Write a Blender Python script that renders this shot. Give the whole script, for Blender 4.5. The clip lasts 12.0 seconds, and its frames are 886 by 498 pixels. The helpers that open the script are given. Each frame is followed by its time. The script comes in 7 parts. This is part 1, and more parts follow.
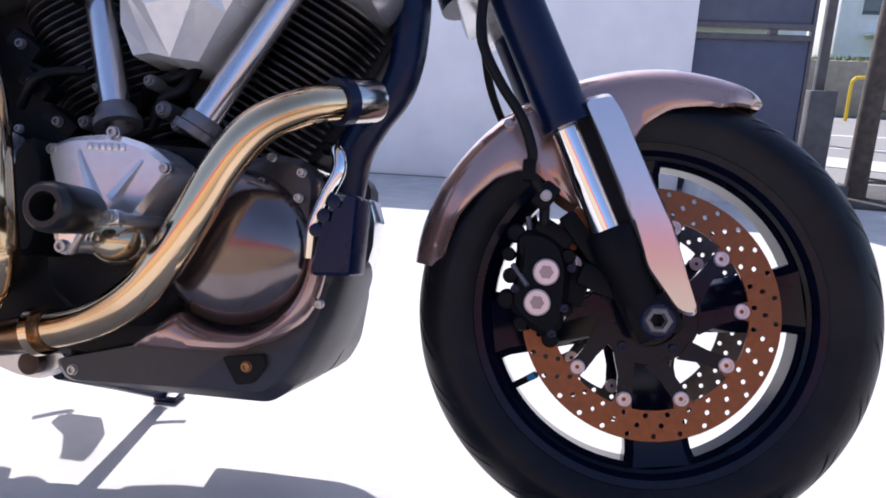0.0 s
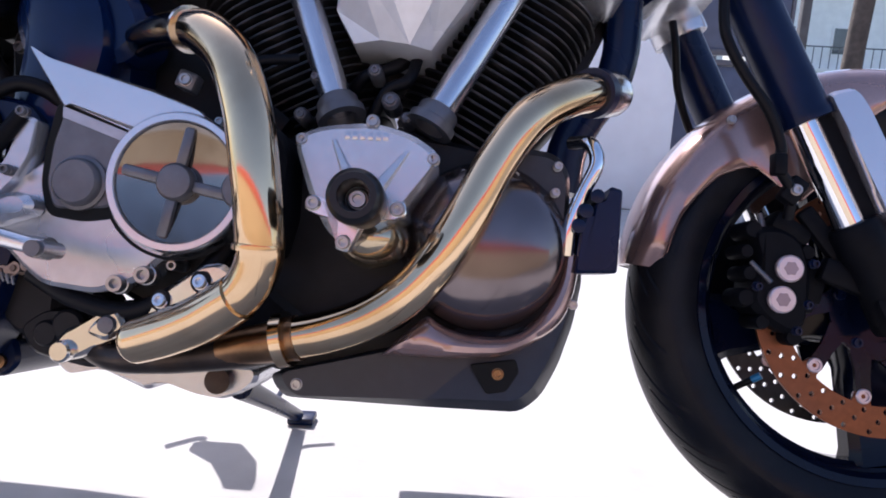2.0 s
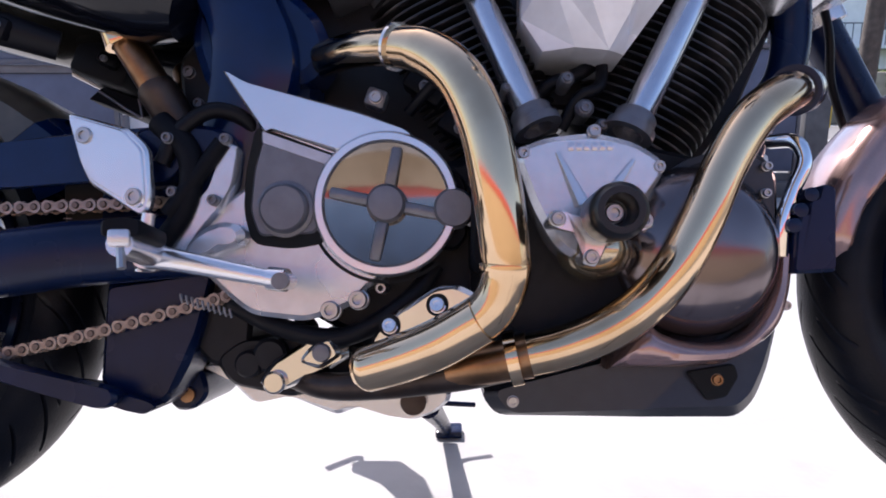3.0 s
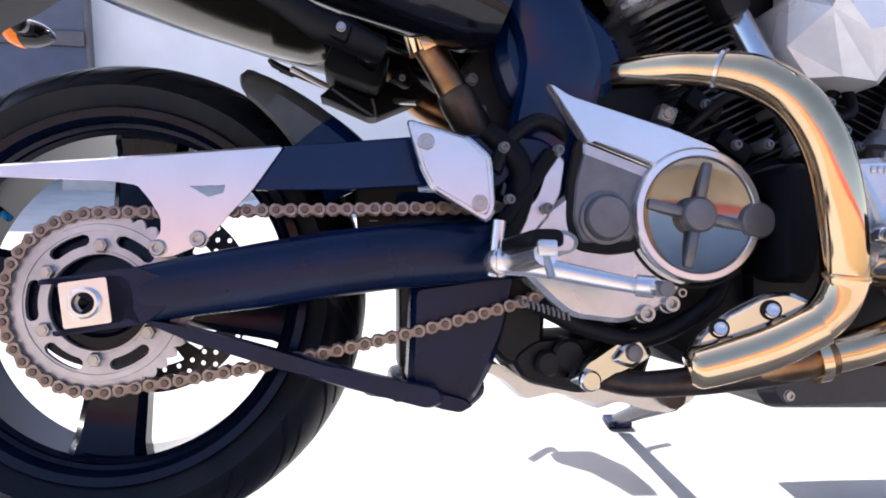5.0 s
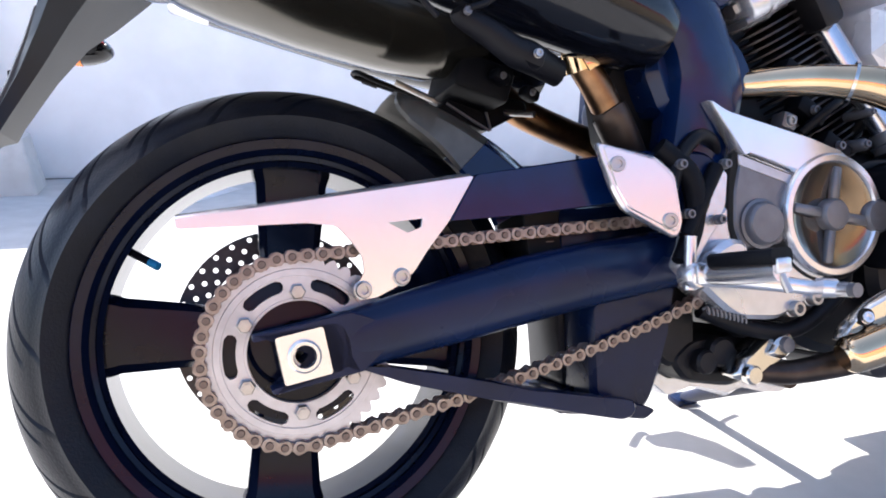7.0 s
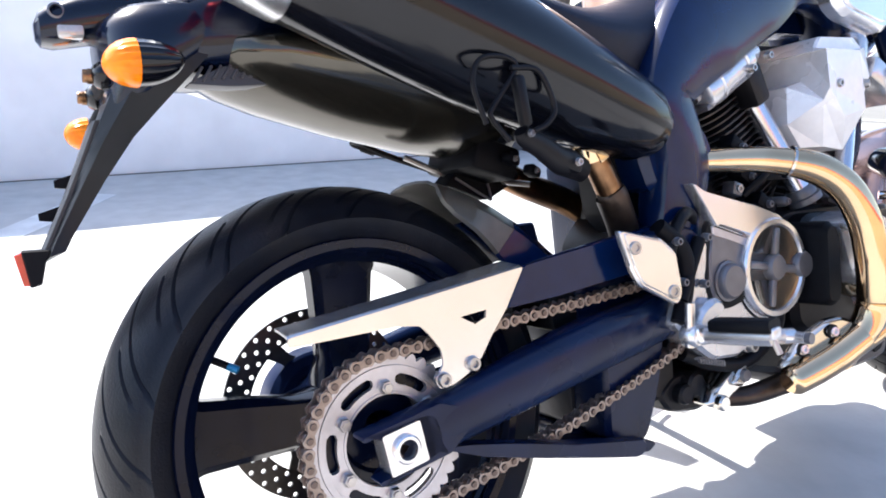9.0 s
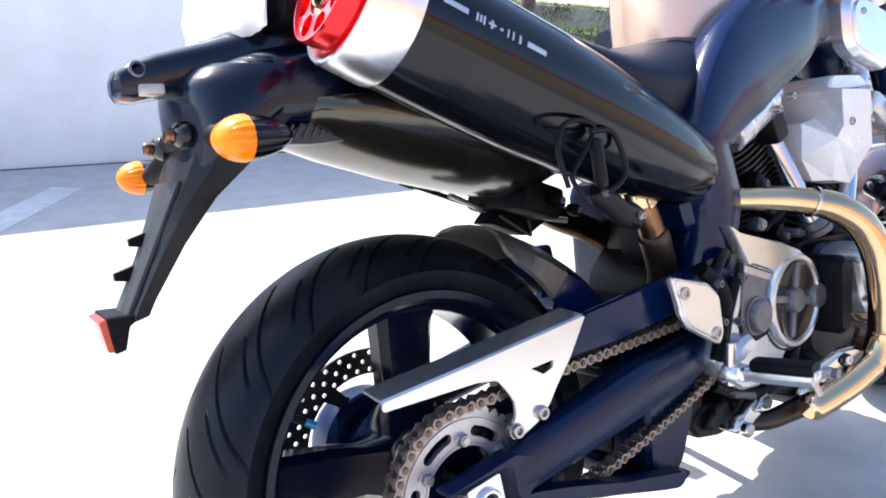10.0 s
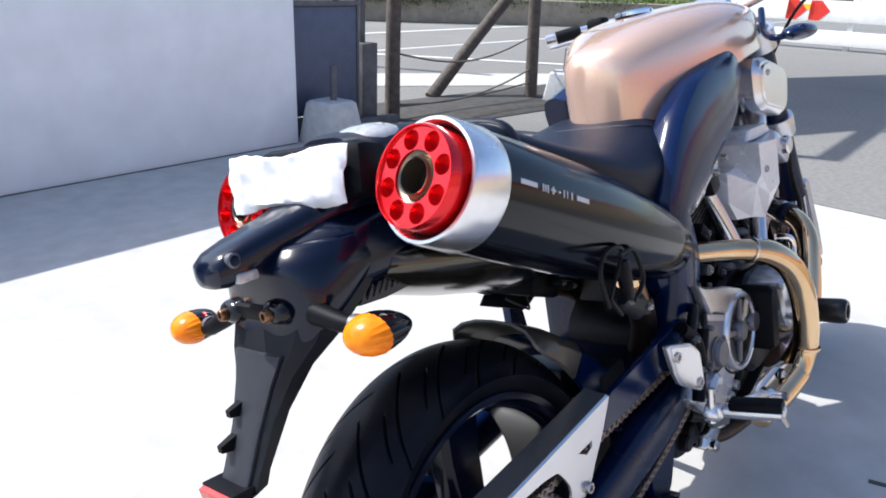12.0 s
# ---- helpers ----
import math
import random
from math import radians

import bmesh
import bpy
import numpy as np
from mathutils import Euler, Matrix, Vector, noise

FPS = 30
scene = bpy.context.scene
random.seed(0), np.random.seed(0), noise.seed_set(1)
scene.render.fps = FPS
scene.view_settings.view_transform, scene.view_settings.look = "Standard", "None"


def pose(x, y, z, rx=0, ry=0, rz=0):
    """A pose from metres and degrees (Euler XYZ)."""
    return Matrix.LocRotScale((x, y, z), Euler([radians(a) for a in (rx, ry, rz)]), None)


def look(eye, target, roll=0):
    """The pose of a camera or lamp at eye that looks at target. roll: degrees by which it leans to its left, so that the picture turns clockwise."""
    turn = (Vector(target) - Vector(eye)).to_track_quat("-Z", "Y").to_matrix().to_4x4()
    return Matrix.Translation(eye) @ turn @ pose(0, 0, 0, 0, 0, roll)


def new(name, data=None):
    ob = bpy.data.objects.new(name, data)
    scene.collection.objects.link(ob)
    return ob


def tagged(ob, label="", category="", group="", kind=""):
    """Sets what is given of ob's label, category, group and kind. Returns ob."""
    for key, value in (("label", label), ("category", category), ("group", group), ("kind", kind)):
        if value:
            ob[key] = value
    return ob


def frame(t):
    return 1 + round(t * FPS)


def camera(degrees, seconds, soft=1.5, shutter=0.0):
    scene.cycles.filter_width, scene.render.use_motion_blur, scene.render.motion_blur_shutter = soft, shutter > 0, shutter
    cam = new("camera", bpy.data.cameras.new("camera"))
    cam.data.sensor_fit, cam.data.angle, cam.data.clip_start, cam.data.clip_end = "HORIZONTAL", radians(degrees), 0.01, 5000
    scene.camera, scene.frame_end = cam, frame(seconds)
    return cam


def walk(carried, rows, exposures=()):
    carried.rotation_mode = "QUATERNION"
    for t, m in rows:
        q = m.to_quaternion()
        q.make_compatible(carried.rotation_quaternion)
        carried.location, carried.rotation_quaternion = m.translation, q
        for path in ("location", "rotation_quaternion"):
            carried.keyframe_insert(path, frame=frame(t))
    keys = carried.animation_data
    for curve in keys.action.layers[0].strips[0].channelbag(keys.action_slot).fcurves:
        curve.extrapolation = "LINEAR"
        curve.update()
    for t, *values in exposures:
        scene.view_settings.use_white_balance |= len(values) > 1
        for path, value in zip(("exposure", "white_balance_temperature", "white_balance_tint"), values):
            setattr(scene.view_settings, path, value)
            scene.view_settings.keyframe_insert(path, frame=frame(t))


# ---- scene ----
cam = camera(65.0, 12.0, soft=1.8)
# The machine leans on its side stand; its own frame has x ahead, y to its left, z up.
LEAN = 15.0
STAND = pose(0, 0, -0.026, 0, -0.9, 0) @ pose(0, 0, 0, -LEAN, 0, 0)
# seconds, eye and target in the machine's own frame, roll
PATH = [
    (0, (1.377, -0.979, 0.352), (1.119, 1.004, 0.384), 3.5),
    (0.5, (1.292, -0.961, 0.348), (1.012, 1.019, 0.379), 3.8),
    (1, (1.197, -0.96, 0.317), (0.942, 1.021, 0.416), 2.8),
    (1.5, (1.127, -0.95, 0.304), (0.908, 1.035, 0.42), 1.9),
    (2, (0.995, -0.964, 0.299), (0.943, 1.032, 0.421), 2.5),
    (2.5, (0.866, -0.978, 0.314), (0.871, 1.02, 0.416), -0.2),
    (3, (0.747, -0.956, 0.316), (0.727, 1.041, 0.424), -0.7),
    (3.5, (0.624, -0.942, 0.327), (0.64, 1.056, 0.414), 0.9),
    (3.7, (0.59, -0.936, 0.334), (0.628, 1.063, 0.393), 0.7),
    (5.3, (0.226, -0.986, 0.344), (0.533, 0.989, 0.411), -0.9),
    (5.5, (0.195, -0.991, 0.35), (0.538, 0.979, 0.41), -1.7),
    (6, (0.088, -0.954, 0.366), (0.505, 1.001, 0.426), -2.2),
    (6.5, (-0.003, -0.919, 0.389), (0.498, 1.017, 0.406), -3.0),
    (7, (-0.068, -0.902, 0.413), (0.547, 1.001, 0.383), -4.3),
    (8.8, (-0.3, -0.883, 0.554), (0.696, 0.847, 0.428), -6.7),
    (9, (-0.32, -0.879, 0.584), (0.701, 0.832, 0.417), -6.4),
    (9.5, (-0.376, -0.84, 0.631), (0.673, 0.857, 0.488), -6.5),
    (10, (-0.441, -0.804, 0.694), (0.703, 0.818, 0.442), -5.8),
    (10.5, (-0.529, -0.764, 0.788), (0.718, 0.767, 0.474), -6.2),
    (11, (-0.598, -0.729, 0.861), (0.757, 0.698, 0.505), -7.6),
    (11.5, (-0.631, -0.708, 0.92), (0.761, 0.672, 0.521), -8.8),
    (12, (-0.635, -0.705, 0.95), (0.778, 0.646, 0.529), -9.9),
]
walk(cam, [(t, STAND @ look(eye, target, roll)) for t, eye, target, roll in PATH], exposures=[(0, 0.78, 5990, 19), (3, 0.76, 6060, 20), (5.5, 1.40, 6160, 13), (6.5, 1.55, 6160, 12), (9.5, 1.58, 6170, 10), (11, 0.92, 6050, 9), (12, 0.70, 6050, 10)])

# ---- light ----
SUN_EL, SUN_AZ = 46.0, 25.0    # elevation; degrees from +y towards -x
world = bpy.data.worlds.new("world")
scene.world = world
world.use_nodes = True
wn = world.node_tree.nodes
sky = wn.new("ShaderNodeTexSky")
sky.sky_type = "NISHITA"
sky.sun_disc = False
sky.sun_elevation = radians(SUN_EL)
sky.sun_rotation = radians(-SUN_AZ)
sky.air_density, sky.dust_density, sky.ozone_density = 1.0, 1.7, 1.0
bg = wn["Background"]
bg.inputs["Strength"].default_value = 0.15
world.node_tree.links.new(sky.outputs[0], bg.inputs["Color"])
sun_data = bpy.data.lights.new("sun", "SUN")
sun_data.energy, sun_data.angle, sun_data.color = 4.3, radians(0.55), (1.0, 0.955, 0.88)
sun = new("sun", sun_data)
sun_dir = Vector((-math.sin(radians(SUN_AZ)) * math.cos(radians(SUN_EL)), math.cos(radians(SUN_AZ)) * math.cos(radians(SUN_EL)), math.sin(radians(SUN_EL))))
sun.matrix_world = look(sun_dir * 20, (0, 0, 0))

# ---- materials ----
def mat(name, base, rough=0.5, metal=0.0, vary=0.12, scale=30.0, bump=0.0, bump_scale=200.0, coat=0.0, rough_vary=0.08, stain=None, stain_amount=0.0, stain_scale=6.0, spec=0.5):
    """A node material: base colour broken up at two scales, uneven gloss, fine relief."""
    m = bpy.data.materials.new(name)
    m.use_nodes = True
    n, l = m.node_tree.nodes, m.node_tree.links
    p = n["Principled BSDF"]
    tc = n.new("ShaderNodeTexCoord")
    n1, n2 = n.new("ShaderNodeTexNoise"), n.new("ShaderNodeTexNoise")
    n1.inputs["Scale"].default_value, n1.inputs["Detail"].default_value = scale, 6
    n2.inputs["Scale"].default_value, n2.inputs["Detail"].default_value = stain_scale, 4
    for q in (n1, n2):
        l.new(tc.outputs["Object"], q.inputs["Vector"])
    r1 = n.new("ShaderNodeValToRGB")
    r1.color_ramp.elements[0].position, r1.color_ramp.elements[1].position = 0.3, 0.7
    r1.color_ramp.elements[0].color = (*[c * (1 - vary) for c in base], 1)
    r1.color_ramp.elements[1].color = (*[min(1, c * (1 + vary)) for c in base], 1)
    l.new(n1.outputs["Fac"], r1.inputs["Fac"])
    mx = n.new("ShaderNodeMix")
    mx.data_type = "RGBA"
    r2 = n.new("ShaderNodeValToRGB")
    r2.color_ramp.elements[0].position, r2.color_ramp.elements[1].position = 0.5, 0.72
    r2.color_ramp.elements[1].color = (stain_amount,) * 3 + (1,)
    l.new(n2.outputs["Fac"], r2.inputs["Fac"])
    l.new(r2.outputs["Color"], mx.inputs["Factor"])
    l.new(r1.outputs["Color"], mx.inputs["A"])
    mx.inputs["B"].default_value = (*(stain or base), 1)
    l.new(mx.outputs["Result"], p.inputs["Base Color"])
    rr = n.new("ShaderNodeMapRange")
    rr.inputs["To Min"].default_value, rr.inputs["To Max"].default_value = max(0.02, rough - rough_vary), min(1, rough + rough_vary)
    l.new(n2.outputs["Fac"], rr.inputs["Value"])
    l.new(rr.outputs["Result"], p.inputs["Roughness"])
    p.inputs["Metallic"].default_value = metal
    p.inputs["Coat Weight"].default_value = coat
    p.inputs["Coat Roughness"].default_value = 0.05
    p.inputs["Specular IOR Level"].default_value = spec
    if bump:
        nb, b = n.new("ShaderNodeTexNoise"), n.new("ShaderNodeBump")
        nb.inputs["Scale"].default_value, nb.inputs["Detail"].default_value = bump_scale, 5
        b.inputs["Strength"].default_value, b.inputs["Distance"].default_value = bump, 0.002
        l.new(tc.outputs["Object"], nb.inputs["Vector"])
        l.new(nb.outputs["Fac"], b.inputs["Height"])
        l.new(b.outputs["Normal"], p.inputs["Normal"])
    return m


M_PIPE = mat("polished_steel", (0.70, 0.505, 0.305), 0.11, 1.0, vary=0.08, scale=12, rough_vary=0.04, stain=(0.44, 0.275, 0.135), stain_amount=0.6, stain_scale=9)
M_BURNT = mat("heat_tinted_steel", (0.26, 0.145, 0.075), 0.33, 1.0, vary=0.3, scale=40, stain=(0.08, 0.05, 0.035), stain_amount=0.8, stain_scale=14)
M_SOOT = mat("sooty_exhaust_steel", (0.055, 0.042, 0.036), 0.42, 0.8, vary=0.3, scale=40, stain=(0.11, 0.065, 0.035), stain_amount=0.5, stain_scale=14)
M_CHROME = mat("chrome", (0.82, 0.83, 0.85), 0.07, 1.0, vary=0.03, rough_vary=0.03)
M_ALU = mat("silver_painted_casting", (0.61, 0.615, 0.645), 0.26, 0.75, vary=0.06, scale=60, bump=0.08, bump_scale=700, stain=(0.42, 0.40, 0.41), stain_amount=0.35)
M_GUARD = mat("brushed_aluminium", (0.72, 0.71, 0.72), 0.25, 0.9, vary=0.03, scale=20, rough_vary=0.05)
M_GREY = mat("dark_grey_casting", (0.15, 0.15, 0.165), 0.38, 0.55, vary=0.12, scale=50, bump=0.1, bump_scale=500, stain=(0.10, 0.09, 0.09), stain_amount=0.4)
M_BRONZE = mat("bronze_grey_cover", (0.175, 0.145, 0.145), 0.15, 0.9, vary=0.1, scale=30, stain=(0.15, 0.115, 0.10), stain_amount=0.5, stain_scale=10)
M_BLACK = mat("black_engine_enamel", (0.005, 0.005, 0.007), 0.45, 0.0, spec=0.25, vary=0.3, scale=60, bump=0.12, bump_scale=400, stain=(0.018, 0.016, 0.016), stain_amount=0.5, stain_scale=12)
M_FIN = mat("fin_edges", (0.016, 0.015, 0.017), 0.36, 0.2, vary=0.3, scale=60, stain=(0.10, 0.09, 0.088), stain_amount=0.8, stain_scale=18)
# M_NAVY, M_SATIN: black paints, the sky's blue reflection put into the base.
M_NAVY = mat("gloss_black_paint", (0.0015, 0.0092, 0.046), 0.16, 0.0, vary=0.15, rough_vary=0.06, spec=0.34)
M_SATIN = mat("satin_black_paint", (0.0018, 0.0072, 0.033), 0.28, 0.0, spec=0.27, vary=0.25, scale=14, bump=0.05, bump_scale=600, rough_vary=0.12)
M_PLAST = mat("black_plastic", (0.003, 0.0034, 0.0055), 0.54, 0.0, spec=0.12, vary=0.2, scale=90, bump=0.12, bump_scale=900)
M_PAN = mat("graphite_plastic", (0.030, 0.031, 0.038), 0.38, 0.15, vary=0.1, scale=60, bump=0.05, bump_scale=500)
M_DUSTY = mat("dusty_grey_plastic", (0.075, 0.071, 0.062), 0.30, 0.2, vary=0.15, scale=40, bump=0.05, bump_scale=400, stain=(0.13, 0.12, 0.10), stain_amount=0.5, stain_scale=18)
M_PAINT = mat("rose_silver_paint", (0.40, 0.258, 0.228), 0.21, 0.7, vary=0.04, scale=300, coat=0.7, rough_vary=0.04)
# The same body paint for the tank, lightened to put sunlight into its colour.
M_TANK = mat("sunlit_body_paint", (0.80, 0.53, 0.39), 0.24, 0.55, vary=0.04, scale=300, coat=0.8, rough_vary=0.04)
M_TYRE = mat("tyre_rubber", (0.0036, 0.0045, 0.0085), 0.38, 0.0, spec=0.19, vary=0.25, scale=40, bump=0.25, bump_scale=350, stain=(0.018, 0.017, 0.017), stain_amount=0.6, stain_scale=9)
M_RIM = mat("black_rim_enamel", (0.002, 0.004, 0.014), 0.16, 0.0, spec=0.22, vary=0.2)
# M_DISC: steel with a warm brown reflection put into its base colour.
M_DISC = mat("warm_reflection_disc_steel", (0.21, 0.078, 0.036), 0.40, 0.8, vary=0.12, scale=120, stain=(0.18, 0.08, 0.05), stain_amount=0.5, stain_scale=12)
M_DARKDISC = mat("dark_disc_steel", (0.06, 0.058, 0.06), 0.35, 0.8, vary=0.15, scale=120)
M_CHAIN = mat("oily_chain_steel", (0.30, 0.255, 0.235), 0.33, 0.8, vary=0.2, scale=150, stain=(0.20, 0.15, 0.12), stain_amount=0.7, stain_scale=25)
M_CHAIN_IN = mat("dark_chain_steel", (0.24, 0.185, 0.165), 0.36, 0.8, vary=0.2, scale=150)
M_SHIELD = mat("shield_steel", (0.60, 0.57, 0.53), 0.16, 1.0, vary=0.06, scale=20)
M_TRAY = mat("grey_under_tray", (0.088, 0.082, 0.069), 0.16, 0.9, vary=0.08, scale=20, rough_vary=0.05)
M_STAR = mat("bright_bracket_alloy", (0.82, 0.81, 0.80), 0.20, 0.85, vary=0.03, scale=40)
M_SILVER = mat("silver_lacquer", (0.74, 0.735, 0.75), 0.28, 0.25, vary=0.05, scale=60, bump=0.05, bump_scale=700, stain=(0.66, 0.64, 0.64), stain_amount=0.35)
M_HANGER = mat("black_moulded_plastic", (0.0055, 0.0065, 0.0095), 0.40, 0.0, vary=0.15, scale=70, bump=0.06, bump_scale=700, spec=0.26)
M_TAIL = mat("tail_gloss_black", (0.0012, 0.0036, 0.0145), 0.17, 0.0, vary=0.15, rough_vary=0.06, spec=0.4)
M_BORE = mat("dull_bronze_pipe", (0.30, 0.245, 0.18), 0.24, 0.9, vary=0.15, scale=40, stain=(0.15, 0.12, 0.09), stain_amount=0.6, stain_scale=20)
M_STRIP = mat("grey_moulded_plastic", (0.026, 0.028, 0.034), 0.42, 0.0, vary=0.12, scale=60, bump=0.06, bump_scale=700, spec=0.4)
M_BOB = mat("black_nylon", (0.006, 0.006, 0.007), 0.33, 0.0, vary=0.2, spec=0.4)
M_BURNISH = mat("burnished_starter_cap", (0.52, 0.42, 0.28), 0.16, 0.9, vary=0.1, scale=20)
M_DARK = mat("dark_engine_flange", (0.035, 0.034, 0.038), 0.30, 0.3, vary=0.2, scale=40)
M_TUBE = mat("satin_tube_steel", (0.62, 0.62, 0.655), 0.20, 0.95, vary=0.05, scale=20)
M_PIN = mat("dark_pin_steel", (0.15, 0.115, 0.10), 0.4, 0.7, vary=0.2, scale=100)
M_GLOSS = mat("rose_silver_gloss", (0.62, 0.585, 0.60), 0.17, 0.85, vary=0.03, scale=200, rough_vary=0.04)
M_WINDOW = mat("dark_glossy_window", (0.24, 0.22, 0.205), 0.09, 0.9, vary=0.15, scale=20, rough_vary=0.05, stain=(0.12, 0.09, 0.06), stain_amount=0.5, stain_scale=14)
M_SPROCKET = mat("worn_sprocket_steel", (0.50, 0.49, 0.52), 0.38, 0.8, vary=0.08, scale=70, stain=(0.27, 0.25, 0.25), stain_amount=0.6, stain_scale=14)
M_BOLT = mat("zinc_bolt", (0.43, 0.415, 0.41), 0.32, 0.9, vary=0.1, scale=100)
M_PINKBOLT = mat("anodised_cap", (0.66, 0.56, 0.58), 0.3, 0.6, vary=0.05)
M_RED = mat("red_anodised", (0.74, 0.009, 0.016), 0.22, 0.75, vary=0.08, coat=0.4)
M_AMBER = mat("amber_lens", (1.0, 0.235, 0.0015), 0.22, 0.0, vary=0.22, scale=70, spec=0.26, stain=(0.95, 0.16, 0.001), stain_amount=0.6, stain_scale=40)
M_REFLECT = mat("red_reflector", (0.48, 0.035, 0.02), 0.2, 0.0, vary=0.2, scale=90, coat=0.6)
M_LENS = mat("clear_lens", (0.42, 0.42, 0.42), 0.12, 0.2, vary=0.15, scale=120, coat=0.6)
M_SEAT = mat("black_vinyl", (0.004, 0.007, 0.019), 0.42, 0.0, spec=0.28, vary=0.2, scale=70, bump=0.35, bump_scale=900)
M_COVER = mat("crumpled_white_cover", (0.82, 0.82, 0.83), 0.42, 0.0, vary=0.06, scale=25, bump=1.0, bump_scale=28)
# M_VOID: near-black that puts the shade of openings and recesses into colour.
M_VOID = mat("recess_black", (0.003, 0.003, 0.003), 0.9, 0.0, vary=0.2)
M_TITAN = mat("satin_end_ring", (0.78, 0.78, 0.80), 0.27, 0.95, vary=0.05, scale=90, bump=0.03, bump_scale=800)
M_SLEEVE = mat("carbon_black_sleeve", (0.003, 0.0035, 0.006), 0.13, 0.0, vary=0.25, scale=160, spec=0.36)
M_HOSE = mat("rubber_hose", (0.0035, 0.0035, 0.0055), 0.46, 0.0, spec=0.18, vary=0.2)
M_BLUE = mat("blue_cap", (0.02, 0.2, 0.42), 0.35, 0.2, vary=0.1)

# ---- mesh tools ----
def part(name, bm, material, parent=None, label="", sharp=38.0, smooth=True):
    """Links a bmesh as one mesh object under a thing or a part."""
    bmesh.ops.remove_doubles(bm, verts=bm.verts, dist=1e-5)
    bmesh.ops.recalc_face_normals(bm, faces=bm.faces)
    me = bpy.data.meshes.new(name)
    bm.to_mesh(me)
    bm.free()
    me.materials.append(material)
    if smooth:
        me.polygons.foreach_set("use_smooth", [True] * len(me.polygons))
        me.set_sharp_from_angle(angle=radians(sharp))
    ob = new(name, me)
    if parent:
        ob.parent = parent
    if label:
        tagged(ob, label)
    return ob


def twin(ob, m, parent=None):
    """Another object on the same mesh, moved by m, under the same parent."""
    o = ob.copy()
    scene.collection.objects.link(o)
    o.parent = parent or ob.parent
    o.matrix_basis = m
    return o


def spline(pts, n=6):
    """Points along a smooth curve through pts."""
    P = [np.array(p, float) for p in pts]
    P = [2 * P[0] - P[1]] + P + [2 * P[-1] - P[-2]]
    out = []
    for i in range(1, len(P) - 2):
        a, b, c, d = P[i - 1 : i + 3]
        for k in range(n):
            t = k / n
            out.append(0.5 * (2 * b + (c - a) * t + (2 * a - 5 * b + 4 * c - d) * t * t + (3 * b - a - 3 * c + d) * t**3))
    out.append(P[-2])
    return out


def skin(bm, rings, caps=True, closed=True):
    rows = [[bm.verts.new(p) for p in ring] for ring in rings]
    for a, b in zip(rows, rows[1:]):
        m = len(a)
        for i in range(m if closed else m - 1):
            j = (i + 1) % m
            bm.faces.new((a[i], a[j], b[j], b[i]))
    if caps and closed:
        bm.faces.new(rows[0][::-1])
        bm.faces.new(rows[-1])
    return bm


def tube(bm, pts, r, seg=16, n=6, caps=True, flat=1.0):
    """A round tube along a smooth curve; r: one radius or one a point."""
    bm = bm or bmesh.new()
    path = spline(pts, n) if n > 1 else [np.array(p, float) for p in pts]
    if isinstance(r, (int, float)):
        radii = [r] * len(path)
    else:
        radii = np.interp(np.linspace(0, len(pts) - 1, len(path)), range(len(pts)), r)
    t0 = path[1] - path[0]
    up = np.cross(t0, (0, 1, 0))
    if np.linalg.norm(up) < 1e-4 * np.linalg.norm(t0) + 1e-9:
        up = np.array((0, 0, 1.0))
    rings = []
    for i, p in enumerate(path):
        t = path[min(i + 1, len(path) - 1)] - path[max(i - 1, 0)]
        t = t / np.linalg.norm(t)
        up = up - t * (up @ t)
        up = up / np.linalg.norm(up)
        side = np.cross(t, up)
        rings.append([p + radii[i] * (math.cos(a) * up + flat * math.sin(a) * side) for a in np.linspace(0, 2 * math.pi, seg, endpoint=False)])
    return skin(bm, rings, caps)


def rod(bm, a, b, r, seg=14):
    return tube(bm, [a, b], r, seg, n=1)


def lathe(bm, profile, m, seg=48, loop=False, start=0.0, end=360.0):
    """A profile of (radius, height) turned about the local z axis, set by the pose m."""
    bm = bm or bmesh.new()
    full = end - start >= 359.9
    angs = [radians(a) for a in np.linspace(start, end, seg, endpoint=not full)]
    rings = [[m @ Vector((r * math.cos(a), r * math.sin(a), h)) for a in angs] for r, h in profile]
    rows = [[bm.verts.new(p) for p in ring] for ring in rings]
    pairs = list(zip(rows, rows[1:])) + ([(rows[-1], rows[0])] if loop else [])
    for a, b in pairs:
        for i in range(seg if full else seg - 1):
            j = (i + 1) % seg
            try:
                bm.faces.new((a[i], a[j], b[j], b[i]))
            except ValueError:
                pass
    if not loop and full:
        for row in (rows[0][::-1], rows[-1]):
            bm.faces.new(row)
    return bm


def axis_y(x, y, z):
    """A pose whose local z points to the machine's right (-y)."""
    return pose(x, y, z, 90, 0, 0)


def along(a, b):
    """A pose at a whose local z points to b."""
    d = Vector(b) - Vector(a)
    return Matrix.Translation(a) @ d.to_track_quat("Z", "Y").to_matrix().to_4x4()


def rounded(pts, r=0.006, n=3):
    """A closed outline with its corners rounded."""
    out = []
    P = [np.array(p, float) for p in pts]
    for i, p in enumerate(P):
        a, b = P[i - 1] - p, P[(i + 1) % len(P)] - p
        la, lb = np.linalg.norm(a), np.linalg.norm(b)
        k = min(r, la * 0.45, lb * 0.45)
        s, e = p + a / la * k, p + b / lb * k
        for t in np.linspace(0, 1, n + 1):
            out.append((1 - t) ** 2 * s + 2 * t * (1 - t) * p + t * t * e)
    return out


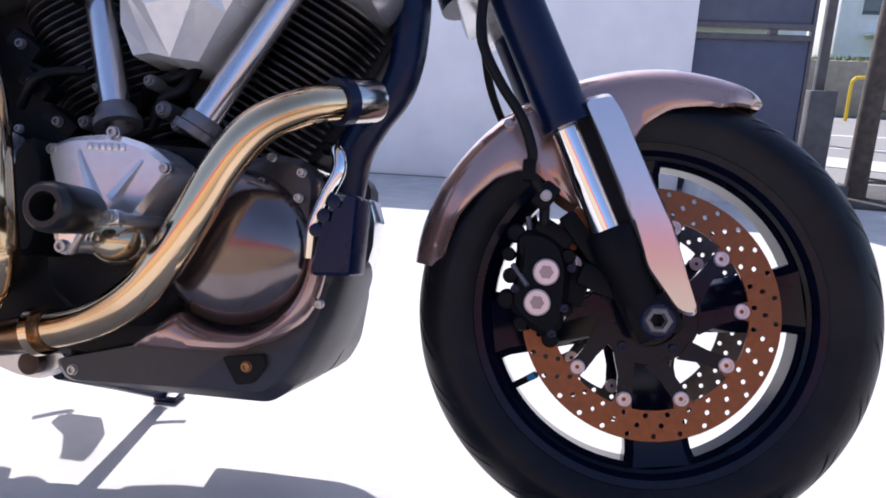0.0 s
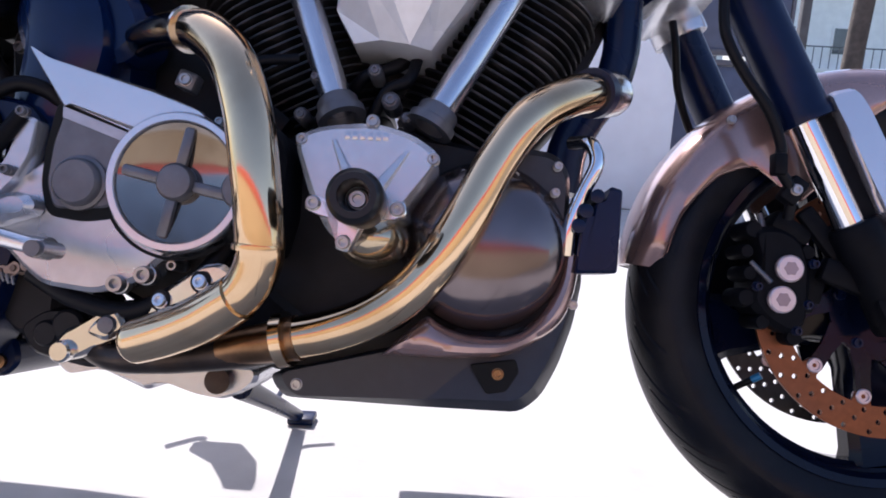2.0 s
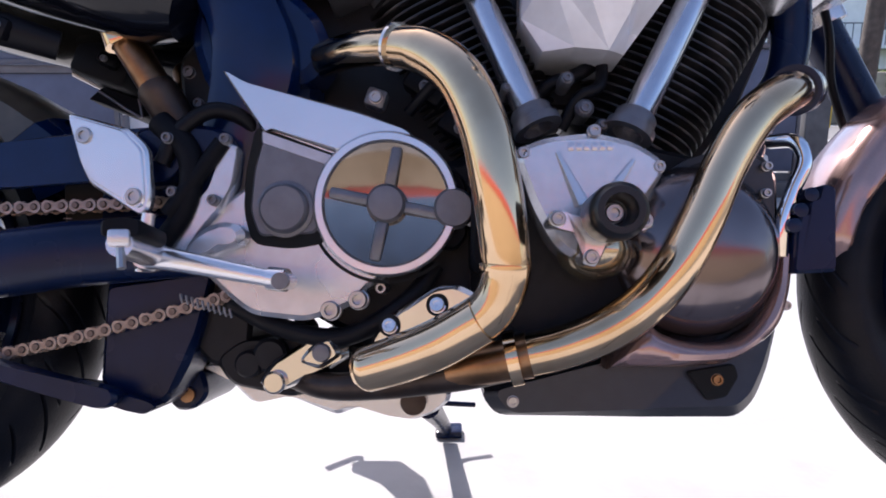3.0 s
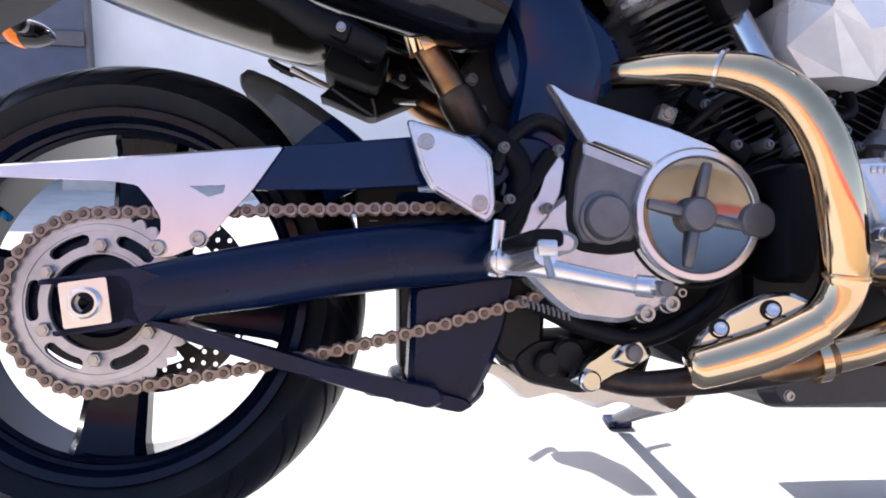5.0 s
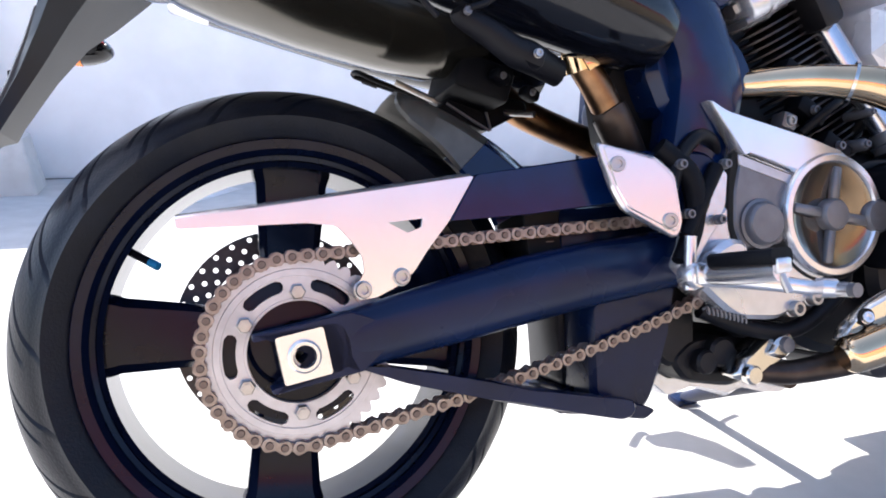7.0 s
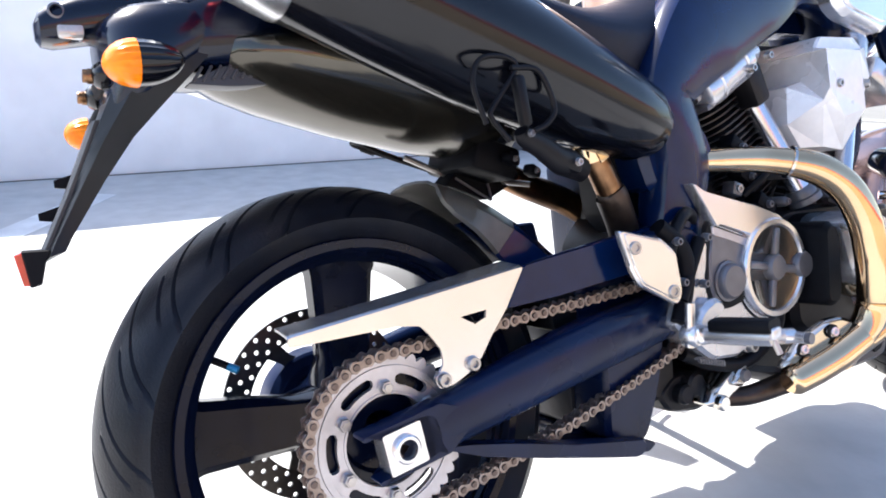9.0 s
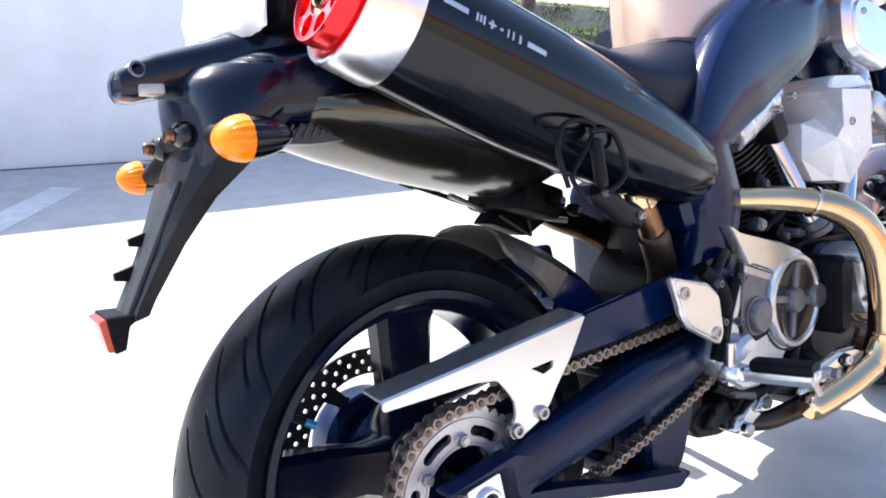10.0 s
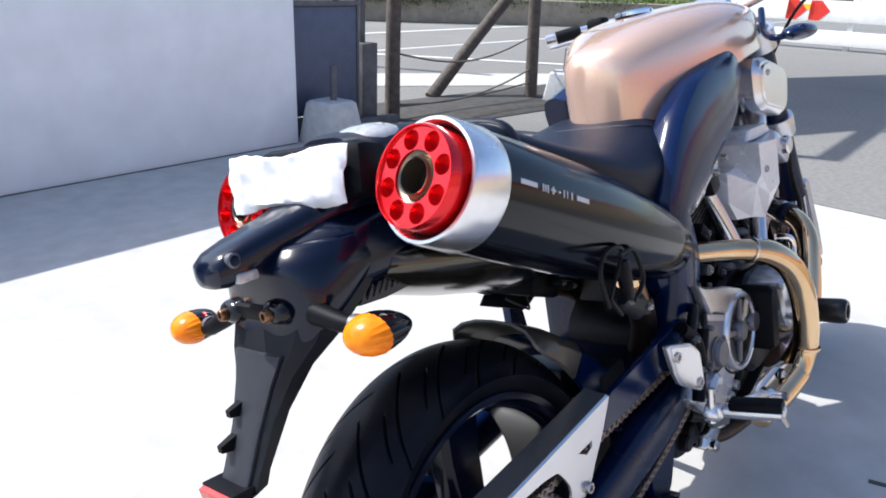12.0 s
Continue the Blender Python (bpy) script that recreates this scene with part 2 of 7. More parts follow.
def plate(bm, pts, y0, y1, r=0.006, bevel=0.0015, dish=None):
    """A plate with outline pts in x and z, from depth y0 (far) to y1 (near, y1 < y0), its near edge bevelled. dish: shift of y by x, z."""
    bm = bm or bmesh.new()
    outline = rounded(pts, r) if r else [np.array(p, float) for p in pts]
    c = sum(outline) / len(outline)
    f = dish or (lambda x, z: 0.0)
    s = 1 if y1 < y0 else -1
    def inset(p):
        d = c - p
        return p + d / max(np.linalg.norm(d), 1e-6) * bevel
    rings = [[(p[0], y0 + f(*p), p[1]) for p in outline], [(p[0], y1 + s * bevel + f(*p), p[1]) for p in outline]]
    rings.append([(q[0], y1 + f(*q), q[1]) for q in map(inset, outline)])
    rows = [[bm.verts.new(p) for p in ring] for ring in rings]
    m = len(outline)
    for a, b in zip(rows, rows[1:]):
        for i in range(m):
            bm.faces.new((a[i], a[(i + 1) % m], b[(i + 1) % m], b[i]))
    bmesh.ops.triangulate(bm, faces=[bm.faces.new(rows[0][::-1]), bm.faces.new(rows[-1])])
    return bm


def box(bm, centre, size, m=None, bevel=0.002):
    """A bevelled box; m: a turn about its centre."""
    bm = bm or bmesh.new()
    made = bmesh.ops.create_cube(bm, size=1.0, matrix=Matrix.Translation(centre) @ (m or Matrix()) @ Matrix.Diagonal((*size, 1)))
    if bevel:
        edges = list({e for v in made["verts"] for e in v.link_edges})
        bmesh.ops.bevel(bm, geom=edges, offset=bevel, segments=2, profile=0.5, affect="EDGES")
    return bm


def blob(bm, centre, size, m=None, u=20, v=12):
    bm = bm or bmesh.new()
    bmesh.ops.create_uvsphere(bm, u_segments=u, v_segments=v, radius=1.0, matrix=Matrix.Translation(centre) @ (m or Matrix()) @ Matrix.Diagonal((*size, 1)))
    return bm


def ring_holes(bm, m, r0, r1, thick, count, rows, hole, pick, ka=2, kr=2):
    """A flat ring about local z with real round holes in the cells that pick(i, k) chooses."""
    bm = bm or bmesh.new()
    key = {}
    def vert(r, a, h):
        k = (round(r, 5), round(a % (2 * math.pi), 5), h)
        if k not in key:
            key[k] = bm.verts.new(m @ Vector((r * math.cos(a), r * math.sin(a), h)))
        return key[k]
    da = 2 * math.pi / count
    rs = np.linspace(r0, r1, rows + 1)
    for i in range(count):
        for k in range(rows):
            a0, a1, q0, q1 = i * da, (i + 1) * da, rs[k], rs[k + 1]
            am, qm = (a0 + a1) / 2, (q0 + q1) / 2
            outer = [(q0 + (q1 - q0) * j / kr, a0) for j in range(kr)] + [(q1, a0 + da * j / ka) for j in range(ka)]
            outer += [(q1 + (q0 - q1) * j / kr, a1) for j in range(kr)] + [(q0, a1 - da * j / ka) for j in range(ka)]
            k8 = len(outer)
            for h in (0.0, thick):
                ring = [vert(r, a, h) for r, a in outer]
                if not pick(i, k):
                    bm.faces.new(ring)
                    continue
                c = Vector((qm * math.cos(am), qm * math.sin(am), h))
                inner = []
                for r, a in outer:
                    p = Vector((r * math.cos(a), r * math.sin(a), h)) - c
                    inner.append(bm.verts.new(m @ (c + p.normalized() * hole)))
                for j in range(k8):
                    bm.faces.new((ring[j], ring[(j + 1) % k8], inner[(j + 1) % k8], inner[j]))
                if h:
                    for j in range(k8):
                        bm.faces.new((first[j], first[(j + 1) % k8], inner[(j + 1) % k8], inner[j]))
                first = inner
    for r in (r0, r1):
        for i in range(count):
            for a, b in [((i + j / ka) * da, (i + (j + 1) / ka) * da) for j in range(ka)]:
                bm.faces.new((vert(r, a, 0.0), vert(r, b, 0.0), vert(r, b, thick), vert(r, a, thick)))
    return bm


bolt_mesh = {}


def bolt(parent, at, r=0.006, h=0.004, way=(0, -1, 0), material=None, name="bolt"):
    """A socket-head bolt: a bevelled round head with a hexagonal recess."""
    material = material or M_BOLT
    key = (material.name, name)
    if key not in bolt_mesh:
        b = bmesh.new()
        lathe(b, [(1.15, -0.9), (1.15, 0.0), (1.0, 0.05), (1.0, 0.8), (0.9, 1.0), (0.55, 1.0), (0.5, 0.35), (0.02, 0.3)], Matrix(), seg=18)
        ob = part(name, b, material, parent)
        bolt_mesh[key] = ob
    else:
        ob = twin(bolt_mesh[key], Matrix(), parent)
    ob.matrix_basis = along(at, Vector(at) + Vector(way)) @ Matrix.Diagonal((r, r, h, 1))
    return ob

# ---- the yard ----
M_CONC = mat("pale_concrete", (0.48, 0.465, 0.44), 0.85, 0.0, vary=0.10, scale=9, bump=0.35, bump_scale=60, stain=(0.40, 0.38, 0.35), stain_amount=0.5, stain_scale=0.9)
M_ASPH = mat("sunlit_asphalt", (0.205, 0.195, 0.175), 0.9, 0.0, vary=0.2, scale=40, bump=0.4, bump_scale=80, stain=(0.27, 0.26, 0.235), stain_amount=0.6, stain_scale=0.5)
M_WALL = mat("white_plaster", (0.87, 0.875, 0.885), 0.8, 0.0, vary=0.05, scale=5, bump=0.25, bump_scale=35, stain=(0.76, 0.765, 0.775), stain_amount=0.7, stain_scale=1.4)
M_DOOR = mat("blue_grey_sheet", (0.085, 0.105, 0.165), 0.5, 0.1, vary=0.1, scale=12, stain=(0.06, 0.07, 0.11), stain_amount=0.5, stain_scale=2.5)
M_RAIL = mat("grey_steel", (0.12, 0.12, 0.135), 0.55, 0.3, vary=0.15, scale=20)
M_BLOCK = mat("cast_concrete_block", (0.56, 0.55, 0.53), 0.85, 0.0, vary=0.1, scale=20, bump=0.3, bump_scale=90, stain=(0.42, 0.41, 0.39), stain_amount=0.5, stain_scale=5)
M_PILLAR = mat("dark_concrete", (0.11, 0.11, 0.112), 0.85, 0.0, vary=0.2, scale=15, bump=0.3, bump_scale=80)
M_WOOD = mat("weathered_timber", (0.085, 0.068, 0.055), 0.8, 0.0, vary=0.35, scale=25, bump=0.5, bump_scale=120, stain=(0.05, 0.04, 0.034), stain_amount=0.6, stain_scale=7)
M_ROPE = mat("old_rope", (0.16, 0.14, 0.11), 0.9, 0.0, vary=0.25, scale=90)
M_STONE = mat("tan_retaining_wall", (0.36, 0.31, 0.24), 0.85, 0.0, vary=0.15, scale=6, bump=0.4, bump_scale=20, stain=(0.27, 0.235, 0.18), stain_amount=0.6, stain_scale=0.8)
M_GRASS = mat("grass", (0.10, 0.14, 0.025), 0.8, 0.0, vary=0.4, scale=12)
M_LEAF = mat("shrub_leaves", (0.055, 0.085, 0.025), 0.6, 0.0, vary=0.4, scale=20)
M_LINE = mat("road_paint", (0.70, 0.70, 0.66), 0.7, 0.0, vary=0.1, scale=20)
M_FACADE = mat("white_render", (0.84, 0.835, 0.82), 0.8, 0.0, vary=0.05, scale=3, stain=(0.74, 0.73, 0.71), stain_amount=0.4, stain_scale=0.6)
M_GLASS = mat("dark_window", (0.05, 0.06, 0.075), 0.08, 0.0, vary=0.2, scale=3, spec=0.8)
M_YELLOW = mat("yellow_rail_paint", (0.80, 0.52, 0.02), 0.45, 0.0, vary=0.1)
M_BARRIER = mat("white_barrier_paint", (0.78, 0.78, 0.76), 0.5, 0.0, vary=0.06, scale=6)
M_CHEV = mat("red_chevron_paint", (0.70, 0.035, 0.02), 0.5, 0.0, vary=0.1)
M_CHEVY = mat("yellow_chevron_paint", (0.82, 0.50, 0.02), 0.5, 0.0, vary=0.1)
M_CARW = mat("white_car_paint", (0.75, 0.76, 0.78), 0.2, 0.0, vary=0.03, coat=0.8)


def solid(name, bm, material, label="", category="", kind="", group="", sharp=30.0):
    ob = part(name, bm, material, None, sharp=sharp)
    return tagged(ob, label, category, group, kind)


# one sheet of ground to the horizon, the yard's joints cut into it as thin dark strips
bm = bmesh.new()
xs = [-900, -60, -20, -8, -4, -2, 0, 2, 4, 6, 8, 12, 20, 60, 900]
grid = [[bm.verts.new((x, y, 0)) for x in xs] for y in xs]
for r0, r1 in zip(grid, grid[1:]):
    for i in range(len(xs) - 1):
        bm.faces.new((r0[i], r0[i + 1], r1[i + 1], r1[i]))
ground = solid("ground", bm, M_CONC, "sunlit pale concrete yard ground", "ground", "structure")
M_JOINT = mat("joint_filler", (0.07, 0.068, 0.065), 0.9)
def strip_on(name, a, b, w, z, material, label, h=0.004):
    a, b = Vector((*a, 0)), Vector((*b, 0))
    d = b - a
    m = Matrix.Translation(((a + b) / 2) + Vector((0, 0, z + h / 2))) @ Matrix.Rotation(math.atan2(d.y, d.x), 4, "Z")
    bm = bmesh.new()
    bmesh.ops.create_cube(bm, size=1.0, matrix=m @ Matrix.Diagonal((d.length, w, h, 1)))
    return solid(name, bm, material, label, "ground marking", "structure")
strip_on("joint", (1.02, -0.36), (2.4, -5.0), 0.012, 0, M_JOINT, "dark expansion joint in the concrete", 0.003)
M_WORN = mat("worn_white_line", (0.66, 0.655, 0.64), 0.8, 0.0, vary=0.15, scale=14, stain=(0.50, 0.485, 0.46), stain_amount=0.8, stain_scale=3.5)
strip_on("painted_line", (-0.40, 2.15), (0.02, 2.76), 0.13, 0, M_WORN, "worn white painted line on the concrete", 0.002)
strip_on("joint", (-6.0, 3.192), (2.14, 3.192), 0.012, 0, M_JOINT, "dark gap along the foot of the wall", 0.003)
M_LOT = mat("grey_lot_asphalt", (0.20, 0.193, 0.178), 0.9, 0.0, vary=0.14, scale=30, bump=0.35, bump_scale=70, stain=(0.155, 0.15, 0.142), stain_amount=0.6, stain_scale=0.6)
solid("parking_lot", box(None, (23.35, -6.0, -0.044), (40.0, 26.0, 0.10), None, 0), M_LOT, "worn grey asphalt lot beside the concrete yard", "lot", "structure")
# a darker strip of ground along the foot of the posts
M_DARKSTRIP = mat("dark_ground", (0.055, 0.05, 0.045), 0.95, 0.0, vary=0.3, scale=14, bump=0.5, bump_scale=40)
solid("dark_ground_strip", box(None, (4.35, 3.32, -0.036), (3.1, 1.0, 0.10), pose(0, 0, 0, 0, 0, -6), 0.004), M_DARKSTRIP, "darker strip of ground at the foot of the posts", "soil", "structure")

# white wall behind, closed sheet gate beside it
def wall(name, x0, x1, y0, y1, h, material, label):
    return solid(name, box(None, ((x0 + x1) / 2, (y0 + y1) / 2, h / 2), (x1 - x0, y1 - y0, h), None, 0.006), material, label, "wall", "structure")
wall("wall_north", -9.0, 2.16, 3.20, 3.43, 1.20, M_WALL, "white plastered yard wall in shade")
gate = solid("gate", box(None, (2.545, 3.36, 0.49), (0.64, 0.04, 0.70), None, 0.005), M_DOOR, "closed blue-grey sheet metal gate", "gate")
part("upper_sheet", box(None, (2.545, 3.36, 1.30), (0.64, 0.04, 0.74), None, 0.005), M_DOOR, gate)
for z in (0.858, 0.915):
    part("rail", box(None, (2.55, 3.345, z), (0.66, 0.05, 0.032), None, 0.003), M_RAIL, gate)
part("latch", box(None, (2.66, 3.325, 0.885), (0.04, 0.03, 0.025), None, 0.003), M_RAIL, gate)
part("frame_post", box(None, (2.878, 3.36, 0.9), (0.02, 0.05, 1.8), None, 0.002), M_RAIL, gate)
gate.matrix_basis = pose(-0.062, -0.03, 0) @ Matrix.Translation((2.225, 0, 0)) @ Matrix.Diagonal((0.96, 1, 1, 1)) @ Matrix.Translation((-2.225, 0, 0))
part("kick_plate", box(None, (2.56, 3.37, 0.065), (0.67, 0.05, 0.126), None, 0.003), M_PILLAR, gate)
solid("pillar", box(None, (2.895, 3.37, 0.295), (0.14, 0.16, 0.59), None, 0.008), M_PILLAR, "low dark concrete gate pillar", "pillar")
solid("steel_post", box(None, (2.890, 3.39, 1.25), (0.05, 0.05, 1.34), None, 0.005), M_PILLAR, "grey steel post on the concrete pillar", "post")
solid("plinth", box(None, (2.80, 3.20, 0.045), (0.50, 0.07, 0.09), pose(0, 0, 0, 0, 0, -4), 0.008), M_PILLAR, "low dark kerb stone in front of the gate", "kerb")


def block(x, y, turn, pin, label):
    bm = bmesh.new()
    w0, w1, h = 0.160, 0.118, 0.27
    rings = []
    for z, w in ((0.0, w0), (0.02, w0), (h - 0.02, w1 + 0.006), (h, w1 - 0.012)):
        rings.append([(q[0], q[1], z) for q in rounded([(-w, -w), (w, -w), (w, w), (-w, w)], 0.03, 3)])
    skin(bm, rings)
    o = solid("concrete_block", bm, M_BLOCK, label, "block", group="anchor blocks")
    part("pin", rod(None, (0.02, 0, h - 0.03), (0.022, 0, h + pin), 0.022, 14), M_RAIL, o, "grey steel pin")
    o.matrix_basis = pose(x, y, 0, 0, 0, turn)
    return o
block(2.36, 3.10, 4, 0.22, "tapered concrete block with a steel pin by the white wall")
block(-0.985, 2.87, 3, 0.20, "tapered concrete block with a steel pin by the open gate leaf")
block(5.12, 3.02, 20, 0.20, "tapered concrete block with a steel pin by the timber posts")

leaf = solid("gate", box(None, (-1.60, 3.07, 0.38), (1.0, 0.035, 0.62), None, 0.005), M_DOOR, "blue-grey sheet metal gate leaf against the white wall", "gate")
part("upper_sheet", box(None, (-1.60, 3.07, 1.14), (1.0, 0.035, 0.76), None, 0.005), M_DOOR, leaf)
part("rail", box(None, (-1.60, 3.058, 0.728), (1.0, 0.055, 0.074), None, 0.004), M_RAIL, leaf)
part("bolt_bar", rod(None, (-1.72, 3.022, 0.735), (-1.33, 3.022, 0.735), 0.007, 10), M_RAIL, leaf)
part("frame_post", box(None, (-1.088, 3.07, 0.78), (0.026, 0.05, 1.5), None, 0.003), M_RAIL, leaf)

# timber posts with a brace and ropes; an unseen board added above
def post(a, b, r, label):
    q = [np.array(a) + (np.array(b) - np.array(a)) * t + np.array((0.012 * math.sin(7 * t + a[0]), 0.01 * math.cos(5 * t), 0)) for t in np.linspace(0, 1, 6)]
    return solid("timber_post", tube(None, q, [r * 1.08, r, r * 0.97, r, r * 0.95, r * 0.92], 14, 3), M_WOOD, label, "post", group="timber posts")
post((3.15, 3.31, 0), (3.25, 3.37, 3.25), 0.055, "dark weathered upright timber post")
post((5.00, 3.28, 0), (4.72, 3.30, 3.25), 0.055, "dark weathered timber post by a concrete block")
post((4.22, 3.86, 0), (6.3, 3.62, 2.0), 0.058, "dark weathered timber brace leaning between the posts")
for z0, z1, sag in ((0.50, 0.58, 0.14), (0.12, 0.28, 0.10), (0.10, 0.15, 0.03)):
    q = [(3.21 + (4.98 - 3.21) * t, 3.34 - 0.05 * t, z0 + (z1 - z0) * t - sag * math.sin(math.pi * t)) for t in np.linspace(0, 1, 9)]
    solid("rope", tube(None, q, 0.008, 8, 3), M_ROPE, "slack old rope tied between the timber posts", "rope", group="ropes")
# Out of view: board and beam added only to cast the shade band.
roof = solid("shade_board", box(None, (8.0, 3.45, 3.30), (8.4, 2.6, 0.10), pose(0, 0, 0, 0, 0, -24), 0.01), M_WOOD, "unseen flat timber board overhead, added to cast the ground shade", "roof")
part("beam", box(None, (6.0, 3.42, 3.21), (5.6, 0.09, 0.09), pose(0, 0, 0, 0, 0, 1), 0.008), M_WOOD, roof)

# road, painted line, retaining wall, grass bank
solid("road", box(None, (30, 16.0, -0.045), (110, 17.6, 0.10), pose(0, 0, 0, 0, 0, 0), 0), M_ASPH, "grey asphalt road beyond the posts", "road", "structure")
strip_on("road_line", (-20, 9.3), (70, 9.3), 0.14, 0.006, M_LINE, "worn white road line")
strip_on("road_line", (-20, 15.8), (70, 15.8), 0.14, 0.006, M_LINE, "worn white road line")
solid("retaining_wall", box(None, (30, 17.5, 0.65), (110, 0.6, 1.3), None, 0.05), M_STONE, "tan stone retaining wall along the road", "wall", "structure")
SLANT = pose(9.4, 13.1, 0, 0, 0, -38)    # low wall along the far side of the lot
solid("low_wall", box(None, (6.0, 0.2, 0.29), (12.4, 0.4, 0.58), None, 0.03), M_STONE, "low tan stone wall below a grassy bank", "wall", "structure").matrix_basis = SLANT
solid("bank", box(None, (6.0, 2.9, 0.30), (12.4, 5.0, 0.62), None, 0.05), M_GRASS, "green bank behind the low wall", "bank", "structure").matrix_basis = SLANT
strip_on("road_line", (5.6, 7.7), (8.7, 2.95), 0.13, 0.008, M_LINE, "worn white line on the asphalt")
strip_on("apron", (3.4, 5.7), (8.0, 2.70), 0.90, 0.008, M_CONC, "pale concrete apron behind the posts")
bm = bmesh.new()
rnd = random.Random(5)
def tuft(bm, x, y, z, n, size):
    for _ in range(n):
        a, l = rnd.uniform(0, 6.28), size * rnd.uniform(0.5, 1.3)
        px, py = x + rnd.gauss(0, size), y + rnd.gauss(0, size * 0.5)
        w = size * 0.12
        d = Vector((math.cos(a), math.sin(a), 0))
        s = Vector((-d.y, d.x, 0)) * w
        o = Vector((px, py, z))
        v = [bm.verts.new(o - s), bm.verts.new(o + s), bm.verts.new(o + d * l * 0.5 + Vector((0, 0, l * rnd.uniform(-0.2, 1.0))))]
        bm.faces.new(v)
for _ in range(1500):
    tuft(bm, rnd.uniform(6, 46), 17.25 + rnd.random() * 1.0, 1.3, 8, 0.16)
for _ in range(900):
    q = SLANT @ Vector((rnd.uniform(0, 12), 0.25 + rnd.random() * 1.2, 0.60))
    tuft(bm, q.x, q.y, q.z, 7, 0.13)
solid("grass_tufts", bm, M_GRASS, "sunlit green grass along the top of the bank", "grass", "stuff")
bm = bmesh.new()
for cx in (14.5, 17.2, 20.4, 25.0, 30.0, 13.0):
    for _ in range(220):
        tuft(bm, cx + rnd.gauss(0, 0.55), 17.12, 1.25 - abs(rnd.gauss(0, 0.28)), 3, 0.13)
for cx in (0.6, 2.2, 2.9, 3.6, 5.4, 7.8):
    for _ in range(260):
        q = SLANT @ Vector((cx + rnd.gauss(0, 0.45), -0.06, 0.62 - abs(rnd.gauss(0, 0.13))))
        tuft(bm, q.x, q.y, q.z, 3, 0.09)
solid("hanging_shrubs", bm, M_LEAF, "dark shrubs hanging over the retaining wall", "shrub", "stuff")
solid("grass_bank", box(None, (30, 27.8, 0.9), (110, 20.0, 0.9), None, 0.05), M_GRASS, "sloping green bank above the wall", "bank", "structure")

# white road barrier with chevrons
bar = tagged(new("road_barrier"), "white horizontal plank barrier with red and yellow chevrons", "barrier")
bar.matrix_world = pose(14.72, 0.5, 0, 0, 0, -88)
for z, h in ((0.22, 0.27), (0.70, 0.38)):
    part("plank", box(None, (0, 0, z), (9.4, 0.06, h), None, 0.012), M_BARRIER, bar)
for x in (-4.5, -2.2, 0.0, 2.2, 4.5):
    part("support", box(None, (x, 0.08, 0.46), (0.10, 0.10, 0.92), None, 0.01), M_BARRIER, bar)
for x in (-3.36, -2.95):
    part("chevron", plate(None, [(x, 0.52), (x + 0.19, 0.52), (x + 0.36, 0.70), (x + 0.19, 0.88), (x, 0.88), (x + 0.17, 0.70)], -0.031, -0.036, r=0, bevel=0.001), M_CHEV, bar)
part("chevron", plate(None, [(-3.12, 0.70), (-2.80, 0.70), (-2.80, 0.81), (-3.12, 0.81)], -0.031, -0.0345, r=0, bevel=0.001), M_CHEVY, bar)

# houses across the road
def house(x, y, w, d, h, storeys, label):
    ho = tagged(new("house"), label, "house", group="houses across the road")
    ho.matrix_world = pose(x, y, 0, 0, 0, 0)
    part("wall", box(None, (0, 0, h / 2), (w, d, h), None, 0.02), M_FACADE, ho)
    part("roof", box(None, (0, 0, h + 0.12), (w + 0.5, d + 0.5, 0.24), None, 0.03), M_BLOCK, ho)
    n = max(2, int(w / 2.4))
    for s in range(storeys):
        for k in range(n):
            cx = -w / 2 + (k + 0.5) * w / n
            z = 1.5 + s * 2.8
            wi = part("window", box(None, (cx, -d / 2 - 0.01, z), (1.2, 0.08, 1.3), None, 0.01), M_FACADE, ho)
            part("pane", box(None, (cx, -d / 2 - 0.03, z), (1.0, 0.06, 1.1), None, 0.0), M_GLASS, wi)
        if s:
            ba = part("balcony", box(None, (0, -d / 2 - 0.5, 0.15 + s * 2.8), (w * 0.8, 1.0, 0.15), None, 0.01), M_FACADE, ho)
            part("top_rail", box(None, (0, -d / 2 - 0.97, 1.15 + s * 2.8), (w * 0.8, 0.05, 0.05), None, 0.005), M_RAIL, ba)
            for k in range(24):
                part("baluster", box(None, (-w * 0.4 + (k + 0.5) * w * 0.8 / 24, -d / 2 - 0.97, 0.68 + s * 2.8), (0.03, 0.03, 0.9), None, 0), M_RAIL, ba)
    return ho
house(6.5, 33, 10, 7, 6.2, 2, "two-storey white rendered house with balconies")
house(19, 36, 11, 8, 6.4, 2, "white rendered house with dark windows on the bank")

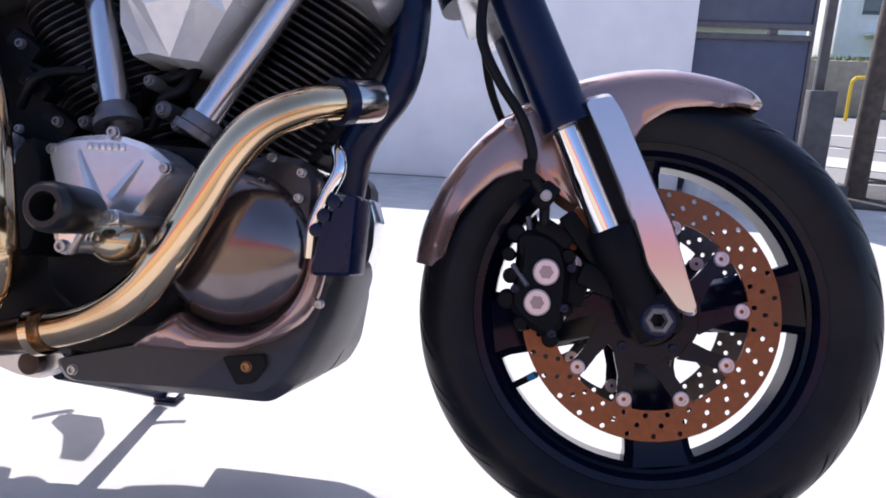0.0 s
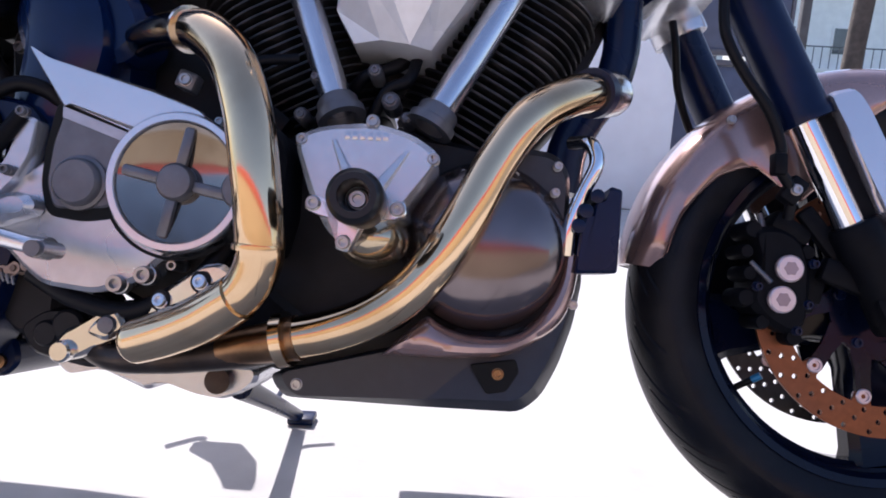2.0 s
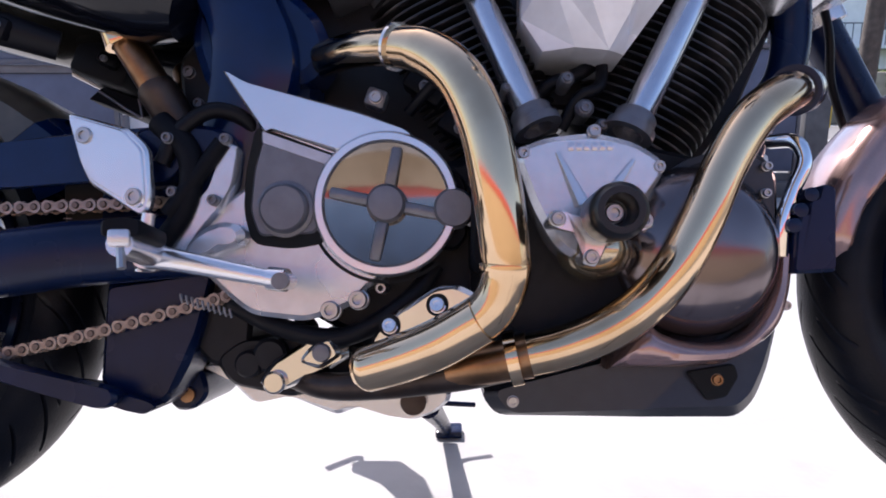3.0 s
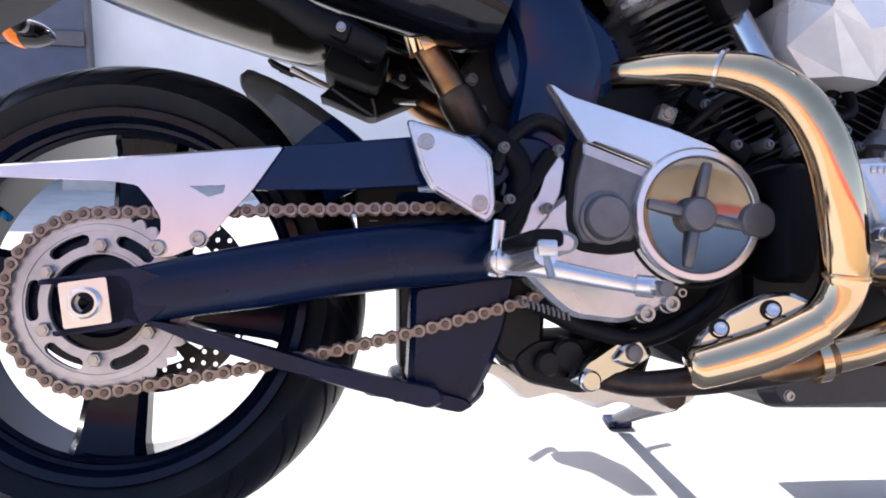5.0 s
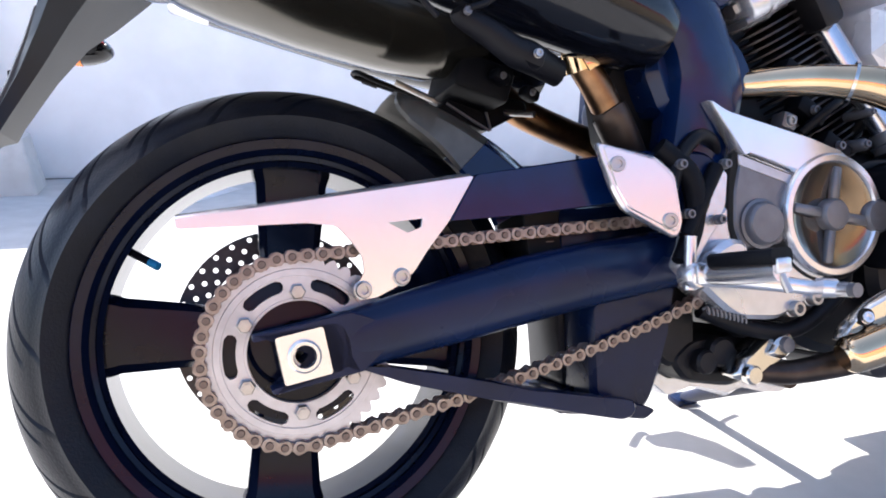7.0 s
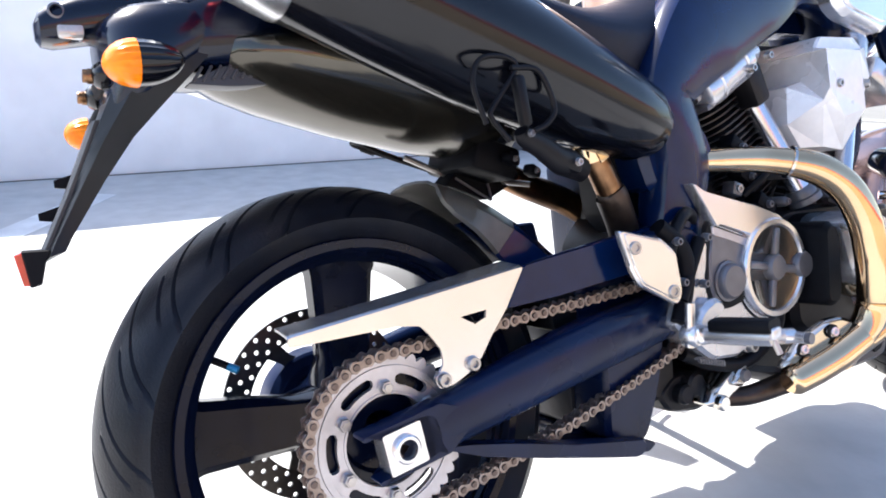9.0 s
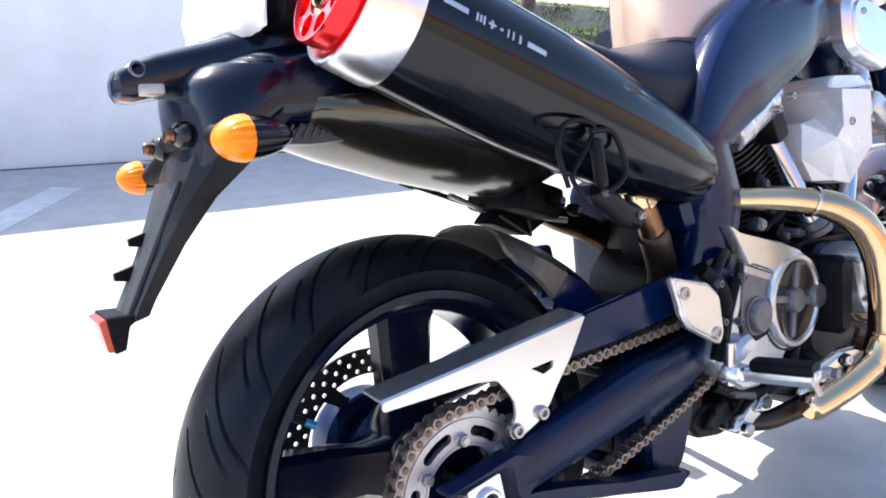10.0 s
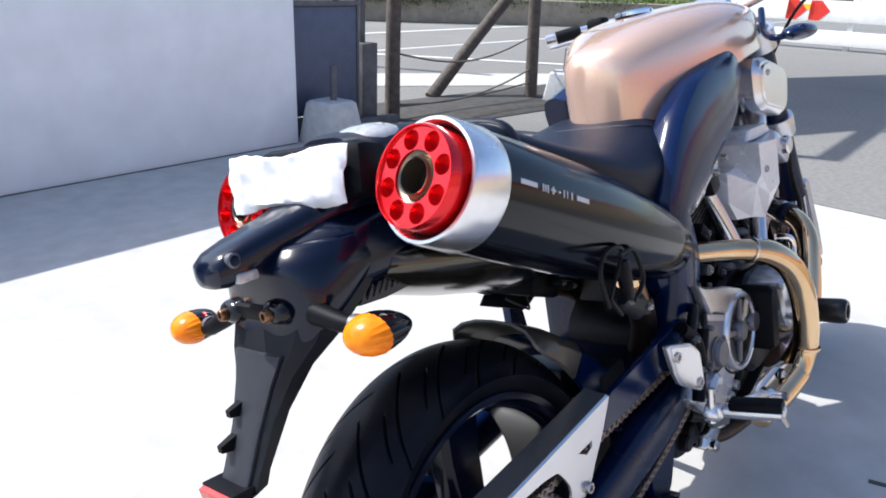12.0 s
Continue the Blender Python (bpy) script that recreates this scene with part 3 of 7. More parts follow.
# parked cars
def car(x, y, turn, paint, label):
    c = tagged(new("car"), label, "car", group="parked cars")
    c.matrix_world = pose(x, y, 0.005, 0, 0, turn)
    body = [(-2.1, 0.25), (2.1, 0.25), (2.15, 0.55), (2.05, 0.78), (1.2, 0.92), (0.55, 1.38), (-0.9, 1.42), (-1.6, 1.0), (-2.1, 0.92), (-2.18, 0.5)]
    part("body", plate(None, body, 0.84, -0.84, r=0.12, bevel=0.06), paint, c)
    part("side_glass", plate(None, [(-1.35, 0.98), (1.0, 0.95), (0.5, 1.32), (-0.85, 1.35)], -0.83, -0.848, r=0.05, bevel=0.004), M_GLASS, c)
    part("windscreen", box(None, (0.86, 0, 1.16), (0.03, 1.4, 0.5), pose(0, 0, 0, 0, -55, 0), 0.005), M_GLASS, c)
    part("bumper", box(None, (2.12, 0, 0.42), (0.12, 1.6, 0.22), None, 0.04), M_PLAST, c)
    for lx in (0.62, -0.62):
        part("headlight", box(None, (2.08, lx, 0.68), (0.12, 0.30, 0.13), None, 0.03), M_LENS, c)
    for wx in (-1.35, 1.35):
        for wy in (-0.80, 0.80):
            w = part("wheel", lathe(None, [(0.18, -0.1), (0.31, -0.1), (0.32, -0.07), (0.32, 0.07), (0.31, 0.1), (0.18, 0.1)], pose(wx, wy, 0.315, 90, 0, 0), 24, loop=True), M_TYRE, c)
            part("rim", lathe(None, [(0.0, -0.08), (0.19, -0.08), (0.19, 0.08), (0.0, 0.08)], pose(wx, wy, 0.315, 90, 0, 0), 18), M_GUARD, w)
    return c
car(3.6, 16.8, 178, M_CARW, "white hatchback parked across the road")
car(28.0, 14.0, 180, M_CARW, "white saloon parked along the bank")

# yellow hoop rail and a striped safety post by the road
yr = solid("hoop_rail", tube(None, [(0, 0, 0), (0, 0, 0.72), (0.05, 0, 0.84), (0.20, 0, 0.88), (1.3, 0, 0.88), (1.45, 0, 0.84), (1.5, 0, 0.72), (1.5, 0, 0.0)], 0.035, 12, 4), M_YELLOW, "yellow painted steel hoop rail", "rail")
yr.matrix_basis = pose(7.55, 14.64, 0)
solid("street_pole", rod(None, (4.05, 8.4, 0), (4.05, 8.4, 4.5), 0.06, 14), M_RAIL, "grey street pole at the roadside", "pole")


# the yard's plain far side, behind the walker
M_TAN = mat("tan_render", (0.37, 0.295, 0.20), 0.85, 0.0, vary=0.08, scale=5, bump=0.2, bump_scale=40, stain=(0.30, 0.235, 0.155), stain_amount=0.5, stain_scale=1.0)
M_COPING = mat("red_painted_coping", (0.42, 0.07, 0.05), 0.7, 0.0, vary=0.12, scale=5, stain=(0.34, 0.06, 0.045), stain_amount=0.5, stain_scale=1.0)
south = wall("wall_south", -26.0, 26.0, -9.2, -9.0, 2.9, M_TAN, "plain tan rendered wall with a red coping closing the yard")
part("coping", box(None, (0, -9.1, 3.225), (52.0, 0.30, 0.65), None, 0.02), M_COPING, south, "red painted coping")

# ---- the motorcycle, built upright in its own frame under one leaning Empty ----
bike = tagged(new("motorcycle"), "black and rose-silver motorcycle leaning on its side stand", "motorcycle", kind="thing")
bike.matrix_world = STAND
FA, RA = (1.525, 0.0, 0.298), (0.0, 0.0, 0.312)


def tyre_mesh(R, rim_r, half, grooves, tilt, cut):
    """A tyre turned about local z, its tread cut by slanting grooves."""
    prof = []
    crown = []
    for a in np.linspace(-78, 78, 45):
        crown.append((R - half * 0.92 + half * 0.92 * math.cos(radians(a)), half * math.sin(radians(a)) / math.sin(radians(78))))
    side = [(rim_r + 0.004, -half * 0.78), (rim_r + 0.012, -half * 0.86), (rim_r + 0.03, -half * 0.97)]
    prof = [(rim_r - 0.006, -half * 0.72)] + side + [c for c in crown if c[0] > rim_r + 0.036] + [(r, -h) for r, h in side[::-1]] + [(rim_r - 0.006, half * 0.72)]
    per = 22
    seg = grooves * per
    bm = bmesh.new()
    rows = []
    for r, h in prof:
        row = []
        u = abs(h) / half
        tread = r > rim_r + 0.036
        lag = 2 * math.pi / grooves * tilt * u
        for i in range(seg):
            a = 2 * math.pi * i / seg + lag
            q = r
            k, g = i % per, i // per
            long_cut = (k == 0) if h < 0 else (k == per // 2)
            short_cut = (k == 7) if h < 0 else (k == 7 + per // 2)
            if tread and ((long_cut and 0.10 < u < 0.90) or (short_cut and 0.38 < u < 0.74)):
                q = r - cut
            row.append(bm.verts.new((q * math.cos(a), q * math.sin(a), h)))
        rows.append(row)
    for a, b in list(zip(rows, rows[1:])) + [(rows[-1], rows[0])]:
        for i in range(seg):
            j = (i + 1) % seg
            bm.faces.new((a[i], a[j], b[j], b[i]))
    return bm


def wheel(name, centre, R, half, rim_half, spoke_angles, grooves, label, hub_half, tilt):
    """A cast wheel: rim, spokes and hub in one mesh; tyre and valve under it."""
    turn = pose(*centre, 90 - tilt, 0, 0)
    bm = bmesh.new()
    h = rim_half
    lathe(bm, [(0.222, -h), (0.224, -h + 0.003), (0.215, -h + 0.012), (0.210, -h + 0.02), (0.203, -h * 0.35), (0.203, h * 0.35), (0.210, h - 0.02), (0.215, h - 0.012), (0.224, h - 0.003), (0.222, h),
               (0.212, h - 0.002), (0.2065, h - 0.009), (0.2065, h - 0.015), (0.2015, h - 0.018), (0.2015, h - 0.026), (0.196, h - 0.030), (0.196, -h + 0.030), (0.2015, -h + 0.026), (0.2015, -h + 0.018), (0.2065, -h + 0.015), (0.2065, -h + 0.009), (0.212, -h + 0.002)], Matrix(), 120, loop=True)
    w = part(name, bm, M_RIM, bike, label)
    w.matrix_basis = turn
    for ang in spoke_angles:
        bm = bmesh.new()
        rings = []
        for r, w2, d in ((0.036, 0.040, hub_half * 0.8), (0.075, 0.033, 0.026), (0.13, 0.038, 0.022), (0.180, 0.042, 0.024), (0.199, 0.048, 0.030)):
            rings.append([Vector((r, s * w2, z)) for s, z in ((-1, -d * 0.55), (-0.75, -d), (0.75, -d), (1, -d * 0.55), (1, d * 0.55), (0.75, d), (-0.75, d), (-1, d * 0.55))])
        t = pose(0, 0, 0, 0, 0, ang)
        part("spoke", skin(bm, [[t @ p for p in ring] for ring in rings]), M_RIM, w)
    part("hub", lathe(None, [(0.013, -hub_half), (0.046, -hub_half), (0.050, -hub_half + 0.004), (0.050, hub_half - 0.004), (0.046, hub_half), (0.013, hub_half)], Matrix(), 40, loop=True), M_RIM, w)
    part("tyre", tyre_mesh(R, 0.217, half, grooves, 1.5, 0.0055), M_TYRE, w, "black rubber tyre with slanting tread grooves", sharp=30)
    return w


front = wheel("front_wheel", (1.525, -0.008, 0.298), 0.302, 0.060, 0.050, (-81, 9, 99, 189), 22, "black four-spoke cast front wheel", 0.058, 2.5)
rear = wheel("rear_wheel", (0.004, -0.041, 0.312), 0.2945, 0.088, 0.076, (-96, -6, 84, 174), 20, "black four-spoke cast rear wheel", 0.075, 3.5)


def valve(parent, ang, z):
    t = pose(0, 0, 0, 0, 0, ang)
    stem = part("valve", rod(None, t @ Vector((0.200, 0, z)), t @ Vector((0.172, 0, z + 0.016)), 0.0045, 10), M_HOSE, parent)
    part("valve_cap", rod(None, t @ Vector((0.174, 0, z + 0.0148)), t @ Vector((0.163, 0, z + 0.021)), 0.0048, 10), M_BLUE, stem, "blue valve cap")


valve(front, 214, 0.012)
valve(rear, 146, 0.020)


def front_disc(side):
    """A floating brake disc: drilled ring, dark carrier with arms, ten bobbins."""
    z = 0.066 * side
    m = pose(0, 0, z - 0.0025, 0, 0, 5)
    bm = ring_holes(None, m, 0.121, 0.159, 0.005, 90, 3, 0.0034, lambda i, k: (i + k * 1) % 3 == 0)
    # Only the near disc carries the painted warm reflection; the far one is darker.
    d = part("brake_disc", bm, M_DISC if side > 0 else M_DARKDISC, front, "drilled steel front brake disc", sharp=30)
    for n in range(10):
        t = m @ pose(0, 0, 0, 0, 0, 36 * n)
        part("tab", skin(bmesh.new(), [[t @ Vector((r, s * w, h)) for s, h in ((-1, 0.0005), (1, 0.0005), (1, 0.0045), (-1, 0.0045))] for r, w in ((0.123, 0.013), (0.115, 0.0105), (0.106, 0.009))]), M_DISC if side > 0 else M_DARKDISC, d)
    bm = bmesh.new()
    lathe(bm, [(0.042, -0.003), (0.064, -0.003), (0.064, 0.003), (0.042, 0.003)], m, 48, loop=True)
    for n in range(10):
        a = m @ pose(0, 0, 0.002, 0, 0, 36 * n)
        part("arm", skin(bmesh.new(), [[a @ Vector((r, s * w + o, h)) for s, h in ((-1, -0.003), (1, -0.003), (1, 0.003), (-1, 0.003))] for r, w, o in ((0.060, 0.014, -0.014), (0.085, 0.0095, -0.006), (0.108, 0.010, 0.0))]), M_RIM, d)
    part("disc_carrier", bm, M_RIM, d)
    for n in range(10):
        p = m @ pose(0, 0, 0, 0, 0, 36 * n) @ Vector((0.112, 0, 0.0025))
        up = 1 if side > 0 else -1
        b = part("bobbin", lathe(None, [(0.0028, -0.006), (0.0095, -0.006), (0.0095, 0.0045), (0.008, 0.006), (0.0062, 0.006), (0.0055, 0.0035), (0.0028, 0.0035)], Matrix.Translation(p) @ pose(0, 0, 0, 0 if up > 0 else 180, 0, 0), 20, loop=True), M_PINKBOLT, d)
    for n in range(5):
        p = m @ pose(0, 0, 0, 0, 0, 72 * n + 14) @ Vector((0.053, 0, 0.003))
        bolt(d, p, 0.006, 0.005, (0, 0, side), M_SATIN)
    return d


front_disc(1)
front_disc(-1)

# rear disc on the far side, sprocket and carrier on the near side
m = pose(0, 0, -0.098, 0, 0, 3)
rd = part("brake_disc", ring_holes(None, m, 0.098, 0.134, 0.005, 66, 3, 0.0036, lambda i, k: (i + k) % 2 == 0), M_DARKDISC, rear, "drilled dark steel rear brake disc", sharp=30)
bm = lathe(None, [(0.035, 0.0), (0.058, 0.0), (0.058, 0.005), (0.035, 0.005)], m, 40, loop=True)
for n in range(6):
    a = m @ pose(0, 0, 0.001, 0, 0, 60 * n)
    part("arm", skin(bmesh.new(), [[a @ Vector((r, s * w + o, h)) for s, h in ((-1, 0), (1, 0), (1, 0.004), (-1, 0.004))] for r, w, o in ((0.055, 0.012, -0.016), (0.08, 0.009, -0.006), (0.101, 0.013, 0.0))]), M_DARKDISC, rd)
part("disc_carrier", bm, M_DARKDISC, rd)
part("hub_cover", lathe(None, [(0.02, 0.0), (0.072, 0.0), (0.078, 0.02), (0.074, 0.05), (0.06, 0.062), (0.02, 0.062)], pose(0, 0, -0.14, 0, 0, 0), 40, loop=True), M_SATIN, rear)

SPY = 0.163   # chain line, to the right of the middle
SX, SZ = 0.005, 0.307    # sprocket centre
bm = bmesh.new()
N = 39
pitch_r = 0.0986
teeth = []
for i in range(N * 4):
    a = 2 * math.pi * i / (N * 4)
    teeth.append((pitch_r + (0.0025, 0.0, -0.0052, 0.0)[i % 4], a))
# sprocket plate: toothed rim and six curved slots in one pierced plate
def pierced(loops, place, d0, d1):
    """A thin plate, its first loop the outline and the others holes; place(u, v, d) sets each point."""
    bm = bmesh.new()
    rows = []
    for d in (d0, d1):
        edges, row = [], []
        for ring in loops:
            vs = [bm.verts.new(place(u, v, d)) for u, v in ring]
            edges += [bm.edges.new((vs[i], vs[(i + 1) % len(vs)])) for i in range(len(vs))]
            row.append(vs)
        bmesh.ops.triangle_fill(bm, edges=edges, use_beauty=True)
        rows.append(row)
    for a, b in zip(*rows):
        for i in range(len(a)):
            j = (i + 1) % len(a)
            bm.faces.new((a[i], a[j], b[j], b[i]))
    return bm
def polar(r, deg):
    return (r * math.cos(radians(deg)), r * math.sin(radians(deg)))
def arc_slot(mid, half, r0, r1):
    """A curved slot with rounded ends."""
    rm, e = (r0 + r1) / 2, 4.5
    arc = [polar(r1, mid + half * k) for k in np.linspace(-1, 1, 9)]
    arc += [polar(rm + (r1 - rm) * 0.6, mid + half + e * 0.8), polar(rm, mid + half + e), polar(rm - (rm - r0) * 0.6, mid + half + e * 0.8)]
    arc += [polar(r0, mid - half * k) for k in np.linspace(-1, 1, 9)]
    return arc + [polar(rm - (rm - r0) * 0.6, mid - half - e * 0.8), polar(rm, mid - half - e), polar(rm + (r1 - rm) * 0.6, mid - half - e * 0.8)]
loops = [[(r * math.cos(a), r * math.sin(a)) for r, a in teeth], [polar(0.053, a) for a in range(0, 360, 6)]] + [arc_slot(58 + 60 * k, 14.0, 0.0640, 0.0770) for k in range(6)]
sp = part("sprocket", pierced(loops, lambda u, v, d: (u, v, d), -0.0035, 0.0035), M_SPROCKET, rear, "worn steel rear chain sprocket with six slots", sharp=30)
sp.matrix_basis = rear.matrix_basis.inverted() @ axis_y(SX, -SPY, SZ)
part("rim_step", lathe(None, [(0.0790, 0.003), (0.0870, 0.003), (0.0862, 0.0052), (0.0795, 0.0052)], Matrix(), 96, loop=True), M_SPROCKET, sp)
part("inner_lip", lathe(None, [(0.053, 0.003), (0.0565, 0.003), (0.056, 0.0050), (0.0535, 0.0050)], Matrix(), 72, loop=True), M_SPROCKET, sp)
for k in range(6):
    p = (*polar(0.0625, 60 * k + 88), 0.0035)
    part("nut", lathe(None, [(0.0092, 0), (0.0092, 0.0015), (0.0082, 0.002), (0.0078, 0.008), (0.0070, 0.009), (0.0048, 0.009), (0.0048, 0.011), (0.001, 0.011)], Matrix.Translation(p), 6), M_BOLT, sp)
part("sprocket_carrier", lathe(None, [(0.02, 0.05), (0.060, 0.05), (0.084, SPY - 0.058), (0.084, SPY - 0.050), (0.052, SPY - 0.049), (0.047, SPY - 0.055), (0.02, SPY - 0.055)], Matrix(), 48, loop=True), M_RIM, rear)

# ---- drive chain: link by link round the rear sprocket and along both runs ----
GX, GZ, GR = 0.545, 0.372, 0.047      # hidden front sprocket
def chain_points():
    d = math.hypot(GX - SX, GZ - SZ)
    base = math.atan2(GZ - SZ, GX - SX)
    off = math.acos((pitch_r - GR) / d)
    up = base + off
    lo = base - off
    c = lambda x, z, r, a: np.array((x + r * math.cos(a), z + r * math.sin(a)))
    pts = [c(GX, GZ, GR, up)]
    pts += [c(SX, SZ, pitch_r, a) for a in np.linspace(up, lo + 2 * math.pi, 60)]
    sag = [c(SX, SZ, pitch_r, lo), c(GX, GZ, GR, lo)]
    pts += [sag[0] + (sag[1] - sag[0]) * t - np.array((0, 0.012 * math.sin(math.pi * t))) for t in np.linspace(0.02, 1, 30)]
    return pts
cp = chain_points()
cum = np.r_[0, np.cumsum([np.linalg.norm(b - a) for a, b in zip(cp, cp[1:])])]
links = int(cum[-1] / 0.015875)
pos = [np.array((np.interp(s, cum, [p[0] for p in cp]), np.interp(s, cum, [p[1] for p in cp]))) for s in np.arange(links + 1) * 0.015875]
chain = part("drive_chain", rod(None, (0.30, -SPY + 0.004, 0.4), (0.31, -SPY + 0.004, 0.4), 0.0005, 6), M_CHAIN, bike, "oily brown drive chain")
def link_mesh(w, h, outer):
    bm = bmesh.new()
    for s in (-1, 1):
        y = s * w
        out = []
        for i in range(24):
            a = 2 * math.pi * i / 24
            c = 0.0079 if math.cos(a) > 0 else -0.0079
            waist = h
            out.append((c * (0.10 if abs(math.cos(a)) < 0.10 else 1.0) + (h * math.cos(a) if abs(math.cos(a)) >= 0.10 else 0.0), h * math.sin(a) * (0.55 if abs(math.cos(a)) < 0.10 else 1.0)))
        plate(bm, out, y + s * -0.0009, y + s * 0.0009 if s > 0 else y - 0.0009, r=0, bevel=0.0004)
    for x in (-0.0079, 0.0079):
        if not outer:
            lathe(bm, [(0.0051, -w), (0.0051, w)], axis_y(x, 0, 0), 10)
    return bm
inner_ob = outer_ob = None
for i in range(links):
    a, b = pos[i], pos[i + 1]
    c = (a + b) / 2
    t = pose(c[0], -SPY, c[1], 0, -math.degrees(math.atan2(b[1] - a[1], b[0] - a[0])), 0)
    if i % 2:
        outer_ob = twin(outer_ob, t) if outer_ob else part("link", link_mesh(0.0098, 0.0078, True), M_CHAIN, chain)
        outer_ob.matrix_basis = t
    else:
        inner_ob = twin(inner_ob, t) if inner_ob else part("link", link_mesh(0.0066, 0.0078, False), M_CHAIN_IN, chain)
        inner_ob.matrix_basis = t

pin_ob = None
for i in range(links):
    t = axis_y(pos[i][0], -SPY, pos[i][1])
    pin_ob = twin(pin_ob, t) if pin_ob else part("pin", lathe(None, [(0.0, -0.012), (0.0042, -0.012), (0.0042, 0.0118), (0.0034, 0.0128), (0.0, 0.0128)], Matrix(), 10), M_PIN, chain)
    pin_ob.matrix_basis = t

# ---- fork ----
FD = np.array((-0.4215, 0.9068))      # along the fork, upwards
F0 = np.array((1.472, 0.394))
def fork_at(s, y, off=0.0):
    p = F0 + FD * s + np.array((FD[1], -FD[0])) * off
    return (p[0], y, p[1])
def fork_leg(y):
    s = 1 if y < 0 else -1
    leg = part("fork_leg", rod(None, fork_at(0.150, y), fork_at(0.62, y), 0.0315, 28), M_SATIN, bike, "black upper fork tube with a chrome slider")
    bm = bmesh.new()
    lathe(bm, [(0.020, 0.0), (0.034, 0.0), (0.0345, 0.008), (0.032, 0.014), (0.032, 0.06), (0.0315, 0.065), (0.02, 0.065)], along(fork_at(0.144, y), fork_at(0.3, y)), 32, loop=True)
    part("seal_cup", bm, M_SATIN, leg)
    part("slider", rod(None, fork_at(-0.02, y, -0.004), fork_at(0.16, y, -0.004), 0.0185, 28), M_CHROME, leg, "chrome fork slider")
    fb = part("fork_bottom", lathe(None, [(0.0, -0.015), (0.024, -0.015), (0.027, 0.0), (0.0275, 0.06), (0.0315, 0.075), (0.0315, 0.11), (0.028, 0.115), (0.0, 0.115)], along(fork_at(-0.105, y), fork_at(0.1, y)), 28), M_PLAST, leg)
    part("axle_clamp", box(None, (1.522, y, 0.300), (0.060, 0.046, 0.052), pose(0, 0, 0, 0, -24, 0), 0.008), M_PLAST, leg)
    part("caliper_lug", box(None, (1.47, y * 0.93, 0.335), (0.075, 0.020, 0.03), pose(0, 0, 0, 0, 20, 0), 0.005), M_PLAST, leg)
    part("caliper_lug", box(None, (1.44, y * 0.90, 0.385), (0.085, 0.014, 0.022), pose(0, 0, 0, 0, 52, 0), 0.004), M_PLAST, leg)
    nut = part("axle_nut", lathe(None, [(0.0105, -0.02), (0.021, -0.02), (0.021, 0.003), (0.0185, 0.006), (0.0125, 0.006), (0.0105, -0.004)], pose(1.526, y - s * 0.022, 0.297, 90 * s, 0, 0), 36, loop=True), M_SATIN, leg)
    part("axle_socket", lathe(None, [(0.0085, -0.018), (0.0165, -0.018), (0.0165, 0.008), (0.0145, 0.010), (0.0105, 0.010), (0.0095, 0.004), (0.0085, 0.004)], pose(1.526, y - s * 0.022, 0.297, 90 * s, 0, 0), 6, loop=True), M_GREY, leg, smooth=False)
    return leg
fork_leg(-0.112)
fork_leg(0.112)
GUARD = [(1.425, 0.556), (1.457, 0.564), (1.471, 0.544), (1.507, 0.472), (1.537, 0.413), (1.571, 0.311), (1.566, 0.304), (1.551, 0.306), (1.512, 0.355), (1.504, 0.380), (1.480, 0.437), (1.447, 0.512)]
for s in (1, -1):
    bm = plate(None, GUARD, -0.122 * s, -0.140 * s, r=0.008, bevel=0.005)
    part("guard_backing", plate(None, [(x - 0.017, z - 0.006) for x, z in GUARD if z > 0.36], -0.100 * s, -0.124 * s, r=0.006, bevel=0.003), M_PLAST, bike, "black backing of the fork guard")
    part("fork_guard", bm, M_GLOSS, bike, "rose-silver painted fork guard")
for s in (0.372, 0.62):
    bm = bmesh.new()
    a, b = fork_at(s, -0.112), fork_at(s, 0.112)
    box(bm, ((a[0] + b[0]) / 2 - 0.02, 0, (a[2] + b[2]) / 2), (0.10, 0.20, 0.035), pose(0, 0, 0, 0, -25, 0), 0.008)
    for y in (-0.112, 0.112):
        p, q = fork_at(s - 0.026, y), fork_at(s + 0.026, y)
        lathe(bm, [(0.030, 0.0), (0.041, 0.0), (0.042, 0.004), (0.042, 0.048), (0.041, 0.052), (0.030, 0.052)], along(p, q), 28, loop=True)
    part("triple_clamp", bm, M_ALU, bike, "cast fork clamp")

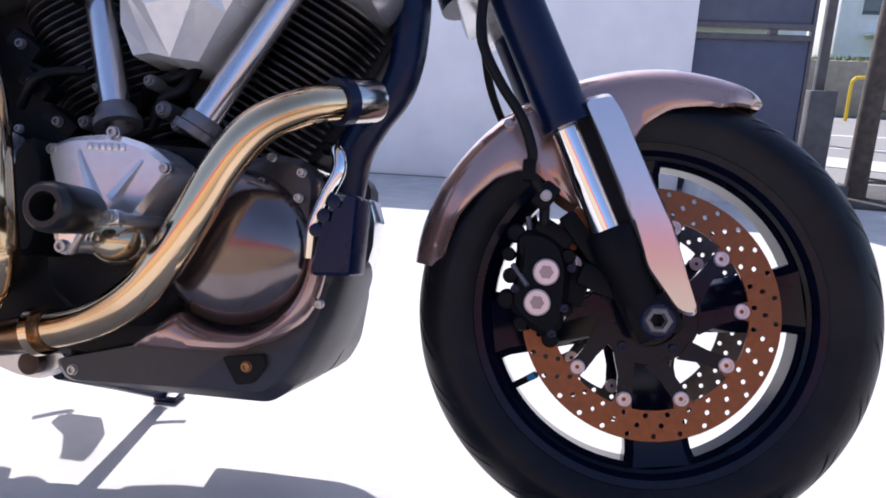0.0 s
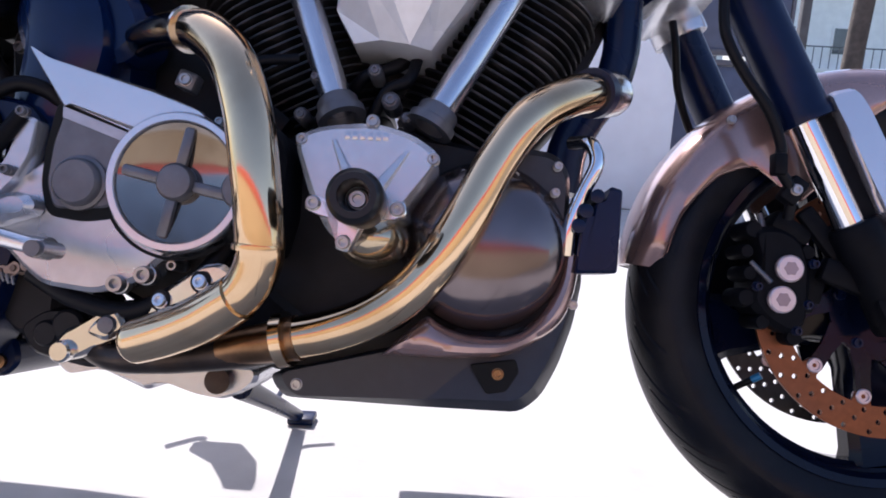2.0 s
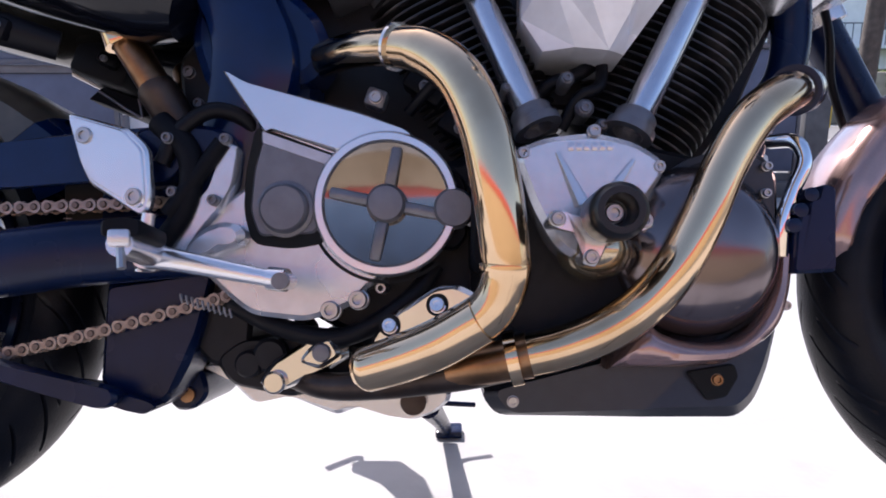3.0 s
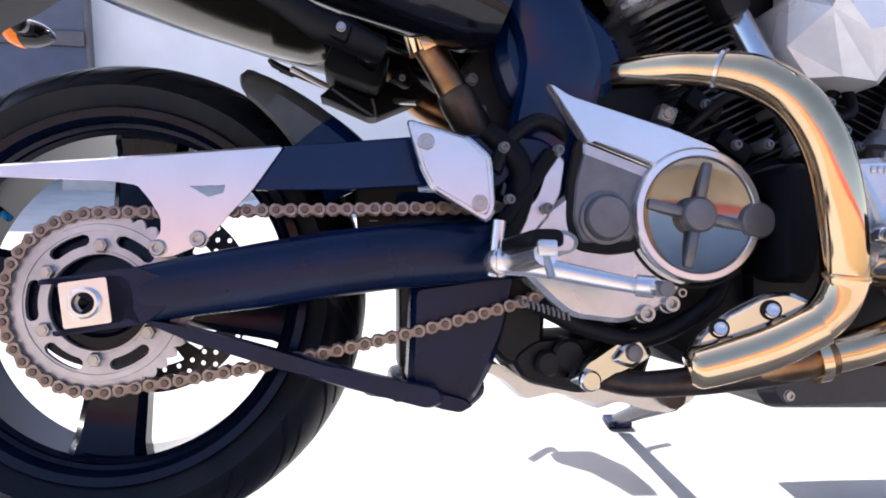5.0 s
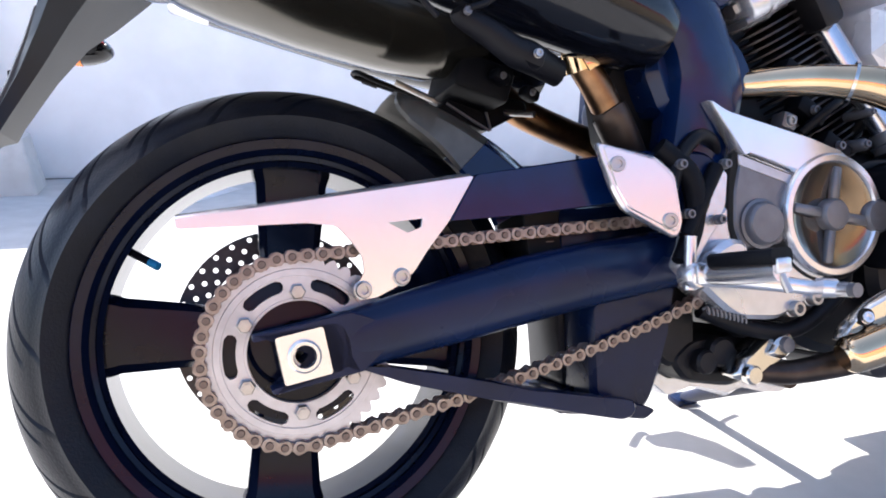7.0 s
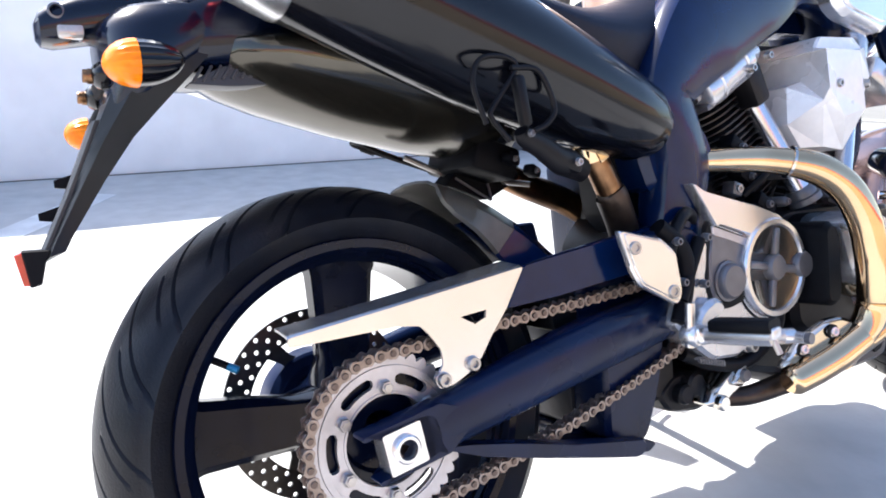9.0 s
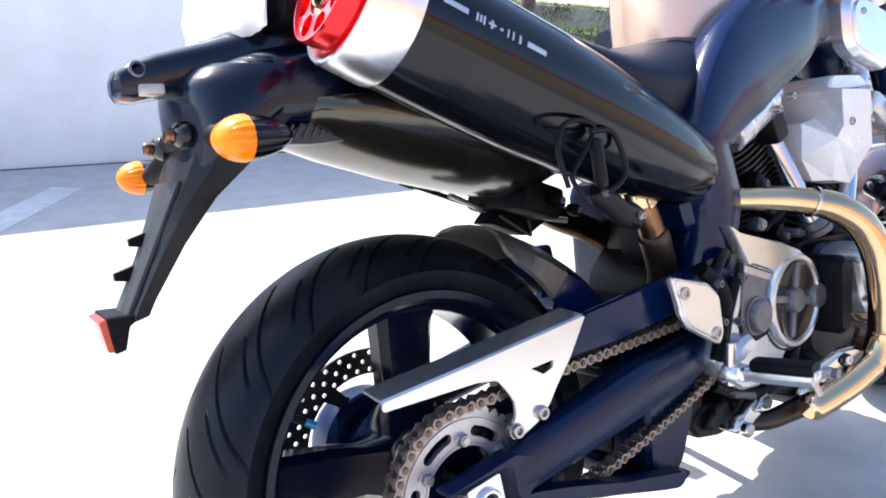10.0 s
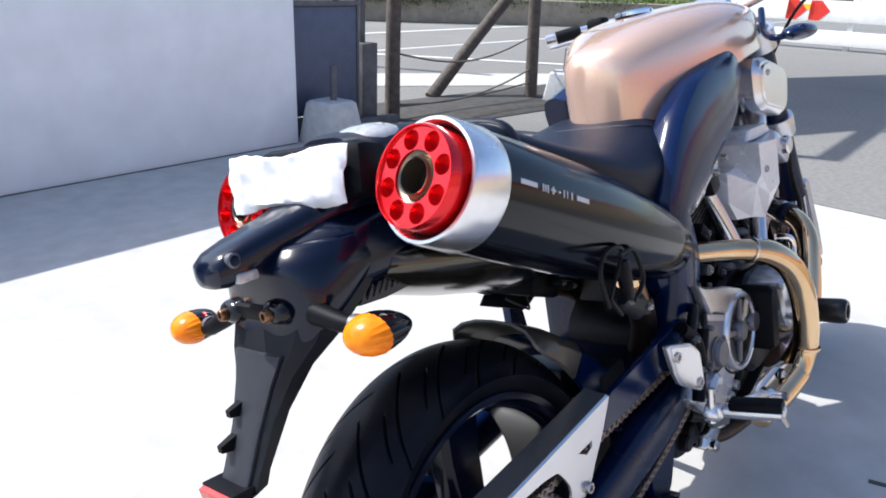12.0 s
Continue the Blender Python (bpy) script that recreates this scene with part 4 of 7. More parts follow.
# ---- front mudguard ----
def fender():
    bm = bmesh.new()
    rings = []
    for ang in np.linspace(63.5, 171, 90):
        drop = np.interp(ang, [61, 70, 76, 87, 94, 98, 104, 112, 126, 128.5, 131, 134, 141, 156, 171], [0.0, 0.001, 0.003, 0.018, 0.038, 0.060, 0.085, 0.105, 0.112, 0.095, 0.045, 0.033, 0.017, 0.003, 0.001])
        R = np.interp(ang, [61, 63.5, 68, 75, 100, 150, 171], [0.326, 0.325, 0.328, 0.328, 0.325, 0.322, 0.316])
        w = np.interp(ang, [63.5, 66, 71, 85, 150, 165, 171], [0.010, 0.036, 0.056, 0.070, 0.074, 0.066, 0.050])
        dp = np.interp(ang, [63.5, 66, 74], [0.010, 0.022, 0.042])
        prof = []
        for k in np.linspace(0, 1, 9):
            b = radians(90 * k)
            prof.append((R - dp + dp * math.cos(b) ** 0.8, w * math.sin(b) ** 0.75))
        prof.append((R - dp - drop * 0.5, w * 1.02))
        prof.append((R - dp - drop, w * 1.0))
        whole = [(r, -y) for r, y in prof[::-1]] + prof[1:]
        c, s = math.cos(radians(ang)), math.sin(radians(ang))
        o = [(FA[0] + r * c, y, FA[2] + r * s) for r, y in whole]
        i = [(FA[0] + (r - 0.003) * c, y * 0.955, FA[2] + (r - 0.003) * s) for r, y in whole]
        rings.append(o + i[::-1])
    return skin(bm, rings)
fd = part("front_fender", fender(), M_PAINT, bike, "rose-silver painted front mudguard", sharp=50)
bolt(fd, (1.335, -0.0765, 0.535), 0.005, 0.003)

# ---- front caliper and hose ----
CAL = [(1.352, 0.395), (1.385, 0.398), (1.410, 0.385), (1.424, 0.352), (1.423, 0.315), (1.417, 0.275), (1.402, 0.262), (1.372, 0.276), (1.349, 0.300), (1.352, 0.325), (1.362, 0.350)]
for s in (1, -1):
    bm = plate(None, CAL, -0.046 * s, -0.108 * s, r=0.012, bevel=0.008)
    box(bm, (1.402, -0.088 * s, 0.395), (0.05, 0.03, 0.022), pose(0, 0, 0, 0, 30, 0), 0.004)
    box(bm, (1.432, -0.085 * s, 0.33), (0.030, 0.02, 0.05), pose(0, 0, 0, 0, 15, 0), 0.004)
    cal = part("brake_caliper", bm, M_PLAST, bike, "black four-piston front brake caliper")
    if s > 0:
        for x, z in ((1.385, 0.307), (1.394, 0.345)):
            cap = part("piston_cap", lathe(None, [(0.0, -0.006), (0.0165, -0.006), (0.0165, 0.004), (0.0145, 0.006), (0.0, 0.006)], axis_y(x, -0.110, z), 36), M_PINKBOLT, cal, "pinkish anodised piston cap")
            # Star plate in a darker pink: the recess's shade is put into its colour.
            star = []
            for k in range(12):
                r = 0.0095 if k % 2 == 0 else 0.0072
                star.append((x + r * math.cos(k * math.pi / 6), z + r * math.sin(k * math.pi / 6)))
            part("recess", plate(None, star, -0.114, -0.1166, r=0.002, bevel=0.0003), mat("cap_recess_shade", (0.34, 0.26, 0.28), 0.4, 0.6) if "cap_recess_shade" not in bpy.data.materials else bpy.data.materials["cap_recess_shade"], cap)
        for x, z in ((1.418, 0.302), (1.425, 0.352), (1.357, 0.322), (1.405, 0.27)):
            bolt(cal, (x, -0.108, z), 0.005, 0.006, material=M_SATIN)
        for x, z, r in ((1.354, 0.392, 0.012), (1.346, 0.365, 0.009), (1.350, 0.338, 0.010), (1.346, 0.308, 0.012), (1.366, 0.279, 0.010), (1.404, 0.262, 0.011), (1.421, 0.300, 0.009), (1.420, 0.366, 0.010)):
            part("body_boss", lathe(None, [(0.0, 0.0), (r, 0.0), (r, 0.044), (r * 0.8, 0.049), (0.0, 0.049)], axis_y(x, -0.055, z), 18), M_PLAST, cal)
        part("bleed_nipple", lathe(None, [(0.0, 0.0), (0.0045, 0.0), (0.0045, 0.010), (0.003, 0.012), (0.003, 0.020), (0.0, 0.020)], along((1.372, -0.085, 0.395), (1.366, -0.088, 0.42)), 12), M_GREY, cal)
        part("pad_pin", rod(None, (1.352, -0.100, 0.352), (1.372, -0.112, 0.327), 0.0035, 10), M_GREY, cal)
bm = tube(None, [(1.30, -0.14, 0.70), (1.298, -0.142, 0.638), (1.306, -0.142, 0.606), (1.327, -0.142, 0.568), (1.354, -0.142, 0.528), (1.369, -0.140, 0.487), (1.366, -0.138, 0.466), (1.385, -0.132, 0.436), (1.388, -0.118, 0.405)], 0.0065, 12)
hose = part("brake_hose", bm, M_HOSE, bike, "black rubber front brake hose")
part("hose_clip", box(None, (1.366, -0.140, 0.466), (0.016, 0.018, 0.026), None, 0.003), M_PLAST, hose)
part("hose_union", box(None, (1.388, -0.128, 0.437), (0.022, 0.02, 0.034), pose(0, 0, 0, 0, 35, 0), 0.004), M_PLAST, hose)
bolt(hose, (1.388, -0.139, 0.437), 0.006, 0.004)
part("brake_hose", tube(None, [(1.285, 0.02, 0.70), (1.290, 0.02, 0.66), (1.300, 0.04, 0.61), (1.322, 0.06, 0.56), (1.35, 0.085, 0.52), (1.37, 0.09, 0.44), (1.38, 0.09, 0.40)], 0.006, 12), M_HOSE, bike)

# ---- engine ----
CASE = [(0.50, 0.32), (0.56, 0.30), (0.62, 0.265), (0.70, 0.220), (0.80, 0.195), (1.05, 0.195), (1.10, 0.25), (1.115, 0.34), (1.10, 0.44), (1.02, 0.47), (0.97, 0.48), (0.82, 0.49), (0.74, 0.46), (0.64, 0.50), (0.53, 0.52), (0.475, 0.47), (0.46, 0.36)]
engine = part("engine", plate(None, CASE, 0.05, -0.150, r=0.02, bevel=0.012), M_BLACK, bike, "black V-twin engine with silver covers")
part("crankcase_boss", plate(None, [(0.77, 0.29), (0.83, 0.245), (0.93, 0.25), (0.97, 0.30), (0.96, 0.40), (0.93, 0.47), (0.83, 0.475), (0.77, 0.42)], -0.14, -0.185, r=0.02, bevel=0.012), M_BLACK, engine)
# Unseen left side of the engine, added for the shadow it casts.
part("left_shadow_cover", plate(None, [(0.70, 0.33), (0.80, 0.29), (1.04, 0.29), (1.10, 0.31), (1.11, 0.36), (1.09, 0.43), (0.97, 0.47), (0.80, 0.48), (0.70, 0.45)], 0.115, 0.045, r=0.03, bevel=0.02), M_BLACK, engine)
# Unseen block added to close a lit gap in the ground shadow.
part("left_shadow_cover", plate(None, [(0.93, 0.40), (1.05, 0.385), (1.105, 0.40), (1.112, 0.47), (1.06, 0.50), (0.95, 0.49)], 0.185, 0.11, r=0.03, bevel=0.02), M_BLACK, engine)
CR = np.array((0.893, 0.345))
def cylinder(deg, name):
    """A finned barrel with head and rocker cover, leaning deg from upright towards the front."""
    d = Vector((math.sin(radians(deg)), 0, math.cos(radians(deg))))
    base = Vector((CR[0], 0, CR[1]))
    m = along(base, base + d)
    cyl = part(name, lathe(None, [(0.0, 0.10), (0.062, 0.10), (0.062, 0.40), (0.05, 0.43), (0.0, 0.43)], m, 32), M_BLACK, engine, "black finned engine cylinder")
    for k in range(23):
        h = 0.140 + 0.0112 * k
        w = np.interp(k, [0, 3, 8, 22], [0.070, 0.086, 0.094, 0.098])
        out = []
        for a in np.linspace(0, 360, 40, endpoint=False):
            c, s = math.cos(radians(a)), math.sin(radians(a))
            out.append((w * 0.98 * math.copysign(abs(c) ** 0.62, c), w * 1.28 * math.copysign(abs(s) ** 0.62, s)))
        bm = bmesh.new()
        side = d.cross(Vector((0, 1, 0)))
        rings = [[base + d * (h + o) + side * (x * q) + Vector((0, y * q, 0)) for x, y in out] for o, q in ((-0.0022, 0.985), (-0.0012, 1.0), (0.0012, 1.0), (0.0022, 0.985))]
        skin(bm, rings)
        part("fin", bm, M_FIN, cyl)
    side = d.cross(Vector((0, 1, 0)))
    bm = bmesh.new()
    rings = []
    for h, w, v in ((0.398, 0.088, 0.112), (0.425, 0.090, 0.116), (0.445, 0.080, 0.105), (0.458, 0.055, 0.085), (0.462, 0.02, 0.04)):
        rings.append([base + d * h + side * (w * math.copysign(abs(math.cos(t)) ** 0.6, math.cos(t))) + Vector((0, v * math.copysign(abs(math.sin(t)) ** 0.6, math.sin(t)), 0)) for t in np.linspace(0, 2 * math.pi, 40, endpoint=False)])
    part("rocker_cover", skin(bm, rings), M_GREY, cyl, "silver rocker cover")
    return cyl
rear_cyl = cylinder(-25.5, "rear_cylinder")
front_cyl = cylinder(28.5, "front_cylinder")

def pushrod(a, b):
    a, b = Vector(a), Vector(b)
    L = (b - a).length
    t = part("pushrod_tube", lathe(None, [(0.0, 0.0), (0.0185, 0.0), (0.0195, 0.004), (0.0185, 0.01), (0.0185, L), (0.0, L)], along(a, b), 28), M_TUBE, engine, "satin silver pushrod tube")
    part("collar", lathe(None, [(0.018, -0.012), (0.029, -0.012), (0.029, -0.002), (0.0245, 0.0), (0.0245, 0.012), (0.0215, 0.016), (0.018, 0.016)], along(a, b), 32, loop=True), M_GREY, t)
    part("cap", lathe(None, [(0.0, 0.0), (0.026, 0.0), (0.030, 0.012), (0.030, 0.05), (0.024, 0.06), (0.0, 0.06)], along(b, b + (b - a)), 28), M_ALU, t)
    return t
pushrod((0.846, -0.163, 0.505), (0.759, -0.108, 0.735))
pushrod((0.957, -0.166, 0.497), (1.084, -0.128, 0.736))
ROT = pose(0, 0, 0, 0, -25, 0)
rk = part("rocker_box", lathe(None, [(0.0, -0.004), (0.024, -0.004), (0.030, 0.0), (0.0315, 0.006), (0.0315, 0.030), (0.034, 0.032), (0.034, 0.040), (0.0315, 0.042), (0.0315, 0.100), (0.035, 0.102), (0.035, 0.118), (0.030, 0.122), (0.024, 0.150), (0.0, 0.152)], along((0.604, -0.150, 0.686), (0.735, -0.150, 0.755)), 36), M_ALU, rear_cyl, "silver cylindrical rocker housing")
part("flange", box(None, (0.662, -0.125, 0.690), (0.128, 0.090, 0.010), ROT, 0.004), M_GREY, rk)
part("tower", box(None, (0.752, -0.135, 0.705), (0.042, 0.050, 0.080), ROT, 0.010), M_BLACK, rk)
part("cap_nut", rod(None, (0.612, -0.150, 0.690), (0.594, -0.150, 0.681), 0.011, 6), M_BOLT, rk)
for x, z in ((0.700, 0.722), (0.745, 0.742)):
    bolt(rk, (x, -0.184, z), 0.006, 0.006)
rf_box = part("rocker_box", box(None, (1.130, -0.125, 0.700), (0.120, 0.110, 0.052), pose(0, 0, 0, 0, 28, 0), 0.014), M_ALU, front_cyl, "silver rocker housing")
part("end_cap", lathe(None, [(0.0, 0.0), (0.022, 0.0), (0.022, 0.010), (0.018, 0.014), (0.0, 0.014)], axis_y(1.135, -0.180, 0.704), 28), M_GUARD, rf_box)

# V-shaped cam cover with its ribs and raised bars
VC = [(0.814, 0.455), (0.845, 0.468), (0.898, 0.473), (0.940, 0.462), (0.966, 0.444), (0.968, 0.430), (0.936, 0.382), (0.905, 0.342), (0.876, 0.340), (0.854, 0.356), (0.833, 0.395)]
vc = part("cam_cover", plate(None, VC, -0.180, -0.250, r=0.014, bevel=0.007), M_ALU, engine, "silver cast cam cover")
bm = bmesh.new()
for x0, z0, x1, z1 in ((0.858, 0.452, 0.882, 0.398), (0.936, 0.443, 0.903, 0.398)):
    d = np.array((x1 - x0, z1 - z0))
    nrm = np.array((-d[1], d[0])) / np.linalg.norm(d)
    rings = []
    for q, w in ((0, 0.003), (1, 0.009)):
        c = np.array((x0, z0)) + d * q
        rings.append([(c[0] - nrm[0] * w, -0.249, c[1] - nrm[1] * w), (c[0] - nrm[0] * w * 0.5, -0.249 - w * 1.0, c[1] - nrm[1] * w * 0.5), (c[0] + nrm[0] * w * 0.5, -0.249 - w * 1.0, c[1] + nrm[1] * w * 0.5), (c[0] + nrm[0] * w, -0.249, c[1] + nrm[1] * w)])
    skin(bm, rings)
part("rib", bm, M_ALU, vc)
for k in range(6):
    part("raised_bar", box(None, (0.872 + 0.0080 * k, -0.2505, 0.457), (0.0058, 0.003, 0.0085), None, 0.0008), M_ALU, vc)
for x, z in ((0.824, 0.452), (0.897, 0.474), (0.962, 0.436)):
    bolt(vc, (x, -0.246, z), 0.0062, 0.006)
# crash protector
LUGS = [(0.850, 0.379), (0.881, 0.342), (0.932, 0.376)]
CB = np.array((0.889, 0.369))
star = []
for k, q in enumerate(LUGS):
    q = np.array(q)
    d = (q - CB) / np.linalg.norm(q - CB)
    n = np.array((-d[1], d[0]))
    nxt = (np.array(LUGS[(k + 1) % 3]) + q) / 2
    star += [q - n * 0.009, q - n * 0.007 + d * 0.008, q + n * 0.007 + d * 0.008, q + n * 0.009, CB + (nxt - CB) * 0.70]
puck = part("crash_protector", plate(None, [tuple(q) for q in star], -0.284, -0.297, r=0.006, bevel=0.003), M_STAR, engine, "silver three-armed bracket with a black crash bobbin")
part("bobbin", lathe(None, [(0.007, -0.02), (0.020, -0.02), (0.0250, -0.008), (0.0265, 0.040), (0.0255, 0.050), (0.021, 0.055), (0.0150, 0.055), (0.0135, 0.049), (0.012, 0.024), (0.007, 0.022)], axis_y(0.897, -0.298, 0.381), 40, loop=True), M_BOB, puck, "black nylon crash bobbin")
bolt(puck, (0.897, -0.321, 0.381), 0.0085, 0.006)
for x, z in LUGS:
    bolt(puck, (x, -0.297, z), 0.0068, 0.006)
    part("spacer", rod(None, (x, -0.18, z), (x, -0.287, z), 0.007, 14), M_ALU, puck)
part("starter_boss", blob(None, (0.900, -0.215, 0.352), (0.040, 0.045, 0.032)), M_BURNISH, engine)
part("starter_cover", plate(None, [(0.768, 0.33), (0.80, 0.325), (0.812, 0.37), (0.812, 0.44), (0.795, 0.468), (0.772, 0.46)], -0.15, -0.244, r=0.012, bevel=0.008), M_PLAST, engine, "black starter cover")

# alternator cover at the front, with its flange and bolts
gen = part("alternator_cover", lathe(None, [(0.0, -0.06), (0.094, -0.06), (0.096, -0.012), (0.092, -0.004), (0.080, 0.012), (0.066, 0.021), (0.045, 0.027), (0.02, 0.030), (0.0, 0.030)], axis_y(1.020, -0.190, 0.352), 64), M_BRONZE, engine, "bronze-grey round alternator cover")
FL = [(0.985, 0.430), (1.010, 0.455), (1.060, 0.468), (1.100, 0.462), (1.116, 0.440), (1.116, 0.330), (1.098, 0.282), (1.060, 0.258), (1.010, 0.254), (0.975, 0.275)]
part("flange", plate(None, FL, -0.140, -0.180, r=0.02, bevel=0.008), M_DARK, gen)
for x, z in ((1.052, 0.432), (1.098, 0.415), (1.094, 0.385), (1.098, 0.350), (1.090, 0.322), (1.072, 0.290), (1.030, 0.272), (1.062, 0.462), (0.995, 0.432), (1.10, 0.445)):
    bolt(gen, (x, -0.186, z), 0.0048, 0.006)

# clutch and sprocket cover
SC = [(0.548, 0.530), (0.640, 0.507), (0.700, 0.484), (0.742, 0.452), (0.758, 0.415), (0.752, 0.375), (0.720, 0.340), (0.690, 0.332), (0.664, 0.322), (0.640, 0.296), (0.590, 0.280), (0.530, 0.288), (0.508, 0.305), (0.462, 0.350), (0.466, 0.385), (0.500, 0.41), (0.538, 0.440), (0.542, 0.480)]
cover = part("clutch_cover", plate(None, SC, -0.150, -0.203, r=0.012, bevel=0.006), M_ALU, engine, "silver clutch and sprocket cover")
part("stripe", plate(None, [(0.500, 0.556), (0.523, 0.542), (0.645, 0.509), (0.703, 0.486), (0.740, 0.452), (0.700, 0.470), (0.660, 0.476), (0.628, 0.462), (0.551, 0.490), (0.545, 0.486)], -0.196, -0.213, r=0.005, bevel=0.004), M_GUARD, cover, "light silver cast stripe")
part("gasket", plate(None, [(0.536, 0.496), (0.634, 0.458), (0.618, 0.425), (0.614, 0.364), (0.575, 0.358), (0.532, 0.364), (0.522, 0.40), (0.525, 0.445)], -0.196, -0.2045, r=0.012, bevel=0.002), M_VOID, cover, "black gasket groove")
part("bevel_strip", plate(None, [(0.543, 0.488), (0.628, 0.457), (0.622, 0.447), (0.543, 0.475)], -0.200, -0.2085, r=0.002, bevel=0.002), M_SPROCKET, cover, "brassy bevelled edge")
part("recess", plate(None, [(0.545, 0.482), (0.622, 0.454), (0.608, 0.425), (0.604, 0.375), (0.540, 0.372), (0.530, 0.40), (0.534, 0.445)], -0.196, -0.207, r=0.008, bevel=0.003), M_GREY, cover)
part("ring", lathe(None, [(0.066, 0.0), (0.079, 0.0), (0.079, 0.010), (0.076, 0.014), (0.069, 0.014), (0.066, 0.010)], axis_y(0.679, -0.203, 0.406), 72, loop=True), M_GUARD, cover, "bright machined ring")
part("window", lathe(None, [(0.0, -0.002), (0.067, -0.002), (0.067, 0.0105), (0.060, 0.0080), (0.045, 0.0050), (0.030, 0.0030), (0.015, 0.0018), (0.0, 0.0015)], axis_y(0.679, -0.203, 0.406), 64), M_WINDOW, cover, "dark glossy round window")
bm = lathe(None, [(0.0, 0.0), (0.021, 0.0), (0.021, 0.012), (0.018, 0.016), (0.0, 0.017)], axis_y(0.679, -0.2045, 0.406), 36)
for k in range(4):
    a = radians(78 + 90 * k)
    c, s = math.cos(a), math.sin(a)
    box(bm, (0.679 + 0.040 * c, -0.2105, 0.406 + 0.040 * s), (0.046, 0.010, 0.013), pose(0, 0, 0, 0, -math.degrees(a), 0), 0.004)
part("spider", bm, M_GREY, cover, "dark four-armed boss")
# A raised black arc paints the shaded groove.
part("groove", lathe(None, [(0.0825, -0.002), (0.0860, -0.002), (0.0860, 0.0014), (0.0825, 0.0014)], axis_y(0.679, -0.203, 0.406), 40, loop=True, start=190, end=312), M_VOID, cover, "black groove under the ring")
part("cap", lathe(None, [(0.0, 0.0), (0.031, 0.0), (0.031, 0.006), (0.027, 0.007), (0.026, 0.014), (0.023, 0.017), (0.0, 0.017)], axis_y(0.569, -0.204, 0.402), 40), M_GREY, cover, "round grey cap")
sm = part("pickup_cover", lathe(None, [(0.0, -0.04), (0.022, -0.04), (0.022, 0.012), (0.019, 0.016), (0.0, 0.016)], axis_y(0.752, -0.203, 0.400), 36), M_GREY, cover, "small round grey cover")
part("bracket", plate(None, [(0.735, 0.448), (0.752, 0.448), (0.766, 0.43), (0.766, 0.37), (0.752, 0.355), (0.735, 0.36)], -0.17, -0.196, r=0.008, bevel=0.003), M_PLAST, sm)
for x, z in ((0.742, 0.433), (0.738, 0.370), (0.772, 0.388)):
    bolt(sm, (x, -0.196, z), 0.006, 0.008)
for x, z in ((0.617, 0.292), (0.647, 0.303)):
    bolt(cover, (x, -0.200, z), 0.010, 0.012)
for x, z in ((0.645, 0.500), (0.700, 0.482), (0.560, 0.535)):
    bolt(cover, (x, -0.150, z + 0.008), 0.005, 0.004)
bolt(cover, (0.670, -0.16, 0.315), 0.006, 0.03)

# belly pan
def pan():
    low = [(0.778, 0.196), (0.796, 0.170), (0.959, 0.166), (1.070, 0.165), (1.094, 0.183), (1.114, 0.218), (1.132, 0.268), (1.143, 0.323), (1.136, 0.348), (1.100, 0.30), (1.05, 0.262), (0.91, 0.230)]
    return plate(None, low, 0.0, -0.172, r=0.012, bevel=0.016, dish=lambda x, z: 0.05 * max(0.0, (x - 1.06) / 0.1) ** 1.5)
pn = part("belly_pan", pan(), M_PAN, bike, "graphite plastic belly pan with a rose-silver trim panel")
def trim():
    """Bulged strip between the pan's upper lip and its fold, sweeping inwards towards the nose."""
    up = [(0.913, 0.2275), (0.935, 0.250), (0.960, 0.270), (0.975, 0.262), (0.998, 0.254), (1.028, 0.251), (1.055, 0.254), (1.078, 0.268), (1.095, 0.290), (1.108, 0.320), (1.112, 0.352)]
    low = [(0.912, 0.2255), (0.925, 0.2265), (0.948, 0.2265), (0.965, 0.2262), (0.985, 0.2262), (1.020, 0.228), (1.046, 0.231), (1.080, 0.246), (1.109, 0.268), (1.124, 0.300), (1.132, 0.342)]
    rings = []
    for ux, uz, lx, lz in spline([a + b for a, b in zip(up, low)], 4):
        ring = [(ux, -0.16, uz)]
        for q in (0.0, 0.07, 0.22, 0.45, 0.70, 0.90, 1.0):
            x, z = ux + (lx - ux) * q, uz + (lz - uz) * q
            ring.append((x, -0.212 + 0.016 * abs(2 * q - 1) ** 2.5 + 0.030 * max(0.0, (x - 1.0) / 0.13) ** 2, z))
        rings.append(ring + [(lx, -0.16, lz)])
    return skin(bmesh.new(), rings)
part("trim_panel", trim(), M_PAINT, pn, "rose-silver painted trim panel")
bm = plate(None, [(1.010, 0.218), (1.062, 0.226), (1.066, 0.212), (1.052, 0.190), (1.030, 0.186)], -0.165, -0.1735, r=0.004, bevel=0.001)
# A black plate on the pan paints the dark of the opening.
part("vent", bm, M_VOID, pn, "dark vent opening")
part("far_side", plate(None, [(0.865, 0.200), (0.872, 0.170), (0.959, 0.166), (1.070, 0.166), (1.097, 0.185), (1.115, 0.220), (1.125, 0.300), (1.05, 0.262), (0.91, 0.230)], 0.10, -0.001, r=0.012, bevel=0.016), M_PAN, pn)
bolt(pn, (1.042, -0.1735, 0.209), 0.006, 0.004, name="screw", material=M_BURNT)
bolt(pn, (0.815, -0.172, 0.187), 0.006, 0.004)
bolt(pn, (1.125, -0.166, 0.29), 0.005, 0.004)

